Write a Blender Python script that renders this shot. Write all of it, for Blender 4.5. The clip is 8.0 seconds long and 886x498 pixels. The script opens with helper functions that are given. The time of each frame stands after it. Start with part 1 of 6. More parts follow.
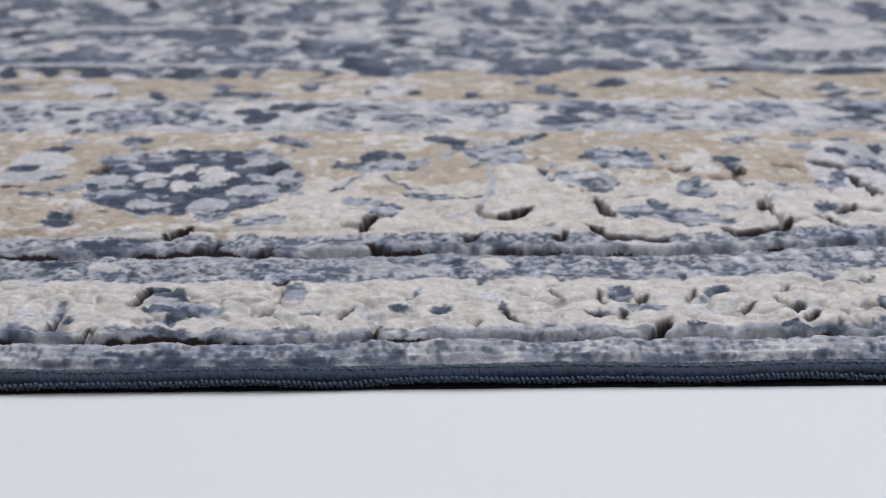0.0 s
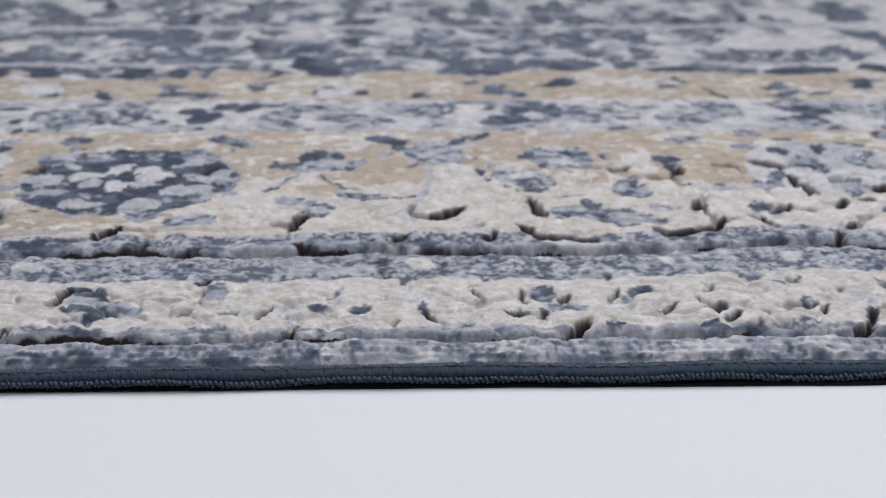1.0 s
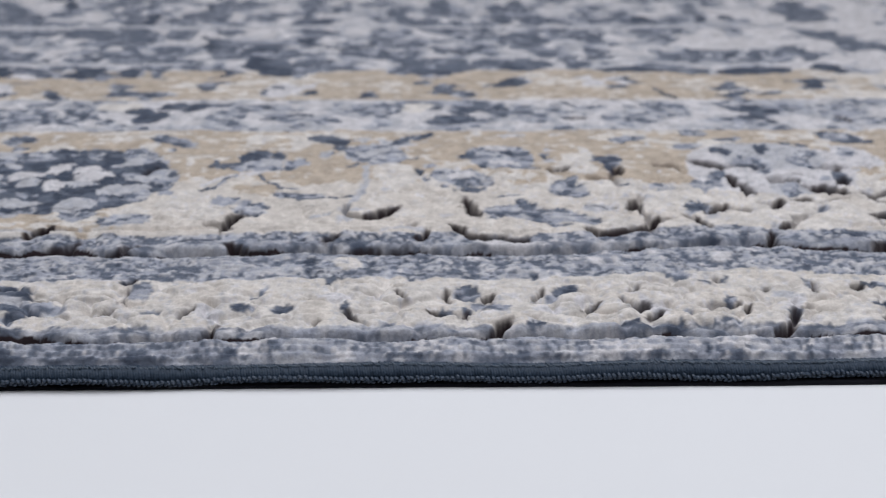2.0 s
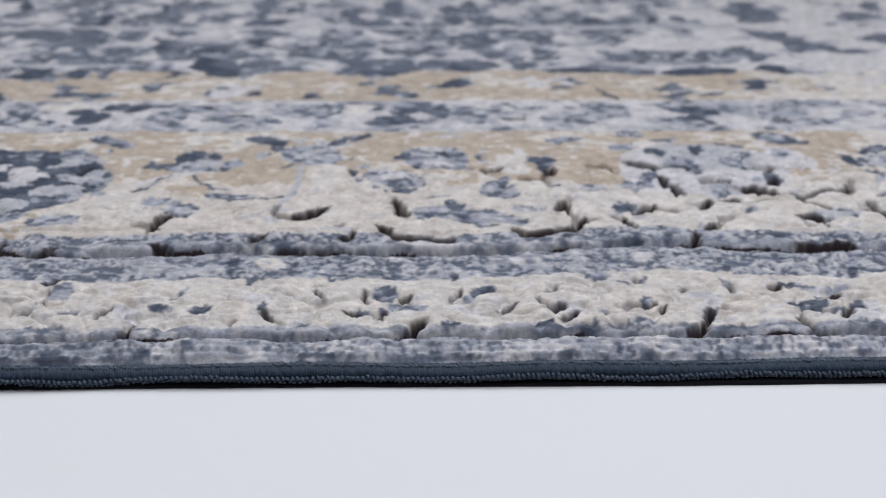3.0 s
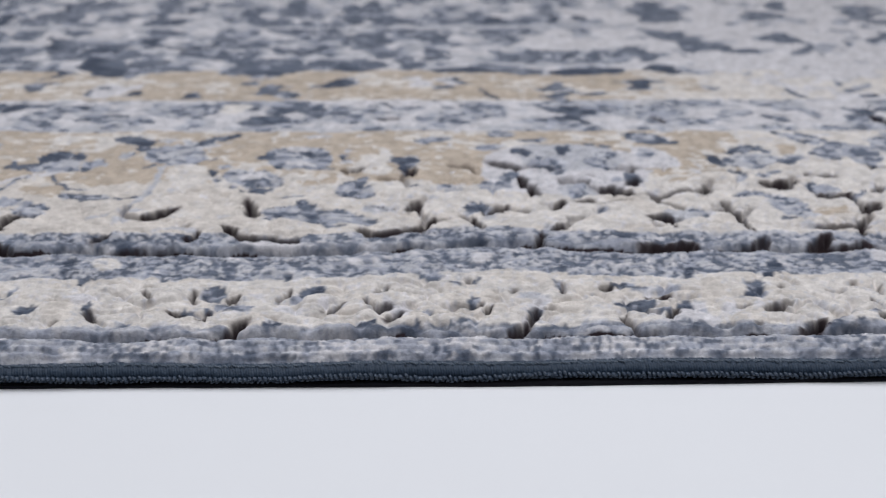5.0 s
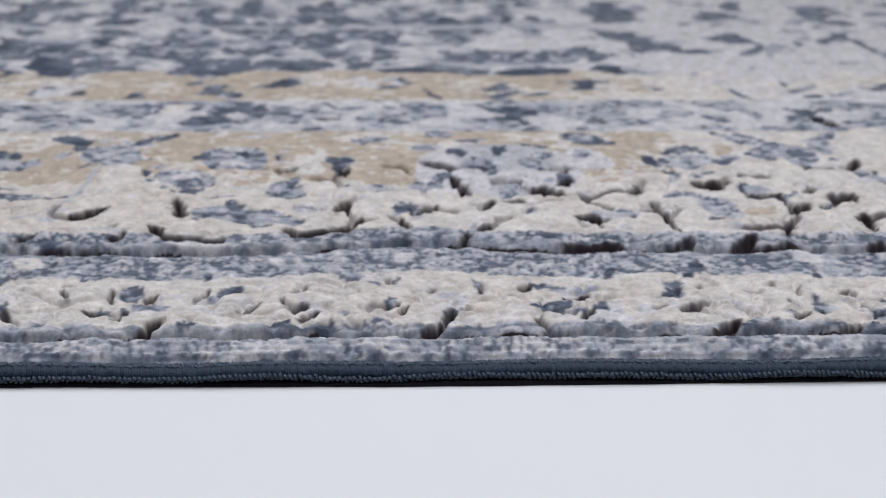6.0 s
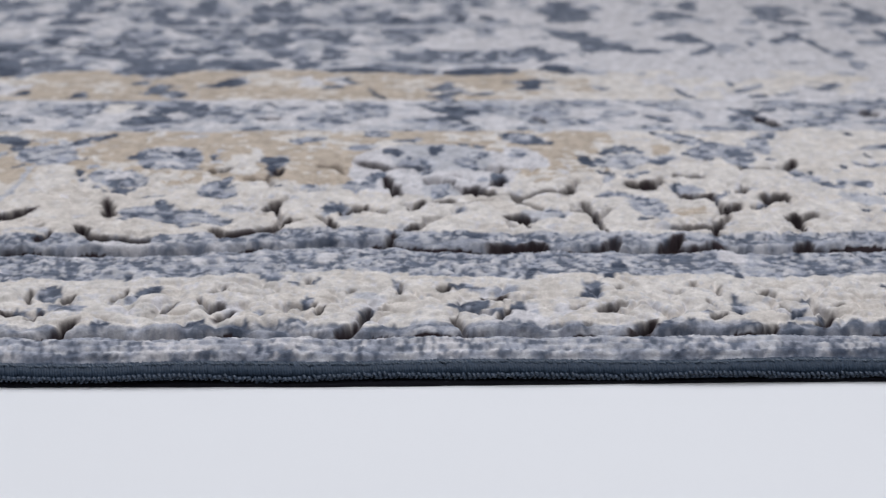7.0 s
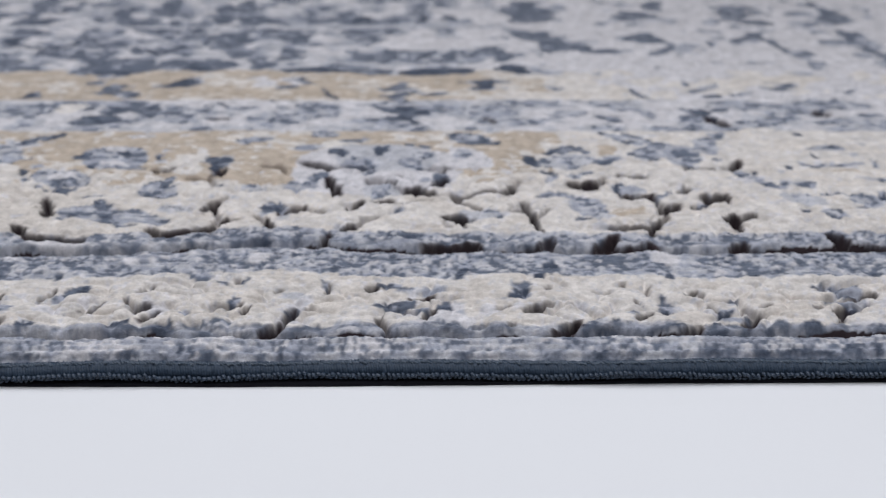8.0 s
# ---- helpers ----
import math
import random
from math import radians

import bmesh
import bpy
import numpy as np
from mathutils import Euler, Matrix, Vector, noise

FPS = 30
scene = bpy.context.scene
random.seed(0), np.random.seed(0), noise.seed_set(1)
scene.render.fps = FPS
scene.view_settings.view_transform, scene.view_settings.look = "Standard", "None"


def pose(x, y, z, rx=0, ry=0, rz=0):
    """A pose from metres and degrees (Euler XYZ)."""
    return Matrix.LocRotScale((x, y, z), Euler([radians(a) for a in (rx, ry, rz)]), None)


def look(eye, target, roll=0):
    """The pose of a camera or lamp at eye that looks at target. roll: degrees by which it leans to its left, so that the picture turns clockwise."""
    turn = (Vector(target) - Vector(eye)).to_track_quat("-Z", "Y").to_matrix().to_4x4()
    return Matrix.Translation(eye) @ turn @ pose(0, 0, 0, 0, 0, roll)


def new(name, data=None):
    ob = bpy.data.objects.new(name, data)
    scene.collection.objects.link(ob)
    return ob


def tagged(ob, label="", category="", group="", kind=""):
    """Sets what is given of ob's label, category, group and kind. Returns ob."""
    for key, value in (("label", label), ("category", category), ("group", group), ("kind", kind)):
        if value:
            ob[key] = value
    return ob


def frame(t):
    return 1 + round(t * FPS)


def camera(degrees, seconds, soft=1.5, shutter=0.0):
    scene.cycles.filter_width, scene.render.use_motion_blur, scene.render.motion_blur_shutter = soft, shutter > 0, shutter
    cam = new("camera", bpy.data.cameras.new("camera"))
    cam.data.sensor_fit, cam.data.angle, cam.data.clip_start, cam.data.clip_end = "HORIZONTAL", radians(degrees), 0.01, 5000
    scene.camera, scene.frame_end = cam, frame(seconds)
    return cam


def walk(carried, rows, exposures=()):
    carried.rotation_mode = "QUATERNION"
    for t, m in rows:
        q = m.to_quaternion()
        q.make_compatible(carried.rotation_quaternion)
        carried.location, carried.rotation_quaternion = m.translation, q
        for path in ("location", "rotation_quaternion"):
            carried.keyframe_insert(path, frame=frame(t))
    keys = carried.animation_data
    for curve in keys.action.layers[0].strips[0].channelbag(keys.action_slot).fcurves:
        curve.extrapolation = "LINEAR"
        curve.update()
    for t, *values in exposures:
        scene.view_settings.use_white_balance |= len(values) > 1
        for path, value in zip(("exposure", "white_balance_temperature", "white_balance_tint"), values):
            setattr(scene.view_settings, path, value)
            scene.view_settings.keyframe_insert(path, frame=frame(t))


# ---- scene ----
# The camera slides along the rug's bound edge, a forearm above the white floor.
cam = camera(37.69, 8.0, 1.3)
cam.data.dof.use_dof = True
cam.data.dof.focus_distance = 0.47
cam.data.dof.aperture_fstop = 11.0
PATH = [
    (0, (0.00743, -0.00694, 0.24168), (0.02313, 1.79822, -0.61924), 0.821),
    (0.5, (0.02402, -0.00612, 0.24143), (0.03634, 1.79913, -0.61933), 0.791),
    (1, (0.04032, -0.00561, 0.24086), (0.04581, 1.80035, -0.61849), 0.698),
    (1.5, (0.05627, -0.00503, 0.24075), (0.05415, 1.80101, -0.61844), 0.622),
    (3, (0.10406, -0.00841, 0.24384), (0.09877, 1.79663, -0.61744), 0.631),
    (3.5, (0.12070, -0.00839, 0.24483), (0.11793, 1.79583, -0.61817), 0.643),
    (4, (0.13811, -0.00797, 0.24447), (0.13362, 1.79680, -0.61740), 0.611),
    (4.5, (0.15489, -0.00726, 0.24467), (0.14836, 1.79717, -0.61786), 0.583),
    (6, (0.20511, -0.00760, 0.24615), (0.19160, 1.79599, -0.61807), 0.619),
    (6.5, (0.22128, -0.00754, 0.24681), (0.20821, 1.79544, -0.61870), 0.635),
    (7, (0.23922, -0.00649, 0.24636), (0.21752, 1.79672, -0.61849), 0.535),
    (7.5, (0.25520, -0.00525, 0.24580), (0.22609, 1.79821, -0.61831), 0.448),
    (8, (0.27204, -0.00546, 0.24658), (0.23284, 1.79731, -0.61856), 0.386),
]
walk(cam, [(t, look(eye, target, roll)) for t, eye, target, roll in PATH])

# ---- light: a white studio with one long softbox over the rug's bound edge ----
world = bpy.data.worlds.new("studio")
scene.world = world
world.use_nodes = True
world.node_tree.nodes["Background"].inputs["Color"].default_value = (0.90, 0.94, 1.0, 1)
world.node_tree.nodes["Background"].inputs["Strength"].default_value = 0.14
lamp = bpy.data.lights.new("softbox", "AREA")
lamp.shape, lamp.size, lamp.size_y = "RECTANGLE", 2.2, 0.9
lamp.energy, lamp.color = 16.3, (0.933, 0.947, 1.0)
softbox = new("softbox", lamp)
softbox.matrix_world = look((0.27, 0.47, 0.95), (0.26, 0.44, 0.0))
scene.view_settings.exposure = 0.0


# ---- materials ----
def nodes_of(mat):
    mat.use_nodes = True
    nt = mat.node_tree
    return nt, nt.nodes, nt.links, nt.nodes["Principled BSDF"]


def yarn_material():
    """Cut wool-look pile: dyed colour from the weave, with fibre-fine variation and fuzz."""
    mat = bpy.data.materials.new("pile_yarn")
    nt, nodes, links, bsdf = nodes_of(mat)
    dye = nodes.new("ShaderNodeAttribute")
    dye.attribute_name = "dye"
    coord = nodes.new("ShaderNodeTexCoord")
    stretch = nodes.new("ShaderNodeMapping")
    stretch.inputs["Scale"].default_value = (0.7, 1.3, 0.5)
    links.new(coord.outputs["Object"], stretch.inputs["Vector"])
    fine = nodes.new("ShaderNodeTexNoise")
    fine.inputs["Scale"].default_value = 1500.0
    fine.inputs["Detail"].default_value = 3.0
    links.new(stretch.outputs["Vector"], fine.inputs["Vector"])
    broad = nodes.new("ShaderNodeTexNoise")
    broad.inputs["Scale"].default_value = 160.0
    broad.inputs["Detail"].default_value = 4.0
    links.new(coord.outputs["Object"], broad.inputs["Vector"])
    both = nodes.new("ShaderNodeMath")
    both.operation = "MULTIPLY_ADD"
    both.inputs[1].default_value = 0.45
    links.new(fine.outputs["Fac"], both.inputs[0])
    links.new(broad.outputs["Fac"], both.inputs[2])
    ramp = nodes.new("ShaderNodeMapRange")
    ramp.inputs["From Min"].default_value = 0.45
    ramp.inputs["From Max"].default_value = 1.0
    ramp.inputs["To Min"].default_value = 0.76
    ramp.inputs["To Max"].default_value = 1.20
    links.new(both.outputs[0], ramp.inputs["Value"])
    tint = nodes.new("ShaderNodeVectorMath")
    tint.operation = "SCALE"
    links.new(dye.outputs["Color"], tint.inputs[0])
    links.new(ramp.outputs[0], tint.inputs["Scale"])
    links.new(tint.outputs[0], bsdf.inputs["Base Color"])
    bsdf.inputs["Roughness"].default_value = 0.8
    bsdf.inputs["Specular IOR Level"].default_value = 0.25
    bsdf.inputs["Sheen Weight"].default_value = 0.12
    bump = nodes.new("ShaderNodeBump")
    bump.inputs["Strength"].default_value = 0.4
    bump.inputs["Distance"].default_value = 0.0006
    links.new(fine.outputs["Fac"], bump.inputs["Height"])
    links.new(bump.outputs[0], bsdf.inputs["Normal"])
    return mat


def plain_material(name, colour, rough, scale, spread, bump_by, spec=0.4, sheen=0.0):
    mat = bpy.data.materials.new(name)
    nt, nodes, links, bsdf = nodes_of(mat)
    coord = nodes.new("ShaderNodeTexCoord")
    grain = nodes.new("ShaderNodeTexNoise")
    grain.inputs["Scale"].default_value = scale
    grain.inputs["Detail"].default_value = 5.0
    links.new(coord.outputs["Object"], grain.inputs["Vector"])
    mix = nodes.new("ShaderNodeMix")
    mix.data_type = "RGBA"
    mix.inputs["A"].default_value = (*[c * (1 - spread) for c in colour], 1)
    mix.inputs["B"].default_value = (*[min(1, c * (1 + spread)) for c in colour], 1)
    links.new(grain.outputs["Fac"], mix.inputs["Factor"])
    links.new(mix.outputs["Result"], bsdf.inputs["Base Color"])
    bsdf.inputs["Roughness"].default_value = rough
    bsdf.inputs["Specular IOR Level"].default_value = spec
    bsdf.inputs["Sheen Weight"].default_value = sheen
    if bump_by:
        bump = nodes.new("ShaderNodeBump")
        bump.inputs["Strength"].default_value = 0.5
        bump.inputs["Distance"].default_value = bump_by
        links.new(grain.outputs["Fac"], bump.inputs["Height"])
        links.new(bump.outputs[0], bsdf.inputs["Normal"])
    return mat


YARN = yarn_material()
JUTE = plain_material("backing_weave", (0.026, 0.017, 0.017), 0.9, 900, 0.5, 0.0006, 0.1)
CORD = plain_material("binding_yarn", (0.022, 0.038, 0.064), 0.55, 1300, 0.55, 0.0005, 0.28)
LOOP = plain_material("loop_yarn", (0.036, 0.054, 0.084), 0.4, 1500, 0.45, 0.0004, 0.5)
# paler copy of the binding yarn: the highlight on its ends is in the colour
LIT_YARN = plain_material("lit_binding_yarn", (0.060, 0.084, 0.118), 0.45, 1500, 0.5, 0.0004, 0.5)
PLASTER = plain_material("white_wall", (0.82, 0.82, 0.82), 0.8, 40, 0.03, 0.001, 0.2)
# near-black of the strip that stands in for shade under the binding
GAP_SHADE = plain_material("gap_shade", (0.010, 0.010, 0.014), 0.9, 900, 0.4, 0.0004, 0.1)
BOARD = plain_material("white_table", (0.765, 0.775, 0.795), 0.45, 6, 0.012, 0.0, 0.3)


def part(name, bm, material, parent, label=""):
    """Links a bmesh as one mesh object under a thing or a part."""
    mesh = bpy.data.meshes.new(name)
    bm.to_mesh(mesh)
    bm.free()
    mesh.materials.append(material)
    ob = new(name, mesh)
    ob.parent = parent
    return tagged(ob, label)


# ---- the floor ----
bm = bmesh.new()
bmesh.ops.create_cube(bm, size=1, matrix=Matrix.Translation((0.2, 1.0, -0.02)) @ Matrix.Diagonal((6.0, 6.0, 0.04, 1)))
bmesh.ops.bevel(bm, geom=bm.edges[:], offset=0.004, segments=2, affect="EDGES")
mesh = bpy.data.meshes.new("floor")
bm.to_mesh(mesh)
bm.free()
mesh.materials.append(BOARD)
tagged(new("floor", mesh), "smooth matt white studio floor under the rug", "floor", kind="structure")

# ---- the studio's plain walls and ceiling, out of view ----
def slab(name, x, y, z, sx, sy, sz, label, category):
    bm = bmesh.new()
    bmesh.ops.create_cube(bm, size=1, matrix=Matrix.Translation((x, y, z)) @ Matrix.Diagonal((sx, sy, sz, 1)))
    mesh = bpy.data.meshes.new(name)
    bm.to_mesh(mesh)
    bm.free()
    mesh.materials.append(PLASTER)
    tagged(new(name, mesh), label, category, kind="structure")


for name, x, y, sx, sy in (("wall_north", 0.2, 4.06, 6.2, 0.1), ("wall_south", 0.2, -2.06, 6.2, 0.1), ("wall_east", 3.26, 1.0, 0.1, 6.02), ("wall_west", -2.86, 1.0, 0.1, 6.02)):
    slab(name, x, y, 1.39, sx, sy, 2.82, "plain white painted studio wall", "wall")
slab("ceiling", 0.2, 1.0, 2.85, 6.2, 6.22, 0.1, "plain white painted studio ceiling", "ceiling")

# ---- the rug ----
# u runs along the bound edge, v from the edge into the rug, both in metres.
rug = tagged(new("rug"), "distressed blue, cream and beige carved-pile area rug with bound edge", "rug")
rug.matrix_world = pose(0.0, 0.3845, 0.0, 0, 0, 2.4)
U_MIN, U_MAX, V_MAX = -0.72, 0.98, 2.30
BACK, TOP = 0.0032, 0.0106


def value_noise(u, v, size_u, size_v, seed):
    """Smooth noise between 0 and 1 whose lumps are size_u by size_v metres."""
    rng = np.random.RandomState(seed)
    table = rng.rand(256, 256)
    a, b = np.asarray(u) / size_u + 1000.0, np.asarray(v) / size_v + 1000.0
    i, j = np.floor(a).astype(int), np.floor(b).astype(int)
    f, g = a - i, b - j
    f, g = f * f * (3 - 2 * f), g * g * (3 - 2 * g)
    i0, i1, j0, j1 = i % 256, (i + 1) % 256, j % 256, (j + 1) % 256
    return (table[i0, j0] * (1 - f) + table[i1, j0] * f) * (1 - g) + (table[i0, j1] * (1 - f) + table[i1, j1] * f) * g


def step(x, lo, hi):
    f = np.clip((x - lo) / (hi - lo), 0, 1)
    return f * f * (3 - 2 * f)


# Dyes: dark slate, mid blue, light blue, pale grey, white grey, cream, beige, straw.
DYES = np.array([(0.050, 0.064, 0.097), (0.112, 0.131, 0.174), (0.326, 0.342, 0.398), (0.455, 0.458, 0.490),
                 (0.580, 0.564, 0.584), (0.612, 0.578, 0.549), (0.448, 0.381, 0.314), (0.588, 0.546, 0.508)])
D, M, L, P, W, C, B, Y = range(8)

# The weave's chart: one cell a knot, from which the pile takes its colours.
KU, KV = 0.0011, 0.0014
U0, U1, V1 = -0.32, 0.62, 0.56
cu = np.arange(U0, U1, KU) + KU / 2
cv = np.arange(0, V1, KV) + KV / 2
GU, GV = np.meshgrid(cu, cv, indexing="ij")


def bend(u):
    """How far the inner lines of the border wander from straight."""
    return 0.0058 * np.exp(-((u - 0.195) / 0.035) ** 2) + 0.0006 * np.sin(u * 47.0)


chart = np.full(GU.shape, P)
owner = np.zeros(GU.shape, int)
# Bands from the edge inwards: outer grey, cream, blue, main border, guards, field.
EDGES = (0.0265, 0.066, 0.099, 0.2325, 0.239, 0.281, 0.3325, 0.60)
BANDS = (
    ("outer_band", P, "pale grey pile band with slate flecks"),
    ("cream_band", C, "carved cream pile band"),
    ("blue_band", L, "mottled blue-grey pile band"),
    ("main_border", B, "wide beige and cream main border"),
    ("fine_stripe", P, "narrow pale grey stripe"),
    ("guard_band", W, "pale guard band with blue leaves"),
    ("inner_guard", B, "beige inner guard band"),
    ("field", P, "blue and grey patterned rug field"),
)
BV = GV - bend(GU) * step(GV, 0.03, 0.085) * (1 - step(GV, 0.1, 0.2))
for n, (name, dye, label) in enumerate(BANDS):
    lo = EDGES[n - 1] if n else -1.0
    inside = (BV >= lo) & (BV < EDGES[n])
    chart[inside], owner[inside] = dye, n
PARTS = [(name, label) for name, dye, label in BANDS]
band = owner.copy()

# Ragged, worn drawing: the motifs' outlines wander by a knot or two.
RAG_U = (value_noise(GU, GV, 0.005, 0.003, 11) - 0.5) * 0.0060 + (value_noise(GU, GV, 0.0022, 0.0015, 12) - 0.5) * 0.0030
RAG_V = (value_noise(GU, GV, 0.006, 0.004, 13) - 0.5) * 0.0044 + (value_noise(GU, GV, 0.0026, 0.0014, 14) - 0.5) * 0.0022
loose = step(GV, 0.235, 0.30)
RAG_U += loose * (value_noise(GU, GV, 0.018, 0.006, 19) - 0.5) * 0.024
RAG_V += loose * (value_noise(GU, GV, 0.020, 0.010, 20) - 0.5) * 0.011
CUTS, CREASES = [], []
SQUASH = 0.45

# Faded grounds: the field and guards are mottled, and paler towards one end.
cloud = value_noise(GU, GV, 0.016, 0.013, 15) * 0.6 + value_noise(GU, GV, 0.006, 0.005, 16) * 0.4
fade = step(GU, 0.22, 0.34)
dim = 1 - step(GU, -0.15, 0.12)
far = owner == 7
chart[far & (cloud > 0.49 + 0.22 * fade - 0.06 * dim)] = L
chart[far & (cloud > 0.63 + 0.32 * fade - 0.08 * dim)] = M
chart[far & (cloud < 0.36 + 0.36 * fade)] = W
far = owner == 6
chart[far & (step(GU, 0.25, 0.36) + 0.5 - cloud > 0.55)] = C
chart[far & (step(GU, 0.28, 0.40) + 0.5 - cloud > 0.95)] = W
far = owner == 5
chart[far & (cloud > 0.50)] = P
chart[far & (cloud > 0.60)] = L
far = (owner == 0) | (owner == 4)
chart[far & (cloud > 0.55)] = L
chart[far & (cloud < 0.36)] = W
far = owner == 2
chart[far & (cloud < 0.42)] = P
far = owner == 3
worn = step(GU, -0.085, -0.045) * (1 - step(GV, 0.150, 0.178)) + step(GU, 0.28, 0.36)
chart[far & (worn + 0.5 - cloud > 0.40)] = C
chart[far & (worn + 0.5 - cloud > 0.40) & (GU + 0.3 * (cloud - 0.5) < 0.12)] = Y
chart[far & (cloud < 0.30)] = C
dusty = value_noise(GU, GV, 0.013, 0.007, 17) * 0.6 + value_noise(GU, GV, 0.005, 0.003, 18) * 0.4
chart[far & (dusty > 0.76) & (GU > 0.03)] = W
chart[far & (dusty > 0.81) & (GU > 0.03)] = P
strip = (owner == 3) & (BV < 0.1075)
chart[strip] = L
chart[strip & (cloud < 0.47)] = P
far = owner == 1
chart[far & (cloud > 0.75)] = W


def reach(gu, gv, u1, v1, u2, v2, w):
    """How deep a place lies inside a leaf from (u1, v1) to (u2, v2) that is w across: 1 at its middle, 0 on its edge."""
    du, dv = u2 - u1, v2 - v1
    if abs(du) >= 0.4 * abs(dv):
        s = (gu - (u1 + u2) / 2) / (0.5 * abs(du) + 1e-6)
        off = (gv - (v1 + v2) / 2 - s * 0.5 * abs(du) * dv / (du + 1e-9)) / (0.5 * w)
    else:
        s = (gv - (v1 + v2) / 2) / (0.5 * abs(dv) + 1e-6)
        off = (gu - (u1 + u2) / 2 - s * 0.5 * abs(dv) * du / (dv + 1e-9)) / (0.5 * w)
    return 1 - (np.abs(s) ** 2.4 + np.abs(off) ** 2.4) ** (1 / 2.4)


def near(u1, v1, u2, v2, w, gu=cu, gv=cv):
    i = np.searchsorted(gu, (min(u1, u2) - w - 0.006, max(u1, u2) + w + 0.006))
    j = np.searchsorted(gv, (min(v1, v2) - w - 0.006, max(v1, v2) + w + 0.006))
    return slice(*i), slice(*j)


def leaf(u1, v1, u2, v2, w, dye, name=""):
    """A motif of one dye; named ones become parts of their own."""
    if v1 > 0.3 and dye in (D, M, L):
        w = 1.22 * w + 0.001
    if name == "petal":
        w = 1.15 * w
    elif 0.03 < v1 < 0.3 and dye in (D, M):
        w = 1.15 * w
    at = near(u1, v1, u2, v2, w)
    rag = min(1.0, w / 0.010) * (0.3 if name in ("petal", "rosette") else 0.42)
    rag = rag if abs(u2 - u1) < 0.12 or v1 < 0.3 else 0.08 * rag
    inside = reach(GU[at] + rag * RAG_U[at], GV[at] + rag * RAG_V[at], u1, v1, u2, v2, w) > 0.0
    if dye in (D, M) and w > 0.006 and v1 > 0.1:  # a paler, broken rim round dark motifs
        rim = (reach(GU[at] + RAG_U[at], GV[at] + RAG_V[at], u1, v1, u2, v2, w + 0.0016) > 0.05 - 0.9 * (cloud[at] - 0.50)) & ~inside
        pale = chart[at]
        pale[rim & (pale > L)] = L
    chart[at][inside] = dye
    if name:
        PARTS.append((name, ""))
        owner[at][inside] = len(PARTS) - 1


def cut(u1, v1, u2, v2, w, deep=1.0):
    """A place where the pile is carved away, down to the brown backing when deep is 1."""
    CUTS.append((u1, v1, u2, v2, w, deep))


def line_off(gu, gv, points):
    """The distance of each place from a bent line; lengths across the rows count less than half, as the tufts lean."""
    least = np.full(gu.shape, 9.0)
    for (u1, v1), (u2, v2) in zip(points, points[1:]):
        du, dv = u2 - u1, SQUASH * (v2 - v1)
        pu, pv = gu - u1, SQUASH * (gv - v1)
        s = np.clip((pu * du + pv * dv) / (du * du + dv * dv + 1e-12), 0, 1)
        least = np.minimum(least, np.hypot(pu - s * du, pv - s * dv))
    return least


def around(points, w, gu=cu, gv=cv):
    us, vs = [p[0] for p in points], [p[1] for p in points]
    return near(min(us), min(vs), max(us), max(vs), 2.5 * w, gu, gv)


def vine(dye, w, *points):
    """A bent stem of one dye, w thick."""
    w = 1.35 * w
    at = around(points, w)
    rag = min(0.35, 40 * w)
    chart[at][line_off(GU[at] + rag * RAG_U[at], GV[at] + rag * RAG_V[at], points) < 0.5 * w] = dye


def crease(w, deep, *points):
    """A bent furrow in the pile."""
    CREASES.append((points, w, deep))


# The guard band's scrolls
leaf(0.4762, 0.1822, 0.4810, 0.1905, 0.0020, M)
leaf(0.4742, 0.1676, 0.4781, 0.1676, 0.0044, M)
# Pale ground of the worn flower
leaf(0.1951, 0.1797, 0.2740, 0.1795, 0.0636, W)
leaf(0.2131, 0.1981, 0.2646, 0.1927, 0.0347, P)
leaf(0.2286, 0.1572, 0.2457, 0.1545, 0.0202, P)
leaf(0.2689, 0.1980, 0.2907, 0.1867, 0.0270, W)
leaf(0.2098, 0.1264, 0.2297, 0.1294, 0.0148, C)
leaf(0.2422, 0.1325, 0.2677, 0.1374, 0.0139, C)
# Field
leaf(-0.2610, 0.4623, -0.2406, 0.4695, 0.0425, M, "leaf")
leaf(-0.2461, 0.4767, -0.2276, 0.4695, 0.0288, M)
leaf(-0.2266, 0.4485, -0.2225, 0.4513, 0.0137, D)
leaf(-0.2533, 0.4324, -0.2309, 0.4284, 0.0131, M)
leaf(-0.2490, 0.4554, -0.2358, 0.4554, 0.0250, W)
leaf(-0.2068, 0.4324, -0.1966, 0.4351, 0.0106, M)
leaf(-0.2071, 0.4696, -0.1949, 0.4740, 0.0201, M)
leaf(-0.1814, 0.4312, -0.1605, 0.4352, 0.0080, M)
leaf(-0.2499, 0.4193, -0.0653, 0.4208, 0.0065, P)
leaf(-0.2431, 0.4067, -0.2270, 0.4117, 0.0151, D, "leaf")
vine(M, 0.0021, (-0.2305, 0.4117), (-0.2049, 0.4067), (-0.1857, 0.4156))
leaf(-0.1687, 0.4092, -0.1560, 0.4067, 0.0101, M)
leaf(-0.1533, 0.4118, -0.1250, 0.4118, 0.0178, M, "leaf")
vine(M, 0.0013, (-0.2385, 0.3754), (-0.2293, 0.3789))
vine(M, 0.0013, (-0.2189, 0.3777), (-0.2105, 0.3777), (-0.2046, 0.3707))
vine(M, 0.0014, (-0.1910, 0.3895), (-0.1951, 0.3800), (-0.1888, 0.3706), (-0.1758, 0.3638))
leaf(-0.2074, 0.3788, -0.1963, 0.3823, 0.0189, C)
leaf(-0.2231, 0.3538, -0.1842, 0.3559, 0.0133, M, "leaf")
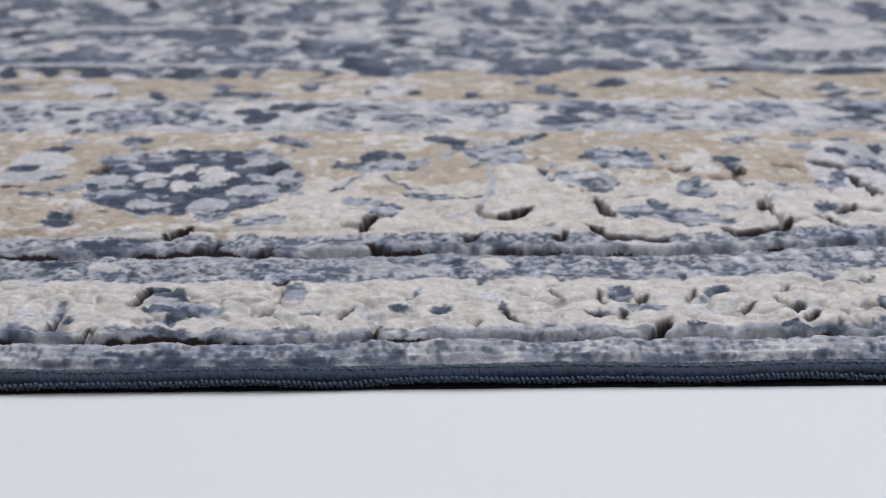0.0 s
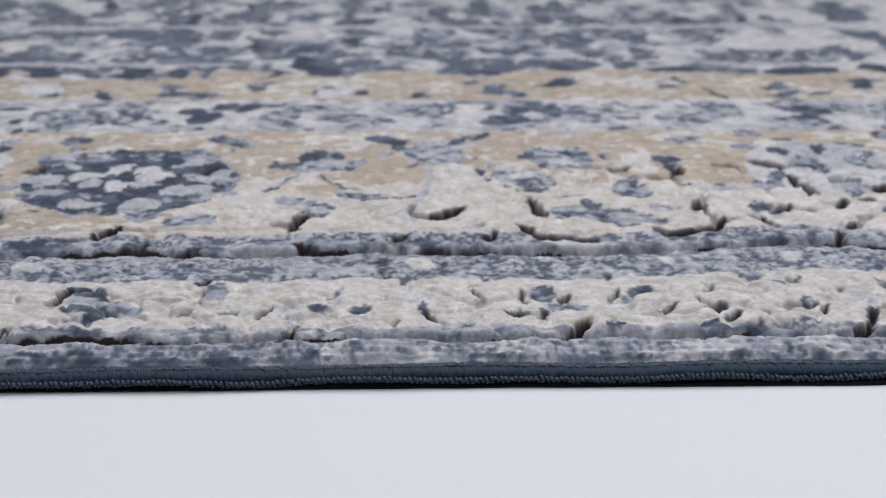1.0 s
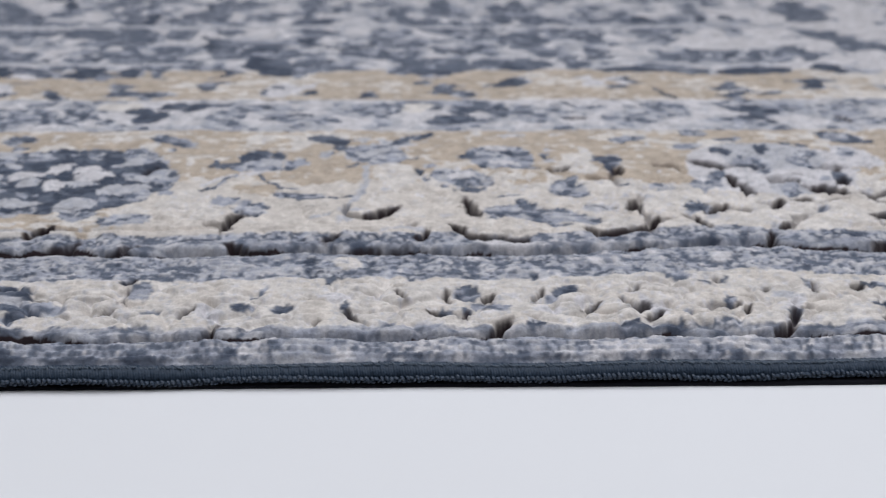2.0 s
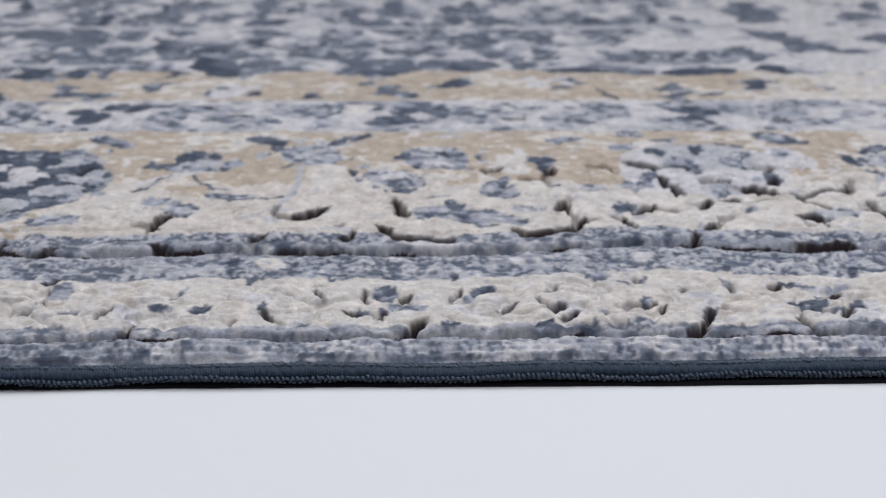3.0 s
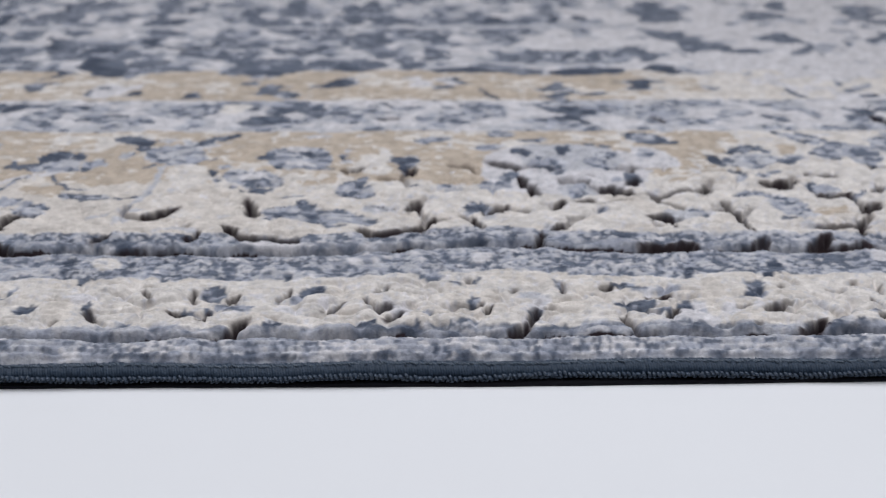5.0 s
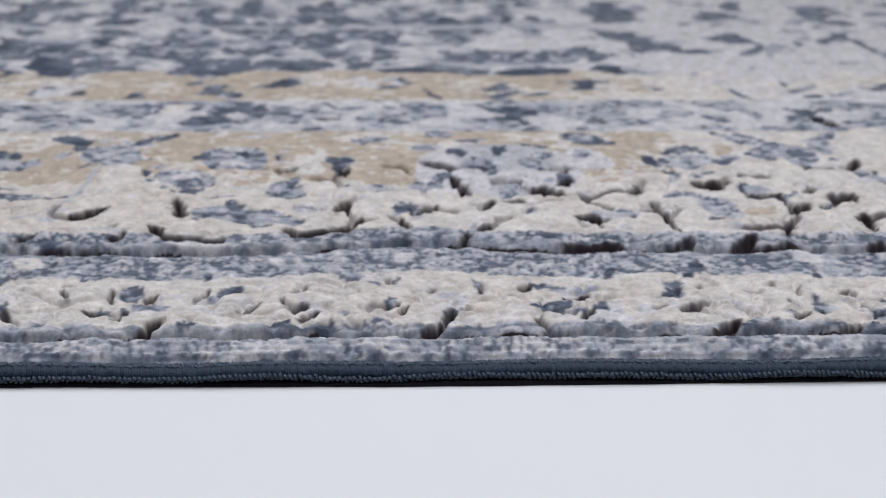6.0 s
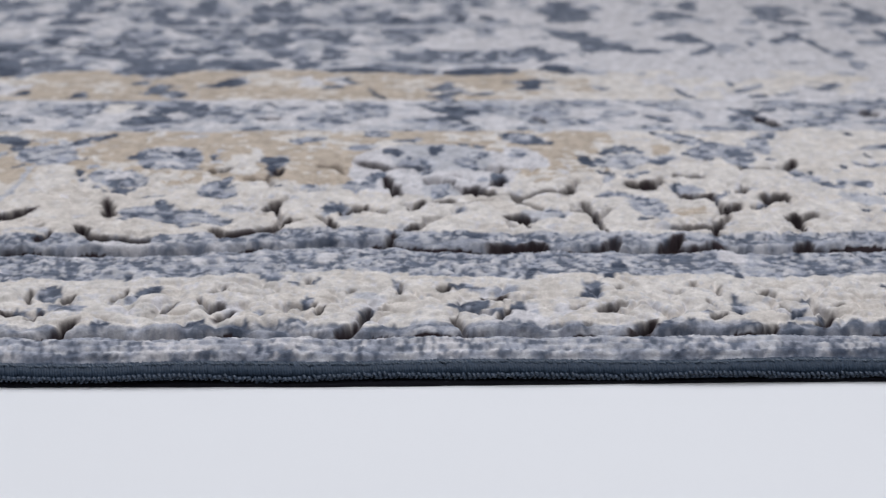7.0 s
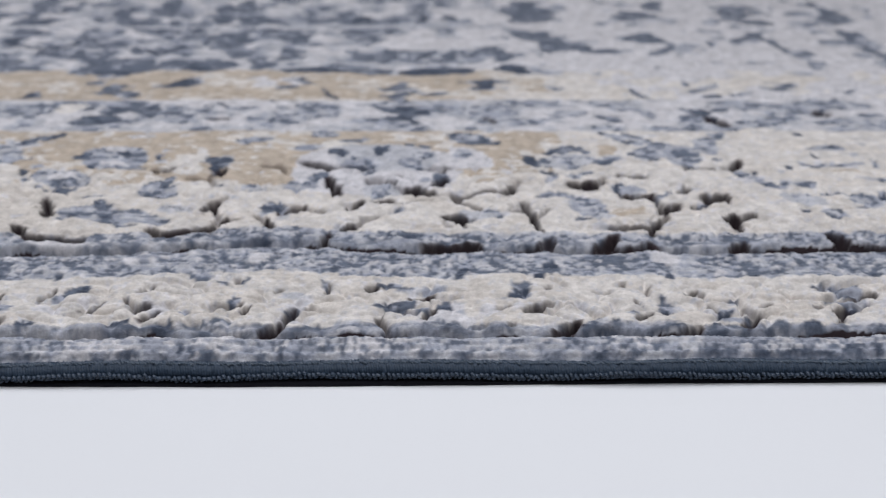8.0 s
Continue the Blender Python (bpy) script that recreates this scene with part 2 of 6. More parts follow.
leaf(-0.2165, 0.3538, -0.1969, 0.3537, 0.0089, D)
vine(M, 0.0010, (-0.1846, 0.3581), (-0.1736, 0.3525))
leaf(-0.1691, 0.3547, -0.1587, 0.3614, 0.0157, M)
leaf(-0.1506, 0.3525, -0.1474, 0.3569, 0.0067, D)
vine(M, 0.0010, (-0.1474, 0.3569), (-0.1426, 0.3648))
leaf(-0.1328, 0.3614, -0.1284, 0.3636, 0.0136, M)
leaf(-0.1278, 0.3546, -0.1197, 0.3557, 0.0056, D)
leaf(-0.1269, 0.3729, -0.1218, 0.3752, 0.0093, M)
leaf(-0.1222, 0.4030, -0.0965, 0.4093, 0.0427, M, "leaf")
leaf(-0.1226, 0.4516, -0.1105, 0.4489, 0.0359, M)
leaf(-0.1086, 0.4407, -0.0980, 0.4489, 0.0219, D, "leaf")
leaf(-0.1100, 0.3728, -0.0986, 0.3670, 0.0162, M)
leaf(-0.1084, 0.3895, -0.0940, 0.3907, 0.0170, M)
leaf(-0.1677, 0.4799, -0.1589, 0.4770, 0.0175, D)
leaf(-0.1408, 0.4771, -0.1283, 0.4742, 0.0175, M)
leaf(-0.1143, 0.4772, -0.1047, 0.4802, 0.0147, M)
leaf(-0.0959, 0.4420, -0.0736, 0.4380, 0.0135, M)
leaf(-0.0889, 0.4462, -0.0662, 0.4490, 0.0165, M)
leaf(-0.0720, 0.4701, -0.0661, 0.4745, 0.0174, D)
leaf(-0.0924, 0.4030, -0.0713, 0.4030, 0.0125, M, "leaf")
vine(M, 0.0014, (-0.0759, 0.3704), (-0.0616, 0.3704))
leaf(-0.1147, 0.3557, -0.0881, 0.3556, 0.0146, M, "leaf")
leaf(-0.0864, 0.3446, -0.0768, 0.3391, 0.0369, M)
leaf(-0.0934, 0.3413, -0.0835, 0.3413, 0.0108, M)
vine(D, 0.0013, (-0.2257, 0.3386), (-0.1679, 0.3394))
leaf(-0.2262, 0.3343, -0.2141, 0.3238, 0.0146, D, "leaf")
leaf(-0.2046, 0.3374, -0.1908, 0.3258, 0.0126, D, "leaf")
leaf(-0.1834, 0.3363, -0.1639, 0.3267, 0.0147, D, "leaf")
leaf(-0.1659, 0.3373, -0.1355, 0.3225, 0.0126, M, "leaf")
leaf(-0.1326, 0.3308, -0.1127, 0.3286, 0.0189, D, "leaf")
leaf(-0.1146, 0.3286, -0.1033, 0.3192, 0.0104, M)
leaf(-0.1036, 0.3307, -0.0934, 0.3285, 0.0158, D, "leaf")
leaf(-0.2130, 0.3259, -0.2002, 0.3197, 0.0103, W)
leaf(-0.1888, 0.3237, -0.1728, 0.3185, 0.0092, W)
leaf(-0.1620, 0.3246, -0.1442, 0.3174, 0.0113, W)
leaf(-0.2306, 0.3450, -0.0576, 0.3467, 0.0044, P)
# Inner guard
leaf(-0.2191, 0.3008, -0.2070, 0.3037, 0.0088, M, "leaf")
vine(D, 0.0009, (-0.2207, 0.3067), (-0.1939, 0.3116))
vine(M, 0.0006, (-0.1906, 0.3105), (-0.1465, 0.3083))
leaf(-0.1835, 0.3036, -0.1559, 0.2947, 0.0234, W)
leaf(-0.1659, 0.2881, -0.1512, 0.2927, 0.0057, M)
leaf(-0.1361, 0.2860, -0.1279, 0.2878, 0.0104, D, "leaf")
leaf(-0.1345, 0.2955, -0.1303, 0.2916, 0.0087, D)
leaf(-0.1052, 0.3081, -0.0896, 0.3031, 0.0099, M, "leaf")
leaf(-0.1041, 0.2934, -0.0691, 0.2884, 0.0077, M, "leaf")
leaf(-0.0951, 0.2962, -0.0867, 0.2923, 0.0058, D)
leaf(-0.0552, 0.3029, -0.0409, 0.3078, 0.0080, M)
leaf(-0.0174, 0.2977, 0.0020, 0.2976, 0.0274, W)
leaf(-0.0174, 0.2997, -0.0155, 0.2880, 0.0025, M)
leaf(-0.0143, 0.3046, -0.0074, 0.3026, 0.0040, M)
leaf(-0.0017, 0.3016, 0.0130, 0.3075, 0.0090, W)
leaf(0.0045, 0.2947, 0.0145, 0.2946, 0.0058, D)
leaf(0.0329, 0.2877, 0.0407, 0.2925, 0.0096, D)
leaf(0.0639, 0.3092, 0.0725, 0.3153, 0.0061, M)
leaf(0.0744, 0.3021, 0.0906, 0.2991, 0.0129, M, "leaf")
leaf(0.0877, 0.2942, 0.1000, 0.2892, 0.0068, M)
leaf(0.0938, 0.2922, 0.1000, 0.2892, 0.0048, D)
leaf(0.1137, 0.3090, 0.1270, 0.3150, 0.0123, D, "leaf")
leaf(0.1596, 0.3118, 0.1733, 0.3117, 0.0205, W)
leaf(0.1783, 0.3148, 0.1904, 0.3147, 0.0145, W)
leaf(0.1743, 0.3046, 0.1872, 0.3045, 0.0040, M)
leaf(0.1881, 0.3148, 0.1942, 0.3168, 0.0083, M)
vine(D, 0.0019, (0.2021, 0.2994), (0.2038, 0.2915), (0.2095, 0.2856))
leaf(0.2349, 0.3012, 0.2502, 0.3062, 0.0081, M, "leaf")
leaf(0.2406, 0.2883, 0.2560, 0.2941, 0.0078, M)
leaf(0.2591, 0.2912, 0.2710, 0.2911, 0.0059, D)
# Guard band
leaf(-0.2106, 0.2681, -0.1995, 0.2707, 0.0054, D)
leaf(-0.2029, 0.2549, -0.1800, 0.2573, 0.0217, L, "leaf")
leaf(-0.1904, 0.2574, -0.1825, 0.2556, 0.0070, W)
leaf(-0.1999, 0.2489, -0.1917, 0.2505, 0.0043, M)
leaf(-0.1845, 0.2617, -0.1790, 0.2530, 0.0113, M)
leaf(-0.1793, 0.2661, -0.1674, 0.2669, 0.0054, D)
leaf(-0.1711, 0.2486, -0.1626, 0.2494, 0.0051, M)
leaf(-0.1622, 0.2545, -0.1378, 0.2561, 0.0218, L, "leaf")
leaf(-0.1529, 0.2510, -0.1471, 0.2527, 0.0052, M)
leaf(-0.1628, 0.2572, -0.1549, 0.2633, 0.0053, M)
leaf(-0.1451, 0.2561, -0.1191, 0.2525, 0.0243, L, "leaf")
leaf(-0.1284, 0.2525, -0.1227, 0.2568, 0.0131, M)
leaf(-0.1375, 0.2721, -0.1259, 0.2748, 0.0055, M)
leaf(-0.1221, 0.2693, -0.1037, 0.2646, 0.0135, L, "leaf")
leaf(-0.1201, 0.2657, -0.1036, 0.2541, 0.0079, M)
leaf(-0.1038, 0.2532, -0.0895, 0.2479, 0.0043, M)
leaf(-0.1043, 0.2700, -0.0805, 0.2717, 0.0136, C)
leaf(-0.0996, 0.2549, -0.0845, 0.2565, 0.0105, W)
leaf(-0.0893, 0.2636, -0.0707, 0.2608, 0.0089, D, "leaf")
leaf(-0.0815, 0.2504, -0.0625, 0.2546, 0.0156, D, "leaf")
leaf(-0.0713, 0.2689, -0.0547, 0.2715, 0.0109, D, "leaf")
leaf(-0.0561, 0.2652, -0.0444, 0.2714, 0.0118, D, "leaf")
leaf(-0.0458, 0.2696, -0.0317, 0.2722, 0.0055, M)
leaf(-0.0435, 0.2501, -0.0224, 0.2560, 0.0209, L, "leaf")
leaf(-0.0321, 0.2650, -0.0015, 0.2693, 0.0118, L, "leaf")
leaf(-0.0157, 0.2694, -0.0102, 0.2693, 0.0055, D)
leaf(-0.0111, 0.2550, 0.0218, 0.2469, 0.0156, L, "leaf")
vine(M, 0.0012, (-0.0141, 0.2498), (-0.0023, 0.2532), (0.0038, 0.2584), (0.0115, 0.2557))
leaf(0.0170, 0.2513, 0.0277, 0.2469, 0.0052, M)
leaf(0.0190, 0.2646, 0.0593, 0.2688, 0.0173, L, "leaf")
leaf(0.0375, 0.2708, 0.0578, 0.2734, 0.0055, M)
leaf(0.0518, 0.2598, 0.0588, 0.2643, 0.0081, M)
leaf(0.0586, 0.2688, 0.0739, 0.2687, 0.0165, C)
leaf(0.0739, 0.2687, 0.0806, 0.2687, 0.0055, D)
leaf(0.0716, 0.2482, 0.0978, 0.2524, 0.0122, M, "leaf")
leaf(0.0839, 0.2632, 0.1057, 0.2731, 0.0155, M, "leaf")
leaf(0.0884, 0.2632, 0.0983, 0.2685, 0.0064, D)
leaf(0.0836, 0.2490, 0.0959, 0.2515, 0.0052, D)
leaf(0.1012, 0.2676, 0.1166, 0.2638, 0.0173, M, "leaf")
leaf(0.1063, 0.2703, 0.1124, 0.2684, 0.0073, D)
leaf(0.1158, 0.2629, 0.1362, 0.2547, 0.0286, L, "leaf")
leaf(0.1225, 0.2702, 0.1262, 0.2665, 0.0073, M)
leaf(0.1474, 0.2756, 0.1524, 0.2672, 0.0074, D)
leaf(0.1385, 0.2701, 0.1482, 0.2719, 0.0037, L)
leaf(0.1495, 0.2636, 0.1696, 0.2680, 0.0091, L)
cut(0.1452, 0.2502, 0.1547, 0.2510, 0.0044, 0.5)
leaf(0.1631, 0.2492, 0.1967, 0.2542, 0.0159, L, "leaf")
leaf(0.1887, 0.2725, 0.2134, 0.2695, 0.0139, L, "leaf")
leaf(0.1787, 0.2698, 0.1857, 0.2707, 0.0037, M)
leaf(0.2339, 0.2675, 0.2625, 0.2618, 0.0101, D, "leaf")
leaf(0.2346, 0.2504, 0.2516, 0.2538, 0.0071, M)
leaf(0.2448, 0.2721, 0.2551, 0.2637, 0.0102, D)
leaf(0.2495, 0.2494, 0.2564, 0.2449, 0.0052, M)
# Field, middle
leaf(-0.0640, 0.4630, -0.0530, 0.4702, 0.0516, M, "leaf")
leaf(-0.0533, 0.4775, -0.0375, 0.4849, 0.0177, M)
leaf(-0.0075, 0.4409, 0.0024, 0.4632, 0.0279, M)
leaf(-0.0130, 0.4328, 0.0146, 0.4382, 0.0108, M, "leaf")
leaf(0.0035, 0.4355, 0.0132, 0.4409, 0.0081, D)
leaf(0.0207, 0.4778, 0.0279, 0.4749, 0.0220, M)
leaf(-0.0541, 0.4118, -0.0391, 0.4118, 0.0102, M)
leaf(-0.0597, 0.3846, -0.0378, 0.3704, 0.0331, M, "leaf")
leaf(-0.0621, 0.3968, -0.0538, 0.3774, 0.0217, D)
leaf(-0.0352, 0.3762, -0.0105, 0.3798, 0.0154, M, "leaf")
leaf(-0.0352, 0.3751, -0.0146, 0.3750, 0.0082, D)
leaf(-0.0443, 0.3906, -0.0347, 0.3822, 0.0072, M)
leaf(-0.0042, 0.3906, 0.0107, 0.3967, 0.0295, M, "leaf")
leaf(-0.0007, 0.3894, 0.0084, 0.3906, 0.0134, D)
leaf(-0.0004, 0.4157, 0.0146, 0.4119, 0.0116, M)
vine(D, 0.0014, (0.0130, 0.3797), (0.0303, 0.3773), (0.0408, 0.3797), (0.0440, 0.3869))
leaf(0.0197, 0.3726, 0.0282, 0.3633, 0.0093, M)
leaf(0.0524, 0.4493, 0.0655, 0.4634, 0.0254, M)
leaf(0.0663, 0.4356, 0.0861, 0.4411, 0.0136, M, "leaf")
leaf(0.0533, 0.4093, 0.0703, 0.3906, 0.0400, L, "leaf")
leaf(0.0552, 0.3869, 0.0716, 0.3893, 0.0110, M)
vine(M, 0.0015, (0.0722, 0.4197), (0.0941, 0.4197), (0.1074, 0.4093), (0.1250, 0.4055))
vine(L, 0.0015, (0.0692, 0.4707), (0.0977, 0.4856))
leaf(0.0778, 0.4810, 0.0910, 0.4886, 0.0180, M)
leaf(0.0765, 0.3785, 0.0837, 0.3702, 0.0130, M)
vine(D, 0.0017, (0.0873, 0.3749), (0.0950, 0.3666), (0.1044, 0.3725), (0.1091, 0.3820))
leaf(0.1164, 0.4495, 0.1344, 0.4637, 0.0397, M, "leaf")
leaf(0.1161, 0.3992, 0.1232, 0.3893, 0.0174, M)
leaf(-0.0347, 0.3555, -0.0046, 0.3303, 0.0262, D, "leaf")
leaf(-0.0212, 0.3521, -0.0039, 0.3443, 0.0144, M)
leaf(-0.0046, 0.3389, 0.0195, 0.3475, 0.0164, M, "leaf")
leaf(-0.0046, 0.3335, 0.0025, 0.3260, 0.0085, M)
leaf(-0.0469, 0.3283, -0.0385, 0.3315, 0.0095, D)
leaf(0.0582, 0.3375, 0.1022, 0.3385, 0.0217, M, "leaf")
leaf(0.0678, 0.3519, 0.0970, 0.3495, 0.0112, M)
leaf(0.0609, 0.3300, 0.0971, 0.3299, 0.0053, D)
leaf(0.0994, 0.3473, 0.1164, 0.3439, 0.0133, M)
leaf(0.0544, 0.3311, 0.0650, 0.3321, 0.0064, M)
leaf(0.1337, 0.4637, 0.1475, 0.4495, 0.0568, M, "leaf")
leaf(0.1236, 0.3967, 0.1508, 0.3844, 0.0345, M, "leaf")
leaf(0.1422, 0.4224, 0.1513, 0.4495, 0.0067, M)
leaf(0.1493, 0.4426, 0.1681, 0.4385, 0.0124, M)
leaf(0.1766, 0.4567, 0.1856, 0.4427, 0.0210, M)
leaf(0.1364, 0.3666, 0.1521, 0.3724, 0.0235, M)
leaf(0.1152, 0.3406, 0.1481, 0.3438, 0.0165, M, "leaf")
leaf(0.1149, 0.3384, 0.1323, 0.3384, 0.0076, D)
leaf(0.1516, 0.3550, 0.1682, 0.3415, 0.0201, M)
leaf(0.2003, 0.4427, 0.2360, 0.4387, 0.0110, M, "leaf")
leaf(0.2104, 0.4455, 0.2230, 0.4469, 0.0098, D)
leaf(0.2524, 0.4456, 0.2608, 0.4456, 0.0140, D)
leaf(0.2708, 0.4499, 0.2819, 0.4471, 0.0126, M)
leaf(0.3137, 0.4571, 0.3324, 0.4571, 0.0402, M)
leaf(0.1656, 0.4290, 0.3189, 0.4279, 0.0054, L)
leaf(0.1605, 0.4119, 0.1795, 0.4030, 0.0192, M, "leaf")
leaf(0.1702, 0.3967, 0.1882, 0.4030, 0.0164, M)
leaf(0.2035, 0.4159, 0.2190, 0.4159, 0.0078, M)
vine(M, 0.0025, (0.2114, 0.4030), (0.2253, 0.4146), (0.2375, 0.4159))
leaf(0.1683, 0.3700, 0.1879, 0.3700, 0.0177, M, "leaf")
leaf(0.1687, 0.3550, 0.1905, 0.3572, 0.0068, M)
leaf(0.1881, 0.3723, 0.2040, 0.3700, 0.0213, W)
leaf(0.1896, 0.4030, 0.2070, 0.3967, 0.0164, W)
leaf(0.2263, 0.3905, 0.2906, 0.3867, 0.0296, W)
leaf(0.2272, 0.3942, 0.2344, 0.3992, 0.0075, M)
vine(M, 0.0018, (0.2109, 0.3723), (0.2253, 0.3606), (0.2378, 0.3559))
leaf(0.2573, 0.3628, 0.2653, 0.3640, 0.0070, D)
leaf(0.2705, 0.3605, 0.2813, 0.3698, 0.0141, M)
leaf(0.2877, 0.3698, 0.3041, 0.3782, 0.0155, M)
vine(L, 0.0011, (0.2419, 0.3699), (0.2556, 0.3687))
leaf(0.1779, 0.3349, 0.2119, 0.3337, 0.0098, D, "leaf")
leaf(0.2106, 0.3316, 0.2384, 0.3325, 0.0097, M, "leaf")
leaf(0.2405, 0.3304, 0.2881, 0.3334, 0.0097, D, "leaf")
vine(P, 0.0017, (0.2401, 0.3402), (0.2402, 0.3293))
leaf(-0.2506, 0.4219, 0.1653, 0.4277, 0.0053, P)
leaf(0.1653, 0.4277, 0.3224, 0.4293, 0.0054, P)
leaf(-0.2309, 0.3461, -0.1136, 0.3468, 0.0044, P)
leaf(0.1874, 0.3470, 0.2929, 0.3467, 0.0045, P)
# Strip above the groove
leaf(-0.1682, 0.1044, -0.1356, 0.1039, 0.0111, P)
leaf(-0.1348, 0.1000, -0.1091, 0.1018, 0.0121, M)
leaf(-0.1338, 0.1011, -0.1200, 0.0976, 0.0071, D)
leaf(-0.1505, 0.0932, -0.1396, 0.0925, 0.0032, D)
cut(-0.0951, 0.0917, -0.0805, 0.0963, 0.0049)
cut(-0.0834, 0.0969, -0.0782, 0.1001, 0.0038, 0.9)
leaf(-0.1094, 0.1007, -0.0976, 0.0994, 0.0072, L)
cut(-0.0693, 0.0908, -0.0574, 0.0911, 0.0032)
cut(-0.0577, 0.0954, -0.0528, 0.0986, 0.0038, 0.8)
leaf(-0.0705, 0.0962, -0.0644, 0.0972, 0.0044, M)
leaf(-0.0771, 0.1029, -0.0722, 0.1056, 0.0045, P)
leaf(-0.0508, 0.0969, -0.0270, 0.0954, 0.0098, L)
leaf(-0.0512, 0.1024, -0.0404, 0.1028, 0.0033, M)
cut(-0.0273, 0.0900, -0.0176, 0.0904, 0.0027, 0.8)
leaf(-0.0359, 0.1022, -0.0177, 0.1024, 0.0022, D)
leaf(-0.0040, 0.1000, 0.0153, 0.0974, 0.0100, L)
cut(-0.0146, 0.0969, -0.0060, 0.0913, 0.0065)
cut(-0.0064, 0.0902, 0.0057, 0.0905, 0.0027, 0.8)
leaf(0.0043, 0.1021, 0.0178, 0.1007, 0.0061, M)
leaf(0.0432, 0.0981, 0.0649, 0.0966, 0.0055, L)
leaf(0.0340, 0.1010, 0.0437, 0.0981, 0.0072, M)
leaf(0.0361, 0.0976, 0.0443, 0.0947, 0.0050, D)
cut(0.0357, 0.0922, 0.0662, 0.0916, 0.0038)
leaf(0.0637, 0.1000, 0.0662, 0.0922, 0.0031, M)
leaf(0.0685, 0.1004, 0.1103, 0.0969, 0.0084, L)
leaf(0.0909, 0.0984, 0.1129, 0.0980, 0.0056, W)
cut(0.1059, 0.0893, 0.1113, 0.0903, 0.0027, 0.6)
leaf(0.1289, 0.0966, 0.1522, 0.1007, 0.0073, L)
leaf(0.1523, 0.1030, 0.1781, 0.1060, 0.0114, L)
leaf(0.1199, 0.0940, 0.1294, 0.0927, 0.0060, M)
leaf(0.1184, 0.0924, 0.1280, 0.0906, 0.0033, D)
leaf(0.1474, 0.1031, 0.1531, 0.1041, 0.0063, M)
leaf(0.1568, 0.1018, 0.1630, 0.1045, 0.0091, M)
leaf(0.1741, 0.0987, 0.1888, 0.1012, 0.0062, M)
leaf(0.1883, 0.1013, 0.1934, 0.1040, 0.0074, D)
leaf(0.1917, 0.1041, 0.2001, 0.1057, 0.0052, P)
leaf(0.2018, 0.1033, 0.2061, 0.1044, 0.0063, D)
# Field, pale end
leaf(0.3189, 0.4722, 0.3447, 0.4579, 0.0403, M, "leaf")
leaf(0.3266, 0.3979, 0.3470, 0.3796, 0.0417, M, "leaf")
leaf(0.3130, 0.4105, 0.3311, 0.4004, 0.0165, M)
leaf(0.3469, 0.3857, 0.3639, 0.3737, 0.0168, M)
leaf(0.2996, 0.3607, 0.3111, 0.3677, 0.0232, M)
leaf(0.3290, 0.3506, 0.3611, 0.3506, 0.0427, W)
leaf(0.3106, 0.4302, 0.3334, 0.4276, 0.0174, W)
leaf(0.3629, 0.3713, 0.3758, 0.3737, 0.0071, M)
leaf(0.4075, 0.4800, 0.4235, 0.4771, 0.0193, M)
leaf(0.3901, 0.4539, 0.4081, 0.4540, 0.0197, M, "leaf")
leaf(0.3743, 0.4345, 0.3829, 0.4372, 0.0081, L)
leaf(0.4031, 0.4511, 0.4281, 0.4374, 0.0124, L)
leaf(0.3896, 0.3981, 0.4073, 0.4032, 0.0189, M, "leaf")
vine(M, 0.0033, (0.4026, 0.4007), (0.4101, 0.3920), (0.4133, 0.3798), (0.4066, 0.3715), (0.3969, 0.3656))
leaf(0.4133, 0.3798, 0.4282, 0.3798, 0.0156, L)
leaf(0.4327, 0.3921, 0.4389, 0.3908, 0.0074, M)
leaf(0.4571, 0.4542, 0.4791, 0.4628, 0.0257, M, "leaf")
leaf(0.4764, 0.4804, 0.4797, 0.4657, 0.0070, M)
leaf(0.4688, 0.4376, 0.4884, 0.4377, 0.0109, M, "leaf")
leaf(0.4456, 0.4348, 0.4588, 0.4403, 0.0109, L)
leaf(0.4822, 0.4629, 0.4939, 0.4601, 0.0086, L)
vine(M, 0.0032, (0.4558, 0.3958), (0.4720, 0.4034), (0.4804, 0.3934))
vine(M, 0.0032, (0.4786, 0.3934), (0.4824, 0.3800), (0.4857, 0.3658))
leaf(0.4855, 0.3717, 0.4993, 0.3682, 0.0094, L)
leaf(0.4622, 0.4085, 0.4745, 0.4047, 0.0141, M)
vine(L, 0.0015, (0.4744, 0.4137), (0.4874, 0.4216))
leaf(0.5297, 0.4807, 0.5381, 0.4660, 0.0265, M)
leaf(0.5270, 0.4434, 0.5437, 0.4589, 0.0253, M, "leaf")
leaf(0.5043, 0.4587, 0.5244, 0.4588, 0.0114, L)
leaf(0.5020, 0.4350, 0.5224, 0.4378, 0.0082, L)
leaf(0.5252, 0.4113, 0.5404, 0.3986, 0.0204, M, "leaf")
leaf(0.5092, 0.3935, 0.5280, 0.3936, 0.0099, L)
leaf(0.5335, 0.3789, 0.5435, 0.3683, 0.0309, M)
leaf(0.5352, 0.3961, 0.5472, 0.3863, 0.0223, L)
leaf(0.5049, 0.4177, 0.5193, 0.4139, 0.0065, L)
leaf(0.3001, 0.3372, 0.3236, 0.3340, 0.0119, D, "leaf")
leaf(0.3249, 0.3340, 0.3384, 0.3287, 0.0086, L)
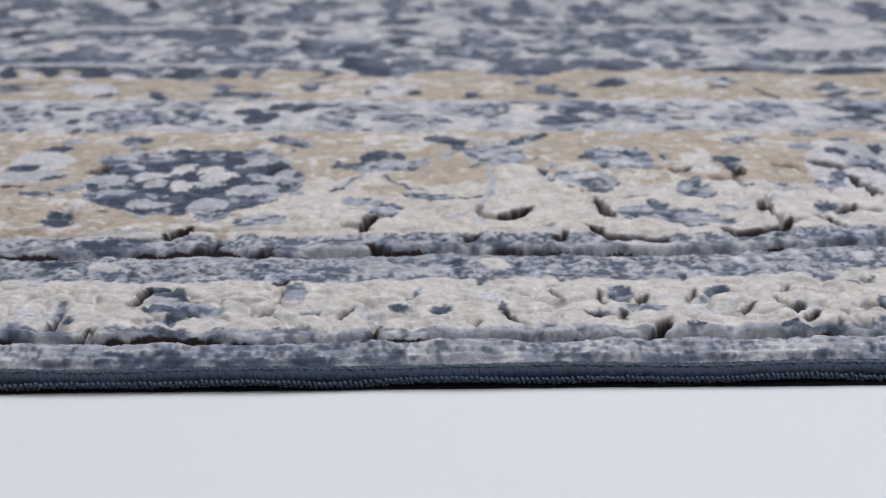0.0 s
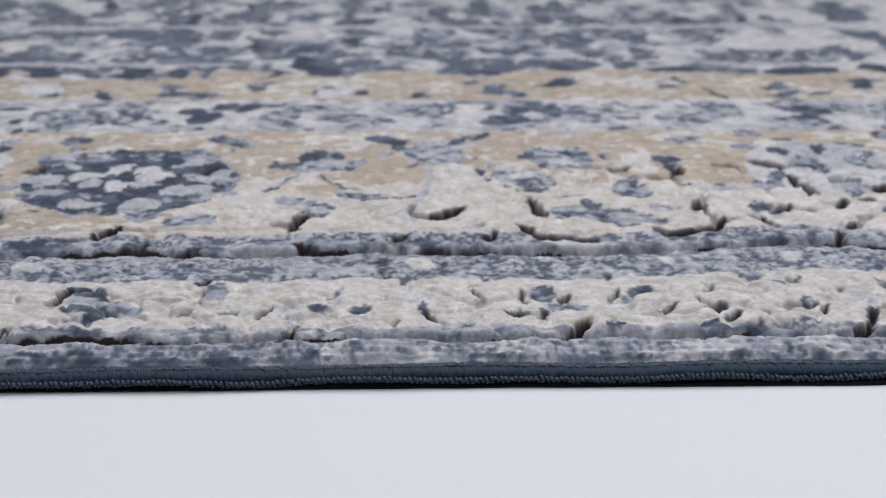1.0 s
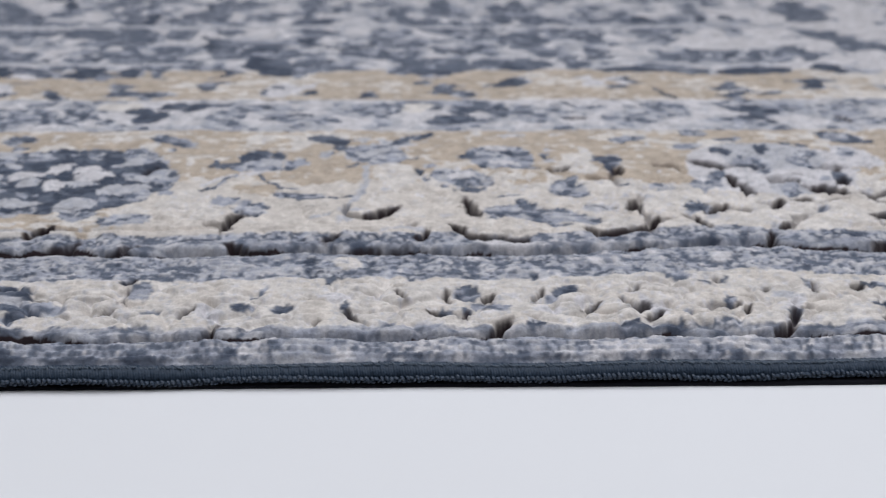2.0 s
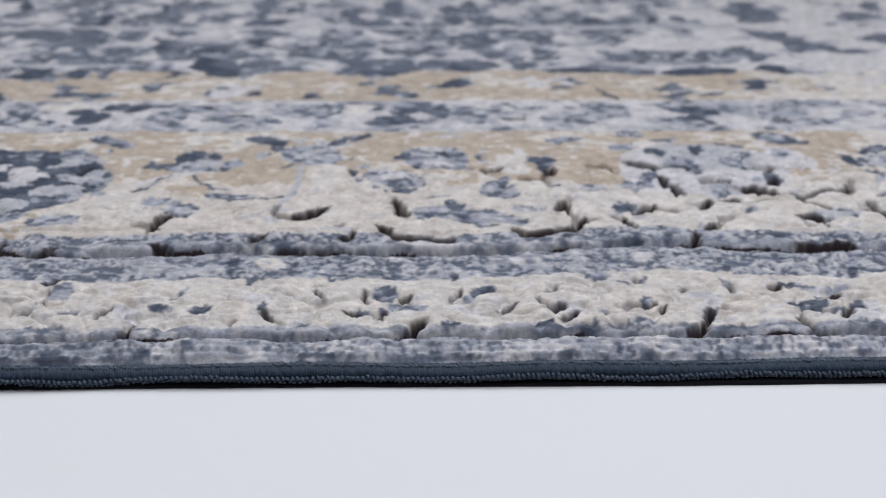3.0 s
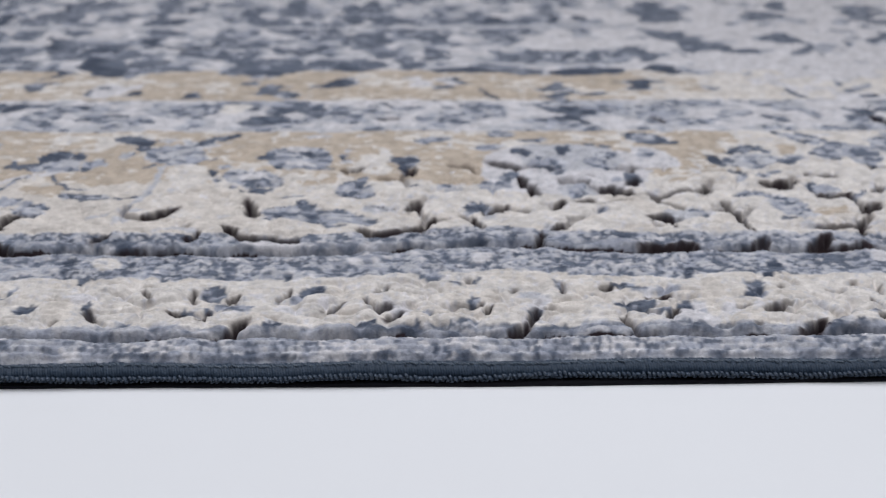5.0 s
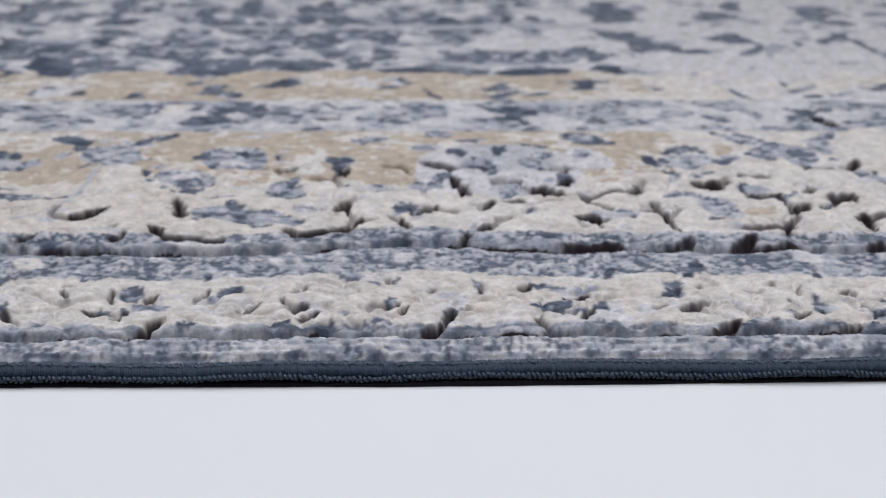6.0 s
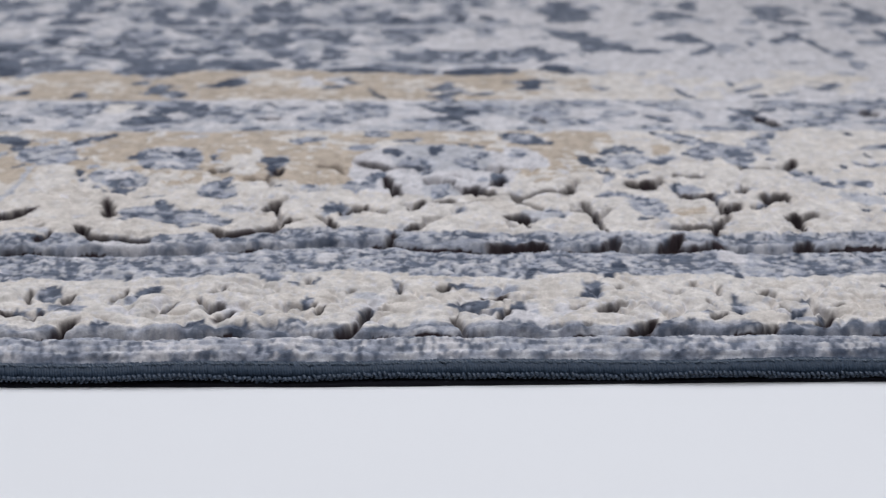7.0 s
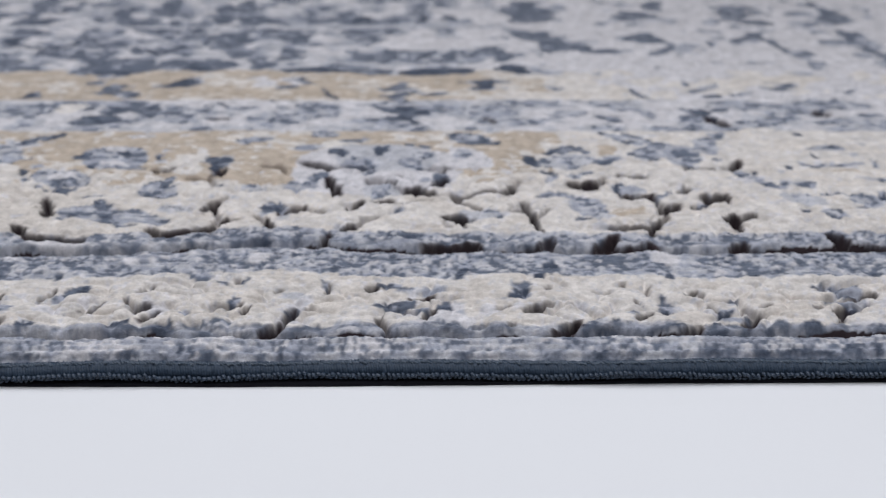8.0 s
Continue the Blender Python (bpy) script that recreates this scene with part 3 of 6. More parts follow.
# Inner guard, worn end
leaf(0.2864, 0.3028, 0.2996, 0.3098, 0.0101, D, "leaf")
leaf(0.3034, 0.3078, 0.3234, 0.3078, 0.0284, B)
leaf(0.3256, 0.3028, 0.3327, 0.3028, 0.0050, L)
leaf(0.3299, 0.2978, 0.3372, 0.2998, 0.0040, M)
vine(M, 0.0019, (0.3748, 0.2979), (0.3785, 0.2910), (0.3825, 0.2861))
leaf(0.4075, 0.3100, 0.4123, 0.3079, 0.0051, M)
vine(L, 0.0022, (0.4081, 0.2959), (0.4169, 0.2999), (0.4262, 0.3059))
leaf(0.4161, 0.2881, 0.4265, 0.2891, 0.0058, M)
leaf(0.4292, 0.2900, 0.4431, 0.2920, 0.0049, L)
leaf(0.4579, 0.3029, 0.4685, 0.3100, 0.0122, M, "leaf")
leaf(0.4736, 0.3257, 0.4845, 0.3268, 0.0064, L)
leaf(0.4964, 0.2930, 0.5019, 0.2940, 0.0098, L)
leaf(0.3558, 0.3266, 0.3617, 0.3287, 0.0064, L)
leaf(0.3635, 0.2978, 0.3720, 0.2900, 0.0275, Y)
leaf(0.4579, 0.3162, 0.4888, 0.3183, 0.0135, Y)
# Guard band, worn end
leaf(0.2855, 0.2646, 0.3076, 0.2646, 0.0155, L, "leaf")
cut(0.2917, 0.2529, 0.2954, 0.2485, 0.0061, 0.8)
leaf(0.3076, 0.2738, 0.3239, 0.2766, 0.0122, L, "leaf")
leaf(0.3245, 0.2556, 0.3469, 0.2600, 0.0116, L, "leaf")
leaf(0.3479, 0.2738, 0.3637, 0.2710, 0.0084, L)
vine(L, 0.0040, (0.3613, 0.2692), (0.3721, 0.2692), (0.3792, 0.2555))
leaf(0.3488, 0.2556, 0.3633, 0.2467, 0.0070, M, "leaf")
leaf(0.3960, 0.2646, 0.4142, 0.2600, 0.0100, M, "leaf")
leaf(0.3936, 0.2511, 0.4097, 0.2529, 0.0071, M)
leaf(0.4075, 0.2529, 0.4184, 0.2441, 0.0088, D)
cut(0.4091, 0.2502, 0.4179, 0.2432, 0.0070, 0.9)
leaf(0.4101, 0.2738, 0.4482, 0.2738, 0.0122, L, "leaf")
leaf(0.4351, 0.2738, 0.4435, 0.2738, 0.0047, M)
leaf(0.4160, 0.2646, 0.4243, 0.2646, 0.0055, M)
leaf(0.4469, 0.2710, 0.4595, 0.2692, 0.0102, L)
leaf(0.4632, 0.2738, 0.5036, 0.2710, 0.0149, L, "leaf")
leaf(0.4848, 0.2804, 0.4887, 0.2785, 0.0048, M)
cut(0.4709, 0.2600, 0.4756, 0.2591, 0.0072)
crease(0.0009, 0.5, (0.4646, 0.2618), (0.4712, 0.2600))
leaf(0.4229, 0.2467, 0.4608, 0.2511, 0.0079, L)
leaf(0.4408, 0.2424, 0.4445, 0.2406, 0.0069, L)
leaf(0.4920, 0.2555, 0.5048, 0.2555, 0.0080, L)
# Strip above the groove, worn end
leaf(0.2152, 0.0999, 0.2214, 0.1055, 0.0057, M)
cut(0.2137, 0.1004, 0.2162, 0.1038, 0.0074)
leaf(0.2212, 0.0998, 0.2337, 0.0998, 0.0113, L)
leaf(0.2332, 0.1026, 0.2433, 0.1037, 0.0063, M)
leaf(0.2429, 0.0969, 0.2578, 0.0969, 0.0073, L)
leaf(0.2428, 0.1037, 0.2578, 0.1037, 0.0034, M)
cut(0.2578, 0.0930, 0.2693, 0.0963, 0.0061)
leaf(0.2598, 0.1025, 0.2700, 0.1036, 0.0046, M)
cut(0.2704, 0.0935, 0.2803, 0.0957, 0.0072)
leaf(0.2719, 0.1048, 0.2821, 0.1024, 0.0052, M)
leaf(0.2814, 0.0996, 0.2938, 0.0967, 0.0113, L)
leaf(0.2868, 0.0956, 0.2914, 0.0967, 0.0045, M)
leaf(0.2950, 0.1035, 0.3015, 0.1035, 0.0057, L)
cut(0.2997, 0.0922, 0.3080, 0.0939, 0.0039)
cut(0.3077, 0.0955, 0.3124, 0.1000, 0.0056, 0.8)
leaf(0.3152, 0.0994, 0.3329, 0.1011, 0.0091, P)
cut(0.3121, 0.0922, 0.3308, 0.0926, 0.0022, 0.9)
cut(0.3310, 0.0938, 0.3396, 0.1005, 0.0073)
cut(0.3372, 0.0921, 0.3543, 0.0942, 0.0039)
leaf(0.3398, 0.1022, 0.3544, 0.0993, 0.0063, L)
leaf(0.3559, 0.0993, 0.3588, 0.0964, 0.0073, P)
leaf(0.3593, 0.1021, 0.3696, 0.0964, 0.0102, M)
leaf(0.3697, 0.0992, 0.3890, 0.1020, 0.0085, L)
leaf(0.3746, 0.1020, 0.3790, 0.1009, 0.0051, M)
cut(0.3889, 0.0929, 0.3952, 0.0974, 0.0073)
cut(0.3949, 0.0929, 0.3994, 0.0946, 0.0028, 0.8)
cut(0.4007, 0.0918, 0.4195, 0.0928, 0.0028)
leaf(0.4000, 0.0991, 0.4151, 0.0990, 0.0062, P)
leaf(0.4234, 0.1047, 0.4308, 0.1029, 0.0035, M)
leaf(0.4219, 0.0990, 0.4316, 0.0972, 0.0073, P)
cut(0.4319, 0.1018, 0.4387, 0.0983, 0.0068)
cut(0.4303, 0.0928, 0.4375, 0.0927, 0.0022, 0.8)
leaf(0.4406, 0.1006, 0.4554, 0.0988, 0.0074, L)
cut(0.4370, 0.0927, 0.4525, 0.0943, 0.0033)
vine(M, 0.0007, (0.4409, 0.1058), (0.4578, 0.1063))
# Main border grounds
leaf(-0.0405, 0.1810, -0.0245, 0.1844, 0.0186, B)
leaf(-0.0188, 0.1567, 0.0018, 0.1544, 0.0132, B)
leaf(0.0008, 0.1734, 0.0313, 0.1717, 0.0237, B)
leaf(0.0698, 0.2057, 0.0925, 0.2078, 0.0356, B)
leaf(0.0205, 0.2301, 0.0549, 0.2273, 0.0115, B)
leaf(0.0637, 0.1522, 0.0865, 0.1486, 0.0079, Y)
leaf(0.1028, 0.1686, 0.1262, 0.1649, 0.0180, B)
leaf(0.1340, 0.2168, 0.1602, 0.2181, 0.0176, B)
leaf(0.0449, 0.1764, 0.0645, 0.1712, 0.0309, C)
leaf(-0.1466, 0.1698, -0.1354, 0.1517, 0.0266, C)
leaf(-0.0513, 0.1410, -0.0186, 0.1330, 0.0312, C)
# Left blossom
leaf(-0.1850, 0.1950, -0.1572, 0.1933, 0.0249, W, "blossom")
leaf(-0.1863, 0.1745, -0.1573, 0.1741, 0.0180, P)
leaf(-0.1857, 0.1842, -0.1717, 0.1869, 0.0079, D, "leaf")
leaf(-0.1672, 0.1701, -0.1560, 0.1754, 0.0048, M)
leaf(-0.1826, 0.1602, -0.1715, 0.1614, 0.0033, D)
leaf(-0.1721, 0.1536, -0.1566, 0.1514, 0.0045, M, "leaf")
leaf(-0.1724, 0.2099, -0.1608, 0.2105, 0.0054, D, "leaf")
leaf(-0.1674, 0.2183, -0.1570, 0.2214, 0.0079, L)
leaf(-0.1663, 0.2327, -0.1613, 0.2360, 0.0049, D)
leaf(-0.1599, 0.2359, -0.1511, 0.2342, 0.0049, M)
leaf(-0.1386, 0.2196, -0.1237, 0.2218, 0.0079, M, "leaf")
leaf(-0.1556, 0.1254, -0.1431, 0.1264, 0.0161, M, "leaf")
leaf(-0.1539, 0.1230, -0.1436, 0.1240, 0.0095, D)
leaf(-0.1441, 0.1199, -0.1426, 0.1240, 0.0019, D)
leaf(-0.1491, 0.1362, -0.1434, 0.1373, 0.0037, L)
# Rosette
leaf(-0.1440, 0.1698, -0.0504, 0.1686, 0.0673, D, "rosette")
leaf(-0.1449, 0.1960, -0.1252, 0.1973, 0.0156, L, "petal")
leaf(-0.1391, 0.1997, -0.1288, 0.1996, 0.0075, P)
leaf(-0.1241, 0.1988, -0.1040, 0.2000, 0.0127, M)
leaf(-0.1228, 0.2025, -0.1112, 0.2009, 0.0060, L, "petal")
leaf(-0.1021, 0.2023, -0.0984, 0.2030, 0.0045, L)
leaf(-0.0948, 0.2052, -0.0849, 0.1991, 0.0121, L, "petal")
leaf(-0.0770, 0.2020, -0.0584, 0.1943, 0.0164, L, "petal")
leaf(-0.0735, 0.1930, -0.0646, 0.1900, 0.0059, P)
leaf(-0.0787, 0.1858, -0.0645, 0.1885, 0.0051, P, "petal")
leaf(-0.1294, 0.1871, -0.1217, 0.1870, 0.0058, P, "petal")
leaf(-0.1462, 0.1705, -0.1272, 0.1744, 0.0103, P, "petal")
leaf(-0.1401, 0.1630, -0.1226, 0.1654, 0.0088, L)
leaf(-0.1333, 0.1622, -0.1235, 0.1648, 0.0034, M)
leaf(-0.1446, 0.1512, -0.1205, 0.1561, 0.0111, L, "petal")
leaf(-0.1419, 0.1467, -0.1313, 0.1434, 0.0032, D)
leaf(-0.1222, 0.1407, -0.1025, 0.1417, 0.0094, P, "petal")
leaf(-0.1126, 0.1350, -0.1022, 0.1343, 0.0055, L)
leaf(-0.1189, 0.1363, -0.1055, 0.1368, 0.0025, D)
leaf(-0.0962, 0.1379, -0.0783, 0.1414, 0.0132, P, "petal")
leaf(-0.0969, 0.1317, -0.0910, 0.1316, 0.0024, D)
leaf(-0.1067, 0.1625, -0.0972, 0.1624, 0.0121, W, "petal")
leaf(-0.1250, 0.1737, -0.1081, 0.1755, 0.0090, W, "petal")
leaf(-0.1193, 0.1640, -0.1073, 0.1666, 0.0054, P, "petal")
leaf(-0.1087, 0.1797, -0.0974, 0.1860, 0.0086, W, "petal")
leaf(-0.0962, 0.1810, -0.0827, 0.1837, 0.0064, W, "petal")
leaf(-0.0941, 0.1726, -0.0760, 0.1744, 0.0097, W, "petal")
leaf(-0.0974, 0.1658, -0.0812, 0.1642, 0.0061, P, "petal")
leaf(-0.0730, 0.1758, -0.0577, 0.1687, 0.0097, L, "petal")
leaf(-0.0598, 0.1756, -0.0458, 0.1699, 0.0153, L, "petal")
leaf(-0.0802, 0.1549, -0.0569, 0.1572, 0.0092, P, "petal")
leaf(-0.0625, 0.1501, -0.0539, 0.1506, 0.0084, L)
leaf(-0.0781, 0.1471, -0.0720, 0.1489, 0.0064, M)
leaf(-0.0716, 0.1451, -0.0587, 0.1468, 0.0058, L, "petal")
leaf(-0.0690, 0.1431, -0.0649, 0.1431, 0.0032, D)
leaf(-0.1169, 0.1541, -0.1050, 0.1507, 0.0078, M)
cut(-0.1460, 0.1802, -0.1391, 0.1851, 0.0071, 0.6)
cut(-0.0622, 0.1799, -0.0577, 0.1834, 0.0057, 0.5)
# Right of the rosette
leaf(-0.0654, 0.2220, -0.0441, 0.2131, 0.0103, M, "leaf")
leaf(-0.0660, 0.2228, -0.0574, 0.2156, 0.0063, D)
leaf(-0.0530, 0.2132, -0.0458, 0.2139, 0.0039, D)
leaf(-0.0736, 0.1218, -0.0511, 0.1232, 0.0119, L, "leaf")
leaf(-0.0736, 0.1200, -0.0697, 0.1241, 0.0047, D)
# Plant
leaf(-0.0224, 0.1865, 0.0019, 0.1877, 0.0204, L, "blossom")
leaf(-0.0210, 0.1961, -0.0056, 0.2027, 0.0090, D, "leaf")
leaf(-0.0051, 0.2012, 0.0026, 0.1981, 0.0083, D, "leaf")
leaf(-0.0313, 0.1852, -0.0187, 0.1872, 0.0072, M, "leaf")
leaf(-0.0331, 0.1845, -0.0298, 0.1888, 0.0087, D)
leaf(0.0021, 0.1848, 0.0125, 0.1905, 0.0088, M, "leaf")
leaf(0.0029, 0.1848, 0.0083, 0.1862, 0.0043, D)
vine(W, 0.0013, (-0.0331, 0.1602), (-0.0242, 0.1689), (-0.0164, 0.1730), (-0.0031, 0.1791))
vine(M, 0.0010, (-0.0329, 0.1536), (-0.0276, 0.1581), (-0.0216, 0.1682), (-0.0185, 0.1723))
leaf(-0.0332, 0.1549, -0.0292, 0.1575, 0.0046, D)
vine(M, 0.0013, (-0.0079, 0.1729), (-0.0033, 0.1632), (0.0023, 0.1564), (0.0101, 0.1569))
leaf(0.0004, 0.1492, 0.0233, 0.1463, 0.0084, L, "leaf")
vine(M, 0.0010, (0.0043, 0.1504), (0.0117, 0.1432), (0.0199, 0.1450))
vine(M, 0.0008, (0.0207, 0.1457), (0.0388, 0.1493))
leaf(-0.0275, 0.1431, -0.0136, 0.1417, 0.0095, L, "leaf")
leaf(-0.0192, 0.1456, -0.0136, 0.1442, 0.0032, M)
leaf(-0.0166, 0.1336, -0.0016, 0.1327, 0.0124, L, "leaf")
leaf(-0.0061, 0.1353, -0.0001, 0.1346, 0.0031, M)
cut(-0.0188, 0.1133, -0.0126, 0.1232, 0.0100)
crease(0.0007, 0.5, (-0.0261, 0.1181), (-0.0183, 0.1162))
crease(0.0007, 0.5, (-0.0126, 0.1244), (-0.0057, 0.1279))
crease(0.0006, 0.3, (-0.1705, 0.1134), (-0.1396, 0.1118), (-0.1091, 0.1130), (-0.0783, 0.1142), (-0.0376, 0.1136), (-0.0202, 0.1139))
vine(P, 0.0005, (-0.1399, 0.1135), (-0.1093, 0.1142), (-0.0784, 0.1148))
cut(-0.0998, 0.1083, -0.0921, 0.1139, 0.0057)
# Leaf cluster
leaf(0.0303, 0.2008, 0.0612, 0.1989, 0.0242, L, "blossom")
leaf(0.0370, 0.1969, 0.0537, 0.2082, 0.0076, P)
leaf(0.0122, 0.2237, 0.0329, 0.2163, 0.0112, M, "leaf")
leaf(0.0200, 0.2196, 0.0319, 0.2179, 0.0048, D)
leaf(0.0251, 0.2077, 0.0324, 0.2084, 0.0062, D)
vine(M, 0.0020, (0.0537, 0.2145), (0.0617, 0.2232), (0.0672, 0.2207), (0.0739, 0.2271))
leaf(0.0666, 0.2207, 0.0740, 0.2280, 0.0065, D)
leaf(0.0547, 0.2160, 0.0615, 0.2208, 0.0064, D)
leaf(0.0583, 0.2035, 0.0611, 0.1974, 0.0091, M)
leaf(0.0600, 0.1929, 0.0657, 0.1943, 0.0037, M)
leaf(0.0316, 0.1852, 0.0381, 0.1858, 0.0044, M)
leaf(0.0186, 0.1986, 0.0253, 0.2008, 0.0083, L)
vine(P, 0.0024, (0.0417, 0.1836), (0.0417, 0.1592), (0.0372, 0.1448))
vine(P, 0.0013, (0.0420, 0.1800), (0.0414, 0.1525), (0.0362, 0.1448), (0.0330, 0.1347))
leaf(0.0644, 0.1776, 0.0685, 0.1761, 0.0064, D, "leaf")
leaf(0.0677, 0.1826, 0.0743, 0.1832, 0.0043, L)
leaf(0.0676, 0.1684, 0.0714, 0.1690, 0.0042, L)
leaf(0.0723, 0.1718, 0.1004, 0.1666, 0.0181, L, "leaf")
leaf(0.0790, 0.1696, 0.0930, 0.1709, 0.0077, W)
leaf(0.0817, 0.1553, 0.0964, 0.1551, 0.0047, M, "leaf")
vine(M, 0.0010, (0.0955, 0.1564), (0.1007, 0.1625))
leaf(0.0754, 0.1587, 0.0796, 0.1587, 0.0034, M)
# Blossom
leaf(0.0903, 0.1963, 0.1223, 0.1922, 0.0285, L, "blossom")
leaf(0.0968, 0.2077, 0.1120, 0.2029, 0.0077, W)
leaf(0.1056, 0.2015, 0.1143, 0.1998, 0.0046, D)
leaf(0.0873, 0.1948, 0.0942, 0.2001, 0.0060, D)
leaf(0.0930, 0.2031, 0.0999, 0.2077, 0.0039, M)
leaf(0.0994, 0.1887, 0.1145, 0.1856, 0.0059, W)
leaf(0.0958, 0.1851, 0.0993, 0.1865, 0.0066, M)
leaf(0.1138, 0.2037, 0.1176, 0.2059, 0.0046, M)
leaf(0.1098, 0.1806, 0.1243, 0.1797, 0.0029, M)
leaf(0.1256, 0.1974, 0.1285, 0.1951, 0.0068, M)
cut(0.0437, 0.1253, 0.0547, 0.1307, 0.0055)
crease(0.0007, 0.5, (0.0325, 0.1285), (0.0383, 0.1260), (0.0437, 0.1247))
crease(0.0012, 0.6, (0.0326, 0.1298), (0.0341, 0.1372))
crease(0.0010, 0.4, (0.0593, 0.1179), (0.0635, 0.1166))
leaf(0.0179, 0.1239, 0.0275, 0.1280, 0.0036, P)
cut(0.0876, 0.1389, 0.0910, 0.1252, 0.0030, 0.9)
leaf(0.0939, 0.1307, 0.1300, 0.1228, 0.0153, L, "leaf")
leaf(0.1098, 0.1373, 0.1187, 0.1284, 0.0125, M, "leaf")
leaf(0.0989, 0.1275, 0.1047, 0.1262, 0.0031, D)
leaf(0.0941, 0.1203, 0.1003, 0.1214, 0.0030, M)
leaf(0.1011, 0.1464, 0.1127, 0.1476, 0.0033, M)
cut(0.0802, 0.1134, 0.0846, 0.1099, 0.0046, 0.9)
crease(0.0010, 0.9, (0.0857, 0.1075), (0.0943, 0.1040), (0.1112, 0.1037))
cut(0.0649, 0.1039, 0.0688, 0.1078, 0.0046, 0.9)
leaf(0.0451, 0.1053, 0.0642, 0.1039, 0.0023, M)
cut(0.0259, 0.1017, 0.0299, 0.1039, 0.0039, 0.8)
# Carved stretch past the blossom
leaf(0.1252, 0.1540, 0.1435, 0.1524, 0.0160, L, "leaf")
leaf(0.1281, 0.1614, 0.1400, 0.1647, 0.0075, M)
leaf(0.1290, 0.1506, 0.1413, 0.1472, 0.0052, M)
leaf(0.1199, 0.1284, 0.1455, 0.1207, 0.0122, L, "leaf")
vine(M, 0.0010, (0.1192, 0.1211), (0.1248, 0.1162), (0.1314, 0.1155))
leaf(0.1250, 0.1308, 0.1320, 0.1295, 0.0031, M)
leaf(0.1510, 0.1911, 0.1656, 0.1917, 0.0067, D, "leaf")
leaf(0.1540, 0.1830, 0.1592, 0.1814, 0.0094, D)
leaf(0.1621, 0.2165, 0.1816, 0.2204, 0.0080, L)
leaf(0.1658, 0.2141, 0.1711, 0.2132, 0.0032, M)
cut(0.1291, 0.1789, 0.1362, 0.1803, 0.0036, 0.7)
cut(0.1574, 0.1721, 0.1624, 0.1771, 0.0071, 0.9)
crease(0.0008, 0.5, (0.1454, 0.1695), (0.1560, 0.1666), (0.1585, 0.1638))
leaf(0.1573, 0.1631, 0.1642, 0.1609, 0.0034, M)
leaf(0.1719, 0.1608, 0.1834, 0.1573, 0.0075, L, "leaf")
leaf(0.1747, 0.1622, 0.1799, 0.1600, 0.0034, M)
leaf(0.2002, 0.2284, 0.2144, 0.2283, 0.0099, L, "leaf")
leaf(0.2001, 0.2259, 0.2097, 0.2266, 0.0041, M)
leaf(0.1937, 0.2059, 0.2075, 0.2097, 0.0094, L)
leaf(0.2118, 0.2041, 0.2186, 0.1964, 0.0069, D, "leaf")
leaf(0.2152, 0.2160, 0.2308, 0.2190, 0.0048, L)
leaf(0.2333, 0.2078, 0.2375, 0.2015, 0.0101, D, "leaf")
crease(0.0011, 0.6, (0.1801, 0.1856), (0.1880, 0.1840), (0.1907, 0.1782))
cut(0.1999, 0.1868, 0.2117, 0.1837, 0.0037, 0.8)
crease(0.0008, 0.5, (0.2117, 0.1845), (0.2327, 0.1835))
leaf(0.2173, 0.1888, 0.2354, 0.1909, 0.0082, L)
leaf(0.2026, 0.1709, 0.2123, 0.1722, 0.0099, M, "leaf")
leaf(0.1913, 0.1606, 0.2079, 0.1603, 0.0116, L)
cut(0.2121, 0.1665, 0.2192, 0.1527, 0.0102)
cut(0.1591, 0.1341, 0.1643, 0.1397, 0.0076)
crease(0.0013, 0.6, (0.1642, 0.1404), (0.1673, 0.1481))
crease(0.0013, 0.6, (0.1634, 0.1346), (0.1655, 0.1284), (0.1667, 0.1192))
cut(0.1641, 0.1144, 0.1700, 0.1203, 0.0060, 0.9)
crease(0.0007, 0.5, (0.1695, 0.1203), (0.1769, 0.1233))
crease(0.0015, 1, (0.1415, 0.1084), (0.1531, 0.1105), (0.1653, 0.1144))
cut(0.1384, 0.1119, 0.1425, 0.1107, 0.0029, 0.8)
leaf(0.1844, 0.1337, 0.1936, 0.1374, 0.0089, M)
cut(0.1871, 0.1219, 0.1910, 0.1152, 0.0072)
crease(0.0010, 0.6, (0.1834, 0.1262), (0.1876, 0.1219))
cut(0.1945, 0.1292, 0.2024, 0.1360, 0.0050, 0.9)
crease(0.0008, 0.5, (0.2024, 0.1360), (0.2125, 0.1308))
# Cream band
leaf(-0.1384, 0.0555, -0.1291, 0.0577, 0.0104, Y)
leaf(-0.0282, 0.0464, -0.0132, 0.0507, 0.0111, Y)
leaf(0.0199, 0.0409, 0.0317, 0.0361, 0.0180, Y)
leaf(0.1253, 0.0383, 0.1397, 0.0384, 0.0054, Y)
crease(0.0006, 0.4, (-0.1562, 0.0582), (-0.1501, 0.0595))
vine(L, 0.0006, (-0.1473, 0.0614), (-0.1409, 0.0617))
crease(0.0006, 0.35, (-0.1461, 0.0478), (-0.1422, 0.0533), (-0.1350, 0.0545))
vine(M, 0.0027, (-0.1310, 0.0321), (-0.1299, 0.0381), (-0.1288, 0.0448))
cut(-0.1316, 0.0312, -0.1290, 0.0359, 0.0030, 0.8)
leaf(-0.1277, 0.0337, -0.1231, 0.0345, 0.0039, D)
crease(0.0006, 0.35, (-0.1353, 0.0287), (-0.1303, 0.0308), (-0.1199, 0.0276))
cut(-0.1202, 0.0217, -0.1164, 0.0266, 0.0029)
crease(0.0008, 0.6, (-0.1155, 0.0241), (-0.1143, 0.0283))
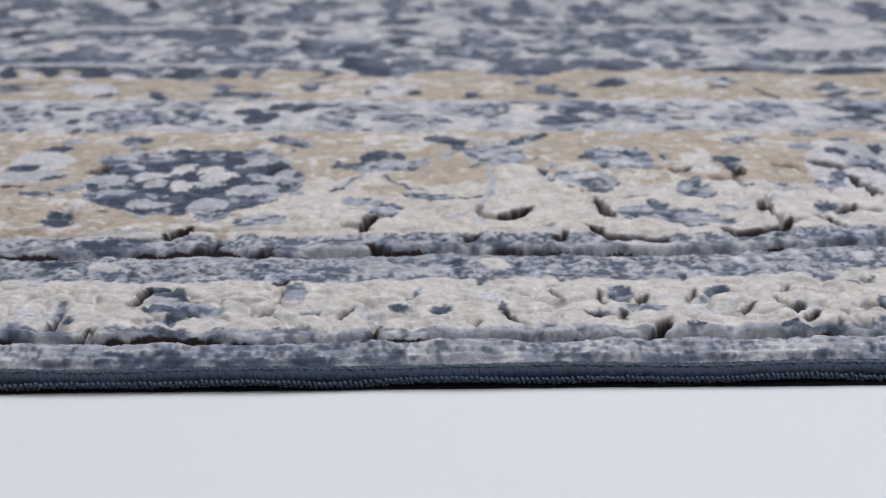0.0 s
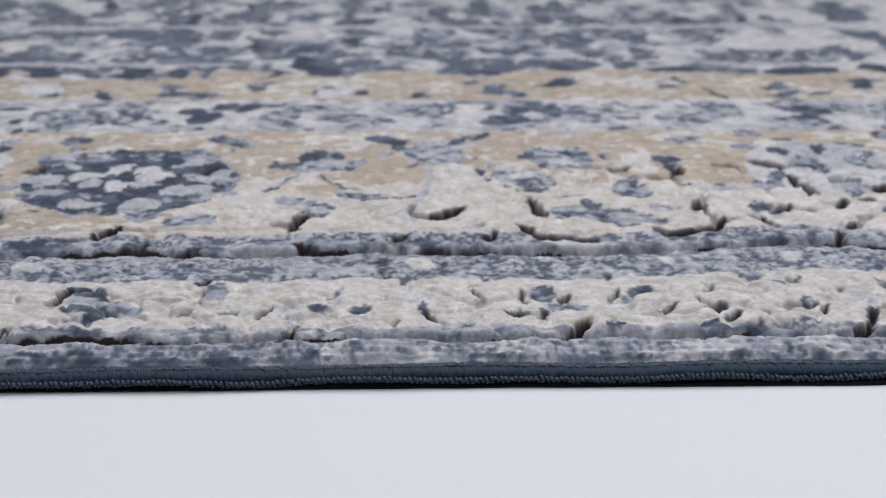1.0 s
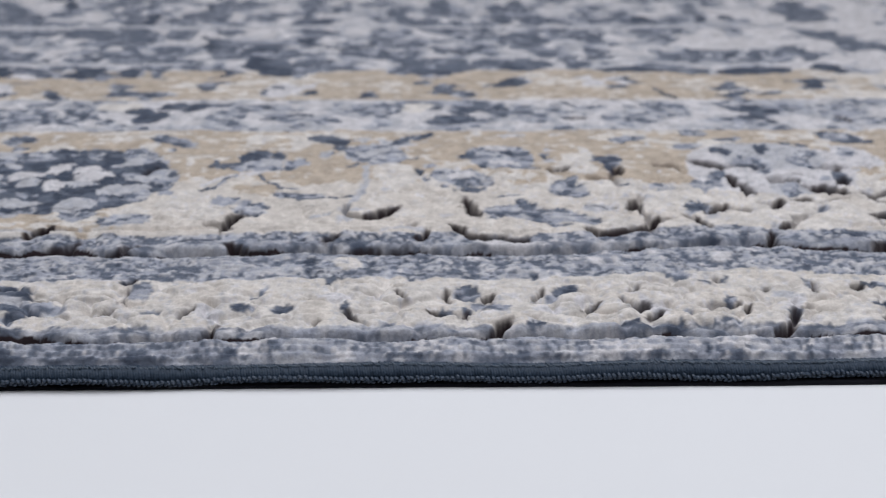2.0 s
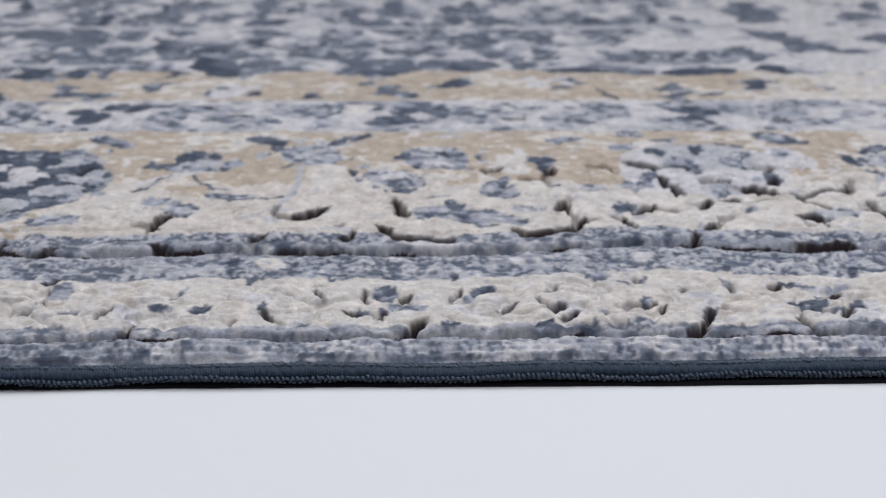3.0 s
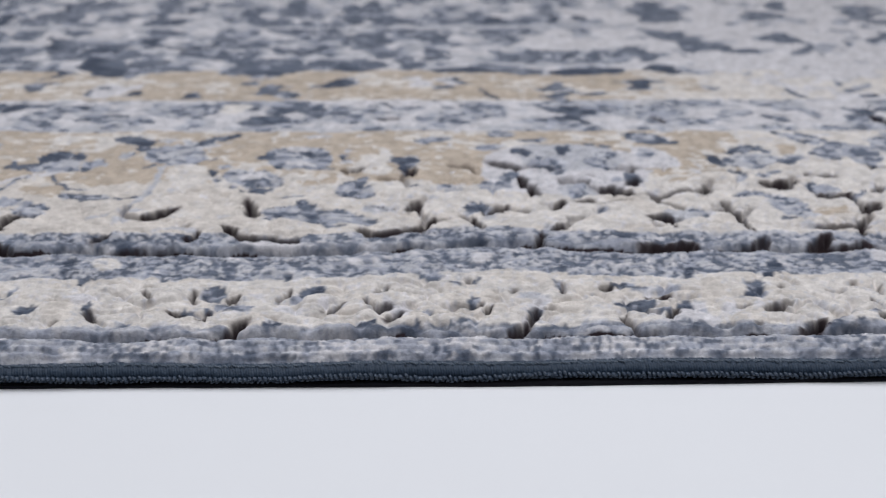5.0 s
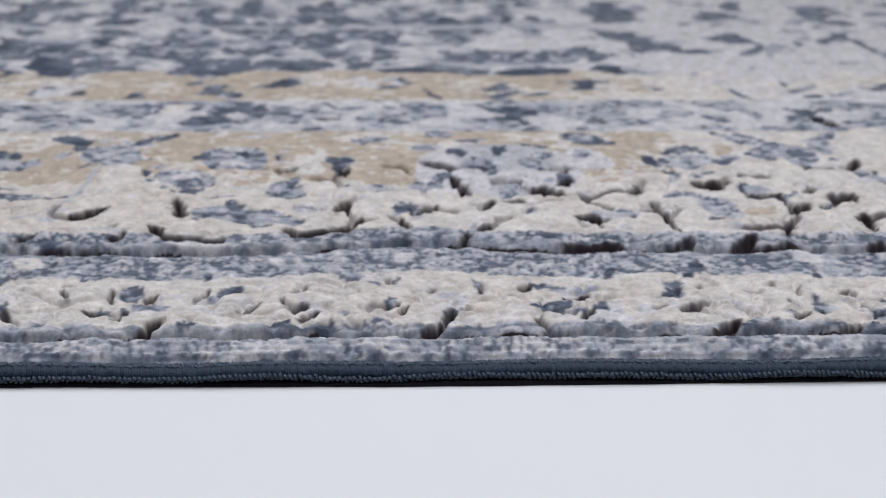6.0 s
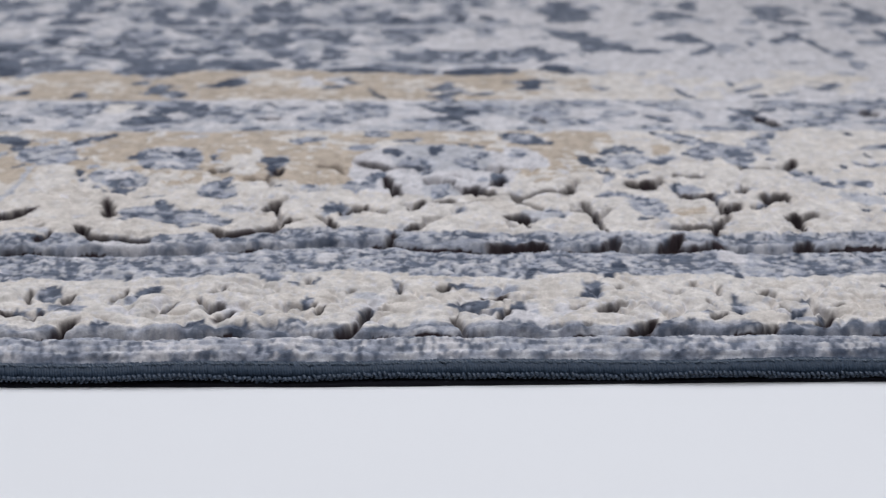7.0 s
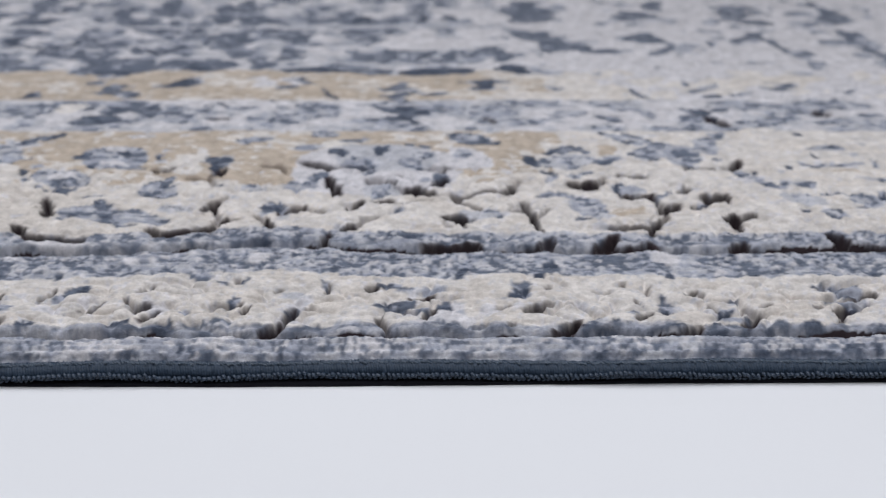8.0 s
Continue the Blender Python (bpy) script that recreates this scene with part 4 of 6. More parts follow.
cut(-0.1024, 0.0474, -0.1002, 0.0576, 0.0024, 0.9)
crease(0.0006, 0.5, (-0.1061, 0.0470), (-0.1016, 0.0465))
leaf(-0.1008, 0.0586, -0.0842, 0.0540, 0.0081, M)
leaf(-0.0887, 0.0555, -0.0829, 0.0507, 0.0042, D)
leaf(-0.1012, 0.0506, -0.0839, 0.0484, 0.0051, P)
leaf(-0.0992, 0.0433, -0.0764, 0.0428, 0.0068, M)
leaf(-0.0910, 0.0364, -0.0820, 0.0371, 0.0053, D)
leaf(-0.0898, 0.0422, -0.0831, 0.0394, 0.0027, D)
leaf(-0.0828, 0.0452, -0.0679, 0.0426, 0.0059, L)
leaf(-0.0975, 0.0357, -0.0854, 0.0320, 0.0052, L)
cut(-0.0842, 0.0507, -0.0806, 0.0497, 0.0019, 0.6)
crease(0.0006, 0.4, (-0.0807, 0.0488), (-0.0709, 0.0505))
crease(0.0006, 0.4, (-0.0775, 0.0397), (-0.0674, 0.0377))
cut(-0.0776, 0.0196, -0.0735, 0.0224, 0.0021, 0.9)
leaf(-0.0535, 0.0644, -0.0462, 0.0672, 0.0049, M)
cut(-0.0503, 0.0629, -0.0470, 0.0658, 0.0034, 0.9)
leaf(-0.0481, 0.0556, -0.0382, 0.0574, 0.0133, L)
cut(-0.0488, 0.0473, -0.0485, 0.0561, 0.0011, 0.6)
crease(0.0006, 0.3, (-0.0475, 0.0468), (-0.0420, 0.0481))
cut(-0.0565, 0.0375, -0.0521, 0.0401, 0.0027, 0.6)
crease(0.0006, 0.25, (-0.0624, 0.0425), (-0.0554, 0.0392))
leaf(-0.0411, 0.0390, -0.0326, 0.0388, 0.0022, L)
cut(-0.0253, 0.0351, -0.0217, 0.0404, 0.0036, 0.7)
leaf(-0.0072, 0.0428, -0.0000, 0.0404, 0.0050, M)
leaf(-0.0064, 0.0419, -0.0034, 0.0391, 0.0036, D)
leaf(-0.0004, 0.0413, 0.0026, 0.0412, 0.0027, M)
leaf(0.0085, 0.0406, 0.0172, 0.0432, 0.0064, M)
leaf(0.0098, 0.0406, 0.0145, 0.0410, 0.0036, D)
vine(L, 0.0011, (0.0031, 0.0537), (0.0050, 0.0584))
leaf(-0.0015, 0.0519, 0.0019, 0.0509, 0.0019, L)
leaf(-0.0144, 0.0322, -0.0106, 0.0335, 0.0026, P)
cut(-0.0167, 0.0187, -0.0119, 0.0253, 0.0031)
crease(0.0008, 0.5, (-0.0127, 0.0283), (-0.0115, 0.0219))
leaf(0.0349, 0.0438, 0.0384, 0.0400, 0.0073, M)
cut(0.0365, 0.0374, 0.0406, 0.0320, 0.0035, 0.8)
crease(0.0006, 0.4, (0.0405, 0.0324), (0.0450, 0.0288))
cut(0.0564, 0.0541, 0.0583, 0.0479, 0.0020, 0.6)
cut(0.0746, 0.0542, 0.0754, 0.0485, 0.0018, 0.6)
leaf(0.0776, 0.0537, 0.0878, 0.0511, 0.0071, M)
cut(0.0885, 0.0478, 0.0927, 0.0491, 0.0033, 0.6)
leaf(0.0835, 0.0442, 0.0994, 0.0411, 0.0064, L)
leaf(0.0852, 0.0418, 0.0986, 0.0393, 0.0023, M)
leaf(0.0719, 0.0398, 0.0789, 0.0379, 0.0036, M)
cut(0.0678, 0.0381, 0.0754, 0.0370, 0.0027, 0.7)
crease(0.0006, 0.4, (0.0749, 0.0370), (0.0799, 0.0387))
cut(0.0795, 0.0320, 0.0817, 0.0365, 0.0040, 0.8)
leaf(0.0800, 0.0419, 0.0833, 0.0382, 0.0054, M)
crease(0.0006, 0.3, (0.0390, 0.0391), (0.0507, 0.0384), (0.0604, 0.0391))
cut(0.0241, 0.0280, 0.0264, 0.0301, 0.0016, 0.4)
crease(0.0006, 0.3, (0.0208, 0.0311), (0.0240, 0.0284))
leaf(0.0476, 0.0240, 0.0529, 0.0248, 0.0043, M)
leaf(0.0420, 0.0267, 0.0577, 0.0230, 0.0034, P)
cut(0.0882, 0.0202, 0.0965, 0.0277, 0.0037)
leaf(0.1152, 0.0530, 0.1255, 0.0552, 0.0072, M)
leaf(0.1122, 0.0478, 0.1184, 0.0496, 0.0038, L)
cut(0.1078, 0.0469, 0.1117, 0.0535, 0.0038, 0.6)
leaf(0.1284, 0.0405, 0.1334, 0.0427, 0.0037, L)
cut(0.1269, 0.0396, 0.1318, 0.0432, 0.0037, 0.6)
crease(0.0006, 0.3, (0.1322, 0.0327), (0.1384, 0.0340))
cut(0.1464, 0.0523, 0.1503, 0.0571, 0.0039, 0.5)
crease(0.0007, 0.25, (0.1500, 0.0571), (0.1631, 0.0578))
cut(0.1431, 0.0444, 0.1458, 0.0415, 0.0023, 0.6)
cut(0.1457, 0.0383, 0.1507, 0.0405, 0.0032, 0.8)
cut(0.1505, 0.0324, 0.1550, 0.0359, 0.0040, 0.7)
leaf(0.1540, 0.0382, 0.1570, 0.0381, 0.0027, L)
leaf(0.1639, 0.0380, 0.1685, 0.0347, 0.0032, M)
leaf(0.1748, 0.0616, 0.1799, 0.0605, 0.0030, M)
leaf(0.1835, 0.0629, 0.1857, 0.0614, 0.0040, M)
leaf(0.1632, 0.0668, 0.1728, 0.0666, 0.0030, L)
crease(0.0007, 0.5, (0.1751, 0.0423), (0.1835, 0.0412))
# Main border grounds
leaf(0.2497, 0.1485, 0.2702, 0.1324, 0.0167, Y)
leaf(0.2889, 0.2057, 0.3174, 0.2080, 0.0312, B)
leaf(0.3014, 0.2256, 0.3275, 0.2240, 0.0148, B)
leaf(0.3450, 0.2017, 0.3540, 0.2056, 0.0155, B)
leaf(0.2303, 0.1143, 0.2599, 0.1189, 0.0107, C)
leaf(0.2780, 0.1387, 0.2959, 0.1374, 0.0115, C)
leaf(0.3080, 0.1291, 0.3209, 0.1310, 0.0249, C)
leaf(0.3414, 0.1321, 0.3616, 0.1308, 0.0226, C)
leaf(0.3407, 0.1271, 0.3586, 0.1283, 0.0074, B)
leaf(0.4146, 0.2094, 0.4454, 0.2173, 0.0479, C)
leaf(0.4409, 0.1791, 0.4732, 0.1769, 0.0072, Y)
leaf(0.4513, 0.1769, 0.4675, 0.1761, 0.0036, B)
# Leaves and worn flowers
leaf(0.2099, 0.2035, 0.2208, 0.1996, 0.0077, D, "leaf")
leaf(0.2338, 0.2027, 0.2402, 0.2065, 0.0108, D, "leaf")
leaf(0.2163, 0.1906, 0.2343, 0.1869, 0.0118, L)
leaf(0.2301, 0.1906, 0.2336, 0.1839, 0.0103, M)
leaf(0.2279, 0.1753, 0.2338, 0.1760, 0.0086, L)
leaf(0.2293, 0.1746, 0.2333, 0.1760, 0.0050, M)
leaf(0.2481, 0.2136, 0.2535, 0.2120, 0.0048, M, "leaf")
leaf(0.2549, 0.2112, 0.2620, 0.2096, 0.0039, M)
leaf(0.2507, 0.1973, 0.2633, 0.2003, 0.0076, L)
leaf(0.2544, 0.1958, 0.2622, 0.1965, 0.0038, M)
leaf(0.2439, 0.1905, 0.2563, 0.1868, 0.0148, L)
leaf(0.2536, 0.1810, 0.2577, 0.1846, 0.0073, M)
leaf(0.2717, 0.1980, 0.2815, 0.1980, 0.0107, L)
leaf(0.2694, 0.2240, 0.2924, 0.2199, 0.0122, M, "leaf")
leaf(0.2724, 0.2257, 0.2868, 0.2240, 0.0057, L)
leaf(0.2864, 0.2135, 0.2973, 0.2151, 0.0048, M, "leaf")
leaf(0.2755, 0.2144, 0.2864, 0.2143, 0.0040, M)
crease(0.0008, 0.5, (0.2577, 0.1817), (0.2713, 0.1802), (0.2823, 0.1816))
cut(0.2652, 0.1773, 0.2686, 0.1809, 0.0043, 0.7)
leaf(0.2617, 0.1710, 0.2689, 0.1681, 0.0112, M)
cut(0.2624, 0.1612, 0.2683, 0.1667, 0.0062, 0.9)
leaf(0.2549, 0.1668, 0.2629, 0.1654, 0.0056, L)
leaf(0.2328, 0.1505, 0.2418, 0.1552, 0.0160, L, "leaf")
leaf(0.2347, 0.1486, 0.2413, 0.1518, 0.0079, M)
cut(0.2370, 0.1401, 0.2421, 0.1414, 0.0039, 0.9)
crease(0.0008, 0.5, (0.2421, 0.1401), (0.2498, 0.1388), (0.2601, 0.1420))
crease(0.0011, 0.6, (0.2309, 0.1654), (0.2389, 0.1682))
cut(0.2384, 0.1661, 0.2429, 0.1647, 0.0035, 0.6)
cut(0.2442, 0.1724, 0.2474, 0.1710, 0.0028, 0.4)
cut(0.2492, 0.1532, 0.2562, 0.1545, 0.0074)
crease(0.0011, 0.6, (0.2444, 0.1586), (0.2502, 0.1545))
cut(0.2581, 0.1491, 0.2627, 0.1478, 0.0053, 0.7)
crease(0.0008, 0.4, (0.2627, 0.1465), (0.2705, 0.1485))
cut(0.2720, 0.1452, 0.2750, 0.1400, 0.0078)
crease(0.0013, 0.8, (0.2705, 0.1485), (0.2784, 0.1491), (0.2890, 0.1530))
crease(0.0010, 0.7, (0.2876, 0.1517), (0.2956, 0.1530))
cut(0.2954, 0.1510, 0.3004, 0.1584, 0.0060)
crease(0.0011, 0.6, (0.2992, 0.1564), (0.3025, 0.1653))
crease(0.0010, 0.6, (0.2750, 0.1413), (0.2804, 0.1349), (0.2829, 0.1336))
cut(0.2239, 0.1344, 0.2294, 0.1382, 0.0051, 0.9)
crease(0.0008, 0.5, (0.2190, 0.1402), (0.2243, 0.1376))
crease(0.0007, 0.5, (0.2300, 0.1227), (0.2374, 0.1251))
crease(0.0010, 0.6, (0.2369, 0.1238), (0.2313, 0.1202), (0.2273, 0.1143))
cut(0.2225, 0.1125, 0.2264, 0.1143, 0.0035, 0.9)
crease(0.0008, 0.3, (0.2423, 0.1312), (0.2479, 0.1300))
leaf(0.2423, 0.1294, 0.2488, 0.1318, 0.0050, L)
leaf(0.2699, 0.1231, 0.2901, 0.1261, 0.0122, P)
leaf(0.2839, 0.1274, 0.2926, 0.1249, 0.0074, L)
leaf(0.2895, 0.1230, 0.2925, 0.1236, 0.0049, M)
cut(0.2670, 0.1237, 0.2749, 0.1225, 0.0055)
cut(0.2729, 0.1201, 0.2746, 0.1129, 0.0022, 0.9)
crease(0.0010, 0.6, (0.2748, 0.1189), (0.2799, 0.1225))
crease(0.0007, 0.5, (0.2661, 0.1189), (0.2692, 0.1129))
crease(0.0007, 0.25, (0.2525, 0.1130), (0.2672, 0.1129))
crease(0.0008, 0.4, (0.2970, 0.1354), (0.3036, 0.1373))
# The second flower
leaf(0.3058, 0.1927, 0.3143, 0.1882, 0.0112, D, "leaf")
leaf(0.3112, 0.1838, 0.3150, 0.1867, 0.0059, D)
leaf(0.3143, 0.1882, 0.3411, 0.1926, 0.0179, L, "blossom")
leaf(0.3297, 0.1896, 0.3404, 0.1911, 0.0075, P)
vine(D, 0.0020, (0.3184, 0.2002), (0.3243, 0.2056), (0.3315, 0.2072))
leaf(0.3240, 0.2033, 0.3314, 0.2064, 0.0078, M)
vine(M, 0.0020, (0.3303, 0.2095), (0.3357, 0.2064), (0.3394, 0.2017))
leaf(0.3408, 0.1903, 0.3555, 0.1956, 0.0090, L, "leaf")
leaf(0.3418, 0.1866, 0.3506, 0.1903, 0.0052, M)
leaf(0.3147, 0.1926, 0.3201, 0.1911, 0.0037, M)
leaf(0.3132, 0.1758, 0.3227, 0.1751, 0.0036, M)
leaf(0.3151, 0.1666, 0.3209, 0.1708, 0.0084, L)
leaf(0.3182, 0.1680, 0.3209, 0.1736, 0.0042, M)
vine(L, 0.0014, (0.3254, 0.1750), (0.3306, 0.1729), (0.3379, 0.1772))
leaf(0.3279, 0.1729, 0.3317, 0.1729, 0.0028, M)
vine(M, 0.0018, (0.3492, 0.2297), (0.3549, 0.2223), (0.3606, 0.2158), (0.3673, 0.2142))
vine(L, 0.0023, (0.3524, 0.2256), (0.3622, 0.2223), (0.3727, 0.2158))
vine(M, 0.0012, (0.3602, 0.2289), (0.3675, 0.2231), (0.3731, 0.2182))
leaf(0.3618, 0.2001, 0.3857, 0.2079, 0.0202, L, "blossom")
leaf(0.3769, 0.1978, 0.3956, 0.2001, 0.0260, L, "blossom")
leaf(0.3582, 0.1986, 0.3623, 0.2001, 0.0038, M)
leaf(0.3690, 0.1925, 0.3737, 0.1940, 0.0038, M)
leaf(0.3650, 0.2063, 0.3703, 0.2095, 0.0031, M)
leaf(0.3720, 0.2150, 0.3811, 0.2142, 0.0040, M)
leaf(0.3848, 0.1948, 0.3883, 0.1970, 0.0053, M)
leaf(0.3860, 0.1865, 0.3908, 0.1828, 0.0066, D, "leaf")
cut(0.3860, 0.1821, 0.3921, 0.1821, 0.0044, 0.8)
crease(0.0011, 0.6, (0.3918, 0.1836), (0.3981, 0.1821))
cut(0.3265, 0.1604, 0.3401, 0.1624, 0.0062)
cut(0.3340, 0.1563, 0.3385, 0.1583, 0.0047, 0.9)
crease(0.0011, 0.7, (0.3390, 0.1624), (0.3439, 0.1707))
crease(0.0014, 0.8, (0.3512, 0.1750), (0.3574, 0.1707), (0.3635, 0.1721))
cut(0.3542, 0.1714, 0.3614, 0.1686, 0.0042, 0.9)
leaf(0.3449, 0.1583, 0.3603, 0.1548, 0.0095, L)
leaf(0.3472, 0.1596, 0.3495, 0.1569, 0.0054, M)
cut(0.3500, 0.1475, 0.3613, 0.1449, 0.0072)
crease(0.0013, 0.8, (0.3481, 0.1529), (0.3516, 0.1462))
crease(0.0010, 0.7, (0.3613, 0.1449), (0.3643, 0.1397))
vine(L, 0.0013, (0.3612, 0.1410), (0.3665, 0.1449), (0.3721, 0.1501))
cut(0.3641, 0.1384, 0.3648, 0.1321, 0.0023, 0.8)
cut(0.3646, 0.1308, 0.3725, 0.1345, 0.0044)
cut(0.3779, 0.1528, 0.3815, 0.1582, 0.0054, 0.9)
crease(0.0008, 0.5, (0.3755, 0.1514), (0.3808, 0.1541))
cut(0.3799, 0.1333, 0.3853, 0.1371, 0.0032, 0.7)
leaf(0.3109, 0.1483, 0.3189, 0.1496, 0.0033, M)
vine(L, 0.0016, (0.3109, 0.1477), (0.3200, 0.1483), (0.3300, 0.1437), (0.3374, 0.1411))
leaf(0.3228, 0.1373, 0.3399, 0.1309, 0.0164, L, "leaf")
leaf(0.3349, 0.1309, 0.3398, 0.1296, 0.0037, M, "leaf")
leaf(0.3244, 0.1217, 0.3331, 0.1229, 0.0037, M, "leaf")
crease(0.0013, 0.9, (0.3025, 0.1399), (0.3051, 0.1310), (0.3063, 0.1230))
cut(0.3039, 0.1348, 0.3070, 0.1230, 0.0028, 0.9)
cut(0.3052, 0.1187, 0.3082, 0.1128, 0.0072)
crease(0.0010, 0.6, (0.2968, 0.1317), (0.3036, 0.1310))
crease(0.0008, 0.5, (0.3075, 0.1230), (0.3128, 0.1310))
crease(0.0007, 0.3, (0.3096, 0.1181), (0.3193, 0.1157), (0.3389, 0.1138))
crease(0.0010, 0.8, (0.3389, 0.1132), (0.3486, 0.1120), (0.3563, 0.1138))
cut(0.3555, 0.1090, 0.3615, 0.1185, 0.0065)
crease(0.0012, 0.7, (0.3608, 0.1185), (0.3663, 0.1258))
crease(0.0010, 0.8, (0.3441, 0.1150), (0.3565, 0.1149))
# The worn end
leaf(0.4050, 0.2239, 0.4127, 0.2272, 0.0066, M, "leaf")
leaf(0.3940, 0.2094, 0.4069, 0.2134, 0.0238, L)
leaf(0.4027, 0.2142, 0.4065, 0.2142, 0.0032, M)
leaf(0.3999, 0.1932, 0.4043, 0.1932, 0.0045, L)
cut(0.4078, 0.1835, 0.4128, 0.1887, 0.0059, 0.9)
crease(0.0008, 0.5, (0.4036, 0.1843), (0.4081, 0.1821))
cut(0.3891, 0.1836, 0.3966, 0.1828, 0.0037, 0.7)
vine(L, 0.0022, (0.4074, 0.1792), (0.4124, 0.1720), (0.4179, 0.1636), (0.4256, 0.1567))
vine(M, 0.0011, (0.4072, 0.1756), (0.4120, 0.1706))
vine(M, 0.0011, (0.4166, 0.1636), (0.4221, 0.1587), (0.4271, 0.1574))
vine(L, 0.0016, (0.4266, 0.1608), (0.4330, 0.1594), (0.4410, 0.1594))
leaf(0.4326, 0.1580, 0.4397, 0.1587, 0.0027, M)
leaf(0.4152, 0.1748, 0.4177, 0.1741, 0.0029, M)
cut(0.3871, 0.1435, 0.3966, 0.1467, 0.0065)
crease(0.0010, 0.5, (0.3962, 0.1448), (0.3972, 0.1396))
vine(M, 0.0015, (0.3807, 0.1345), (0.3863, 0.1396))
cut(0.3916, 0.1208, 0.3981, 0.1232, 0.0061)
cut(0.3948, 0.1196, 0.3952, 0.1124, 0.0027)
crease(0.0013, 0.8, (0.3974, 0.1220), (0.4050, 0.1257))
leaf(0.4489, 0.2288, 0.4542, 0.2263, 0.0041, D)
leaf(0.4512, 0.2070, 0.4709, 0.2077, 0.0079, L, "leaf")
leaf(0.4586, 0.2078, 0.4700, 0.2085, 0.0039, M)
leaf(0.4498, 0.1977, 0.4530, 0.1946, 0.0046, M)
vine(L, 0.0014, (0.4419, 0.1879), (0.4476, 0.1835), (0.4554, 0.1864))
leaf(0.4332, 0.1813, 0.4367, 0.1820, 0.0044, M)
vine(L, 0.0014, (0.4568, 0.1864), (0.4647, 0.1849), (0.4727, 0.1856))
leaf(0.4590, 0.1864, 0.4632, 0.1856, 0.0030, M)
leaf(0.4699, 0.1977, 0.4746, 0.1992, 0.0046, L)
leaf(0.4772, 0.1849, 0.4788, 0.1849, 0.0118, L)
leaf(0.4744, 0.1669, 0.4782, 0.1669, 0.0035, M)
leaf(0.4284, 0.1421, 0.4381, 0.1433, 0.0130, L, "leaf")
leaf(0.4291, 0.1408, 0.4369, 0.1407, 0.0045, M)
leaf(0.4277, 0.1318, 0.4327, 0.1312, 0.0031, D)
vine(L, 0.0016, (0.4425, 0.1479), (0.4495, 0.1519), (0.4543, 0.1459))
leaf(0.4464, 0.1506, 0.4519, 0.1492, 0.0027, M)
leaf(0.4522, 0.1433, 0.4698, 0.1413, 0.0143, L, "leaf")
leaf(0.4596, 0.1420, 0.4649, 0.1406, 0.0032, M)
leaf(0.4543, 0.1349, 0.4611, 0.1342, 0.0025, M)
leaf(0.4680, 0.1485, 0.4717, 0.1472, 0.0053, M)
leaf(0.4365, 0.1268, 0.4469, 0.1255, 0.0087, L, "leaf")
leaf(0.4365, 0.1231, 0.4436, 0.1231, 0.0031, M)
leaf(0.4429, 0.1293, 0.4471, 0.1280, 0.0025, M)
leaf(0.4221, 0.1480, 0.4429, 0.1381, 0.0130, P)
# Cream band
leaf(0.1848, 0.0460, 0.1952, 0.0507, 0.0114, Y)
leaf(0.2114, 0.0412, 0.2266, 0.0411, 0.0111, Y)
leaf(0.2237, 0.0544, 0.2349, 0.0543, 0.0068, Y)
leaf(0.2727, 0.0502, 0.2839, 0.0540, 0.0173, Y)
leaf(0.3014, 0.0491, 0.3146, 0.0476, 0.0048, Y)
leaf(0.3663, 0.0570, 0.3793, 0.0594, 0.0079, Y)
leaf(0.3514, 0.0304, 0.3667, 0.0312, 0.0125, Y)
leaf(0.3877, 0.0378, 0.4070, 0.0364, 0.0101, Y)
cut(0.1813, 0.0644, 0.1835, 0.0634, 0.0025, 0.4)
leaf(0.1812, 0.0432, 0.1865, 0.0460, 0.0056, M)
cut(0.1822, 0.0391, 0.1854, 0.0413, 0.0028, 0.8)
cut(0.1867, 0.0372, 0.1899, 0.0395, 0.0027, 0.7)
cut(0.1985, 0.0530, 0.2006, 0.0545, 0.0024, 0.5)
leaf(0.2021, 0.0483, 0.2107, 0.0506, 0.0067, P)
leaf(0.2043, 0.0357, 0.2115, 0.0403, 0.0046, M)
cut(0.2053, 0.0321, 0.2083, 0.0375, 0.0054, 0.8)
crease(0.0007, 0.5, (0.2104, 0.0398), (0.2140, 0.0412))
cut(0.1964, 0.0217, 0.2030, 0.0273, 0.0035)
crease(0.0008, 0.5, (0.2037, 0.0260), (0.2049, 0.0295))
leaf(0.2166, 0.0617, 0.2195, 0.0578, 0.0059, M)
cut(0.2184, 0.0515, 0.2195, 0.0588, 0.0013, 0.6)
cut(0.2353, 0.0548, 0.2388, 0.0562, 0.0029, 0.7)
crease(0.0007, 0.3, (0.2295, 0.0505), (0.2351, 0.0490))
leaf(0.2388, 0.0577, 0.2460, 0.0567, 0.0029, M)
leaf(0.2437, 0.0562, 0.2538, 0.0552, 0.0049, L)
leaf(0.2380, 0.0410, 0.2538, 0.0423, 0.0074, M)
leaf(0.2418, 0.0433, 0.2510, 0.0447, 0.0033, D)
cut(0.2538, 0.0484, 0.2598, 0.0493, 0.0033, 0.9)
leaf(0.2549, 0.0542, 0.2661, 0.0541, 0.0039, L)
leaf(0.2539, 0.0373, 0.2593, 0.0363, 0.0036, M)
cut(0.2575, 0.0318, 0.2605, 0.0354, 0.0036, 0.8)
leaf(0.2610, 0.0386, 0.2680, 0.0409, 0.0064, M)
leaf(0.2625, 0.0372, 0.2684, 0.0390, 0.0037, D)
crease(0.0007, 0.4, (0.2463, 0.0387), (0.2539, 0.0350))
cut(0.2395, 0.0310, 0.2408, 0.0337, 0.0027, 0.6)
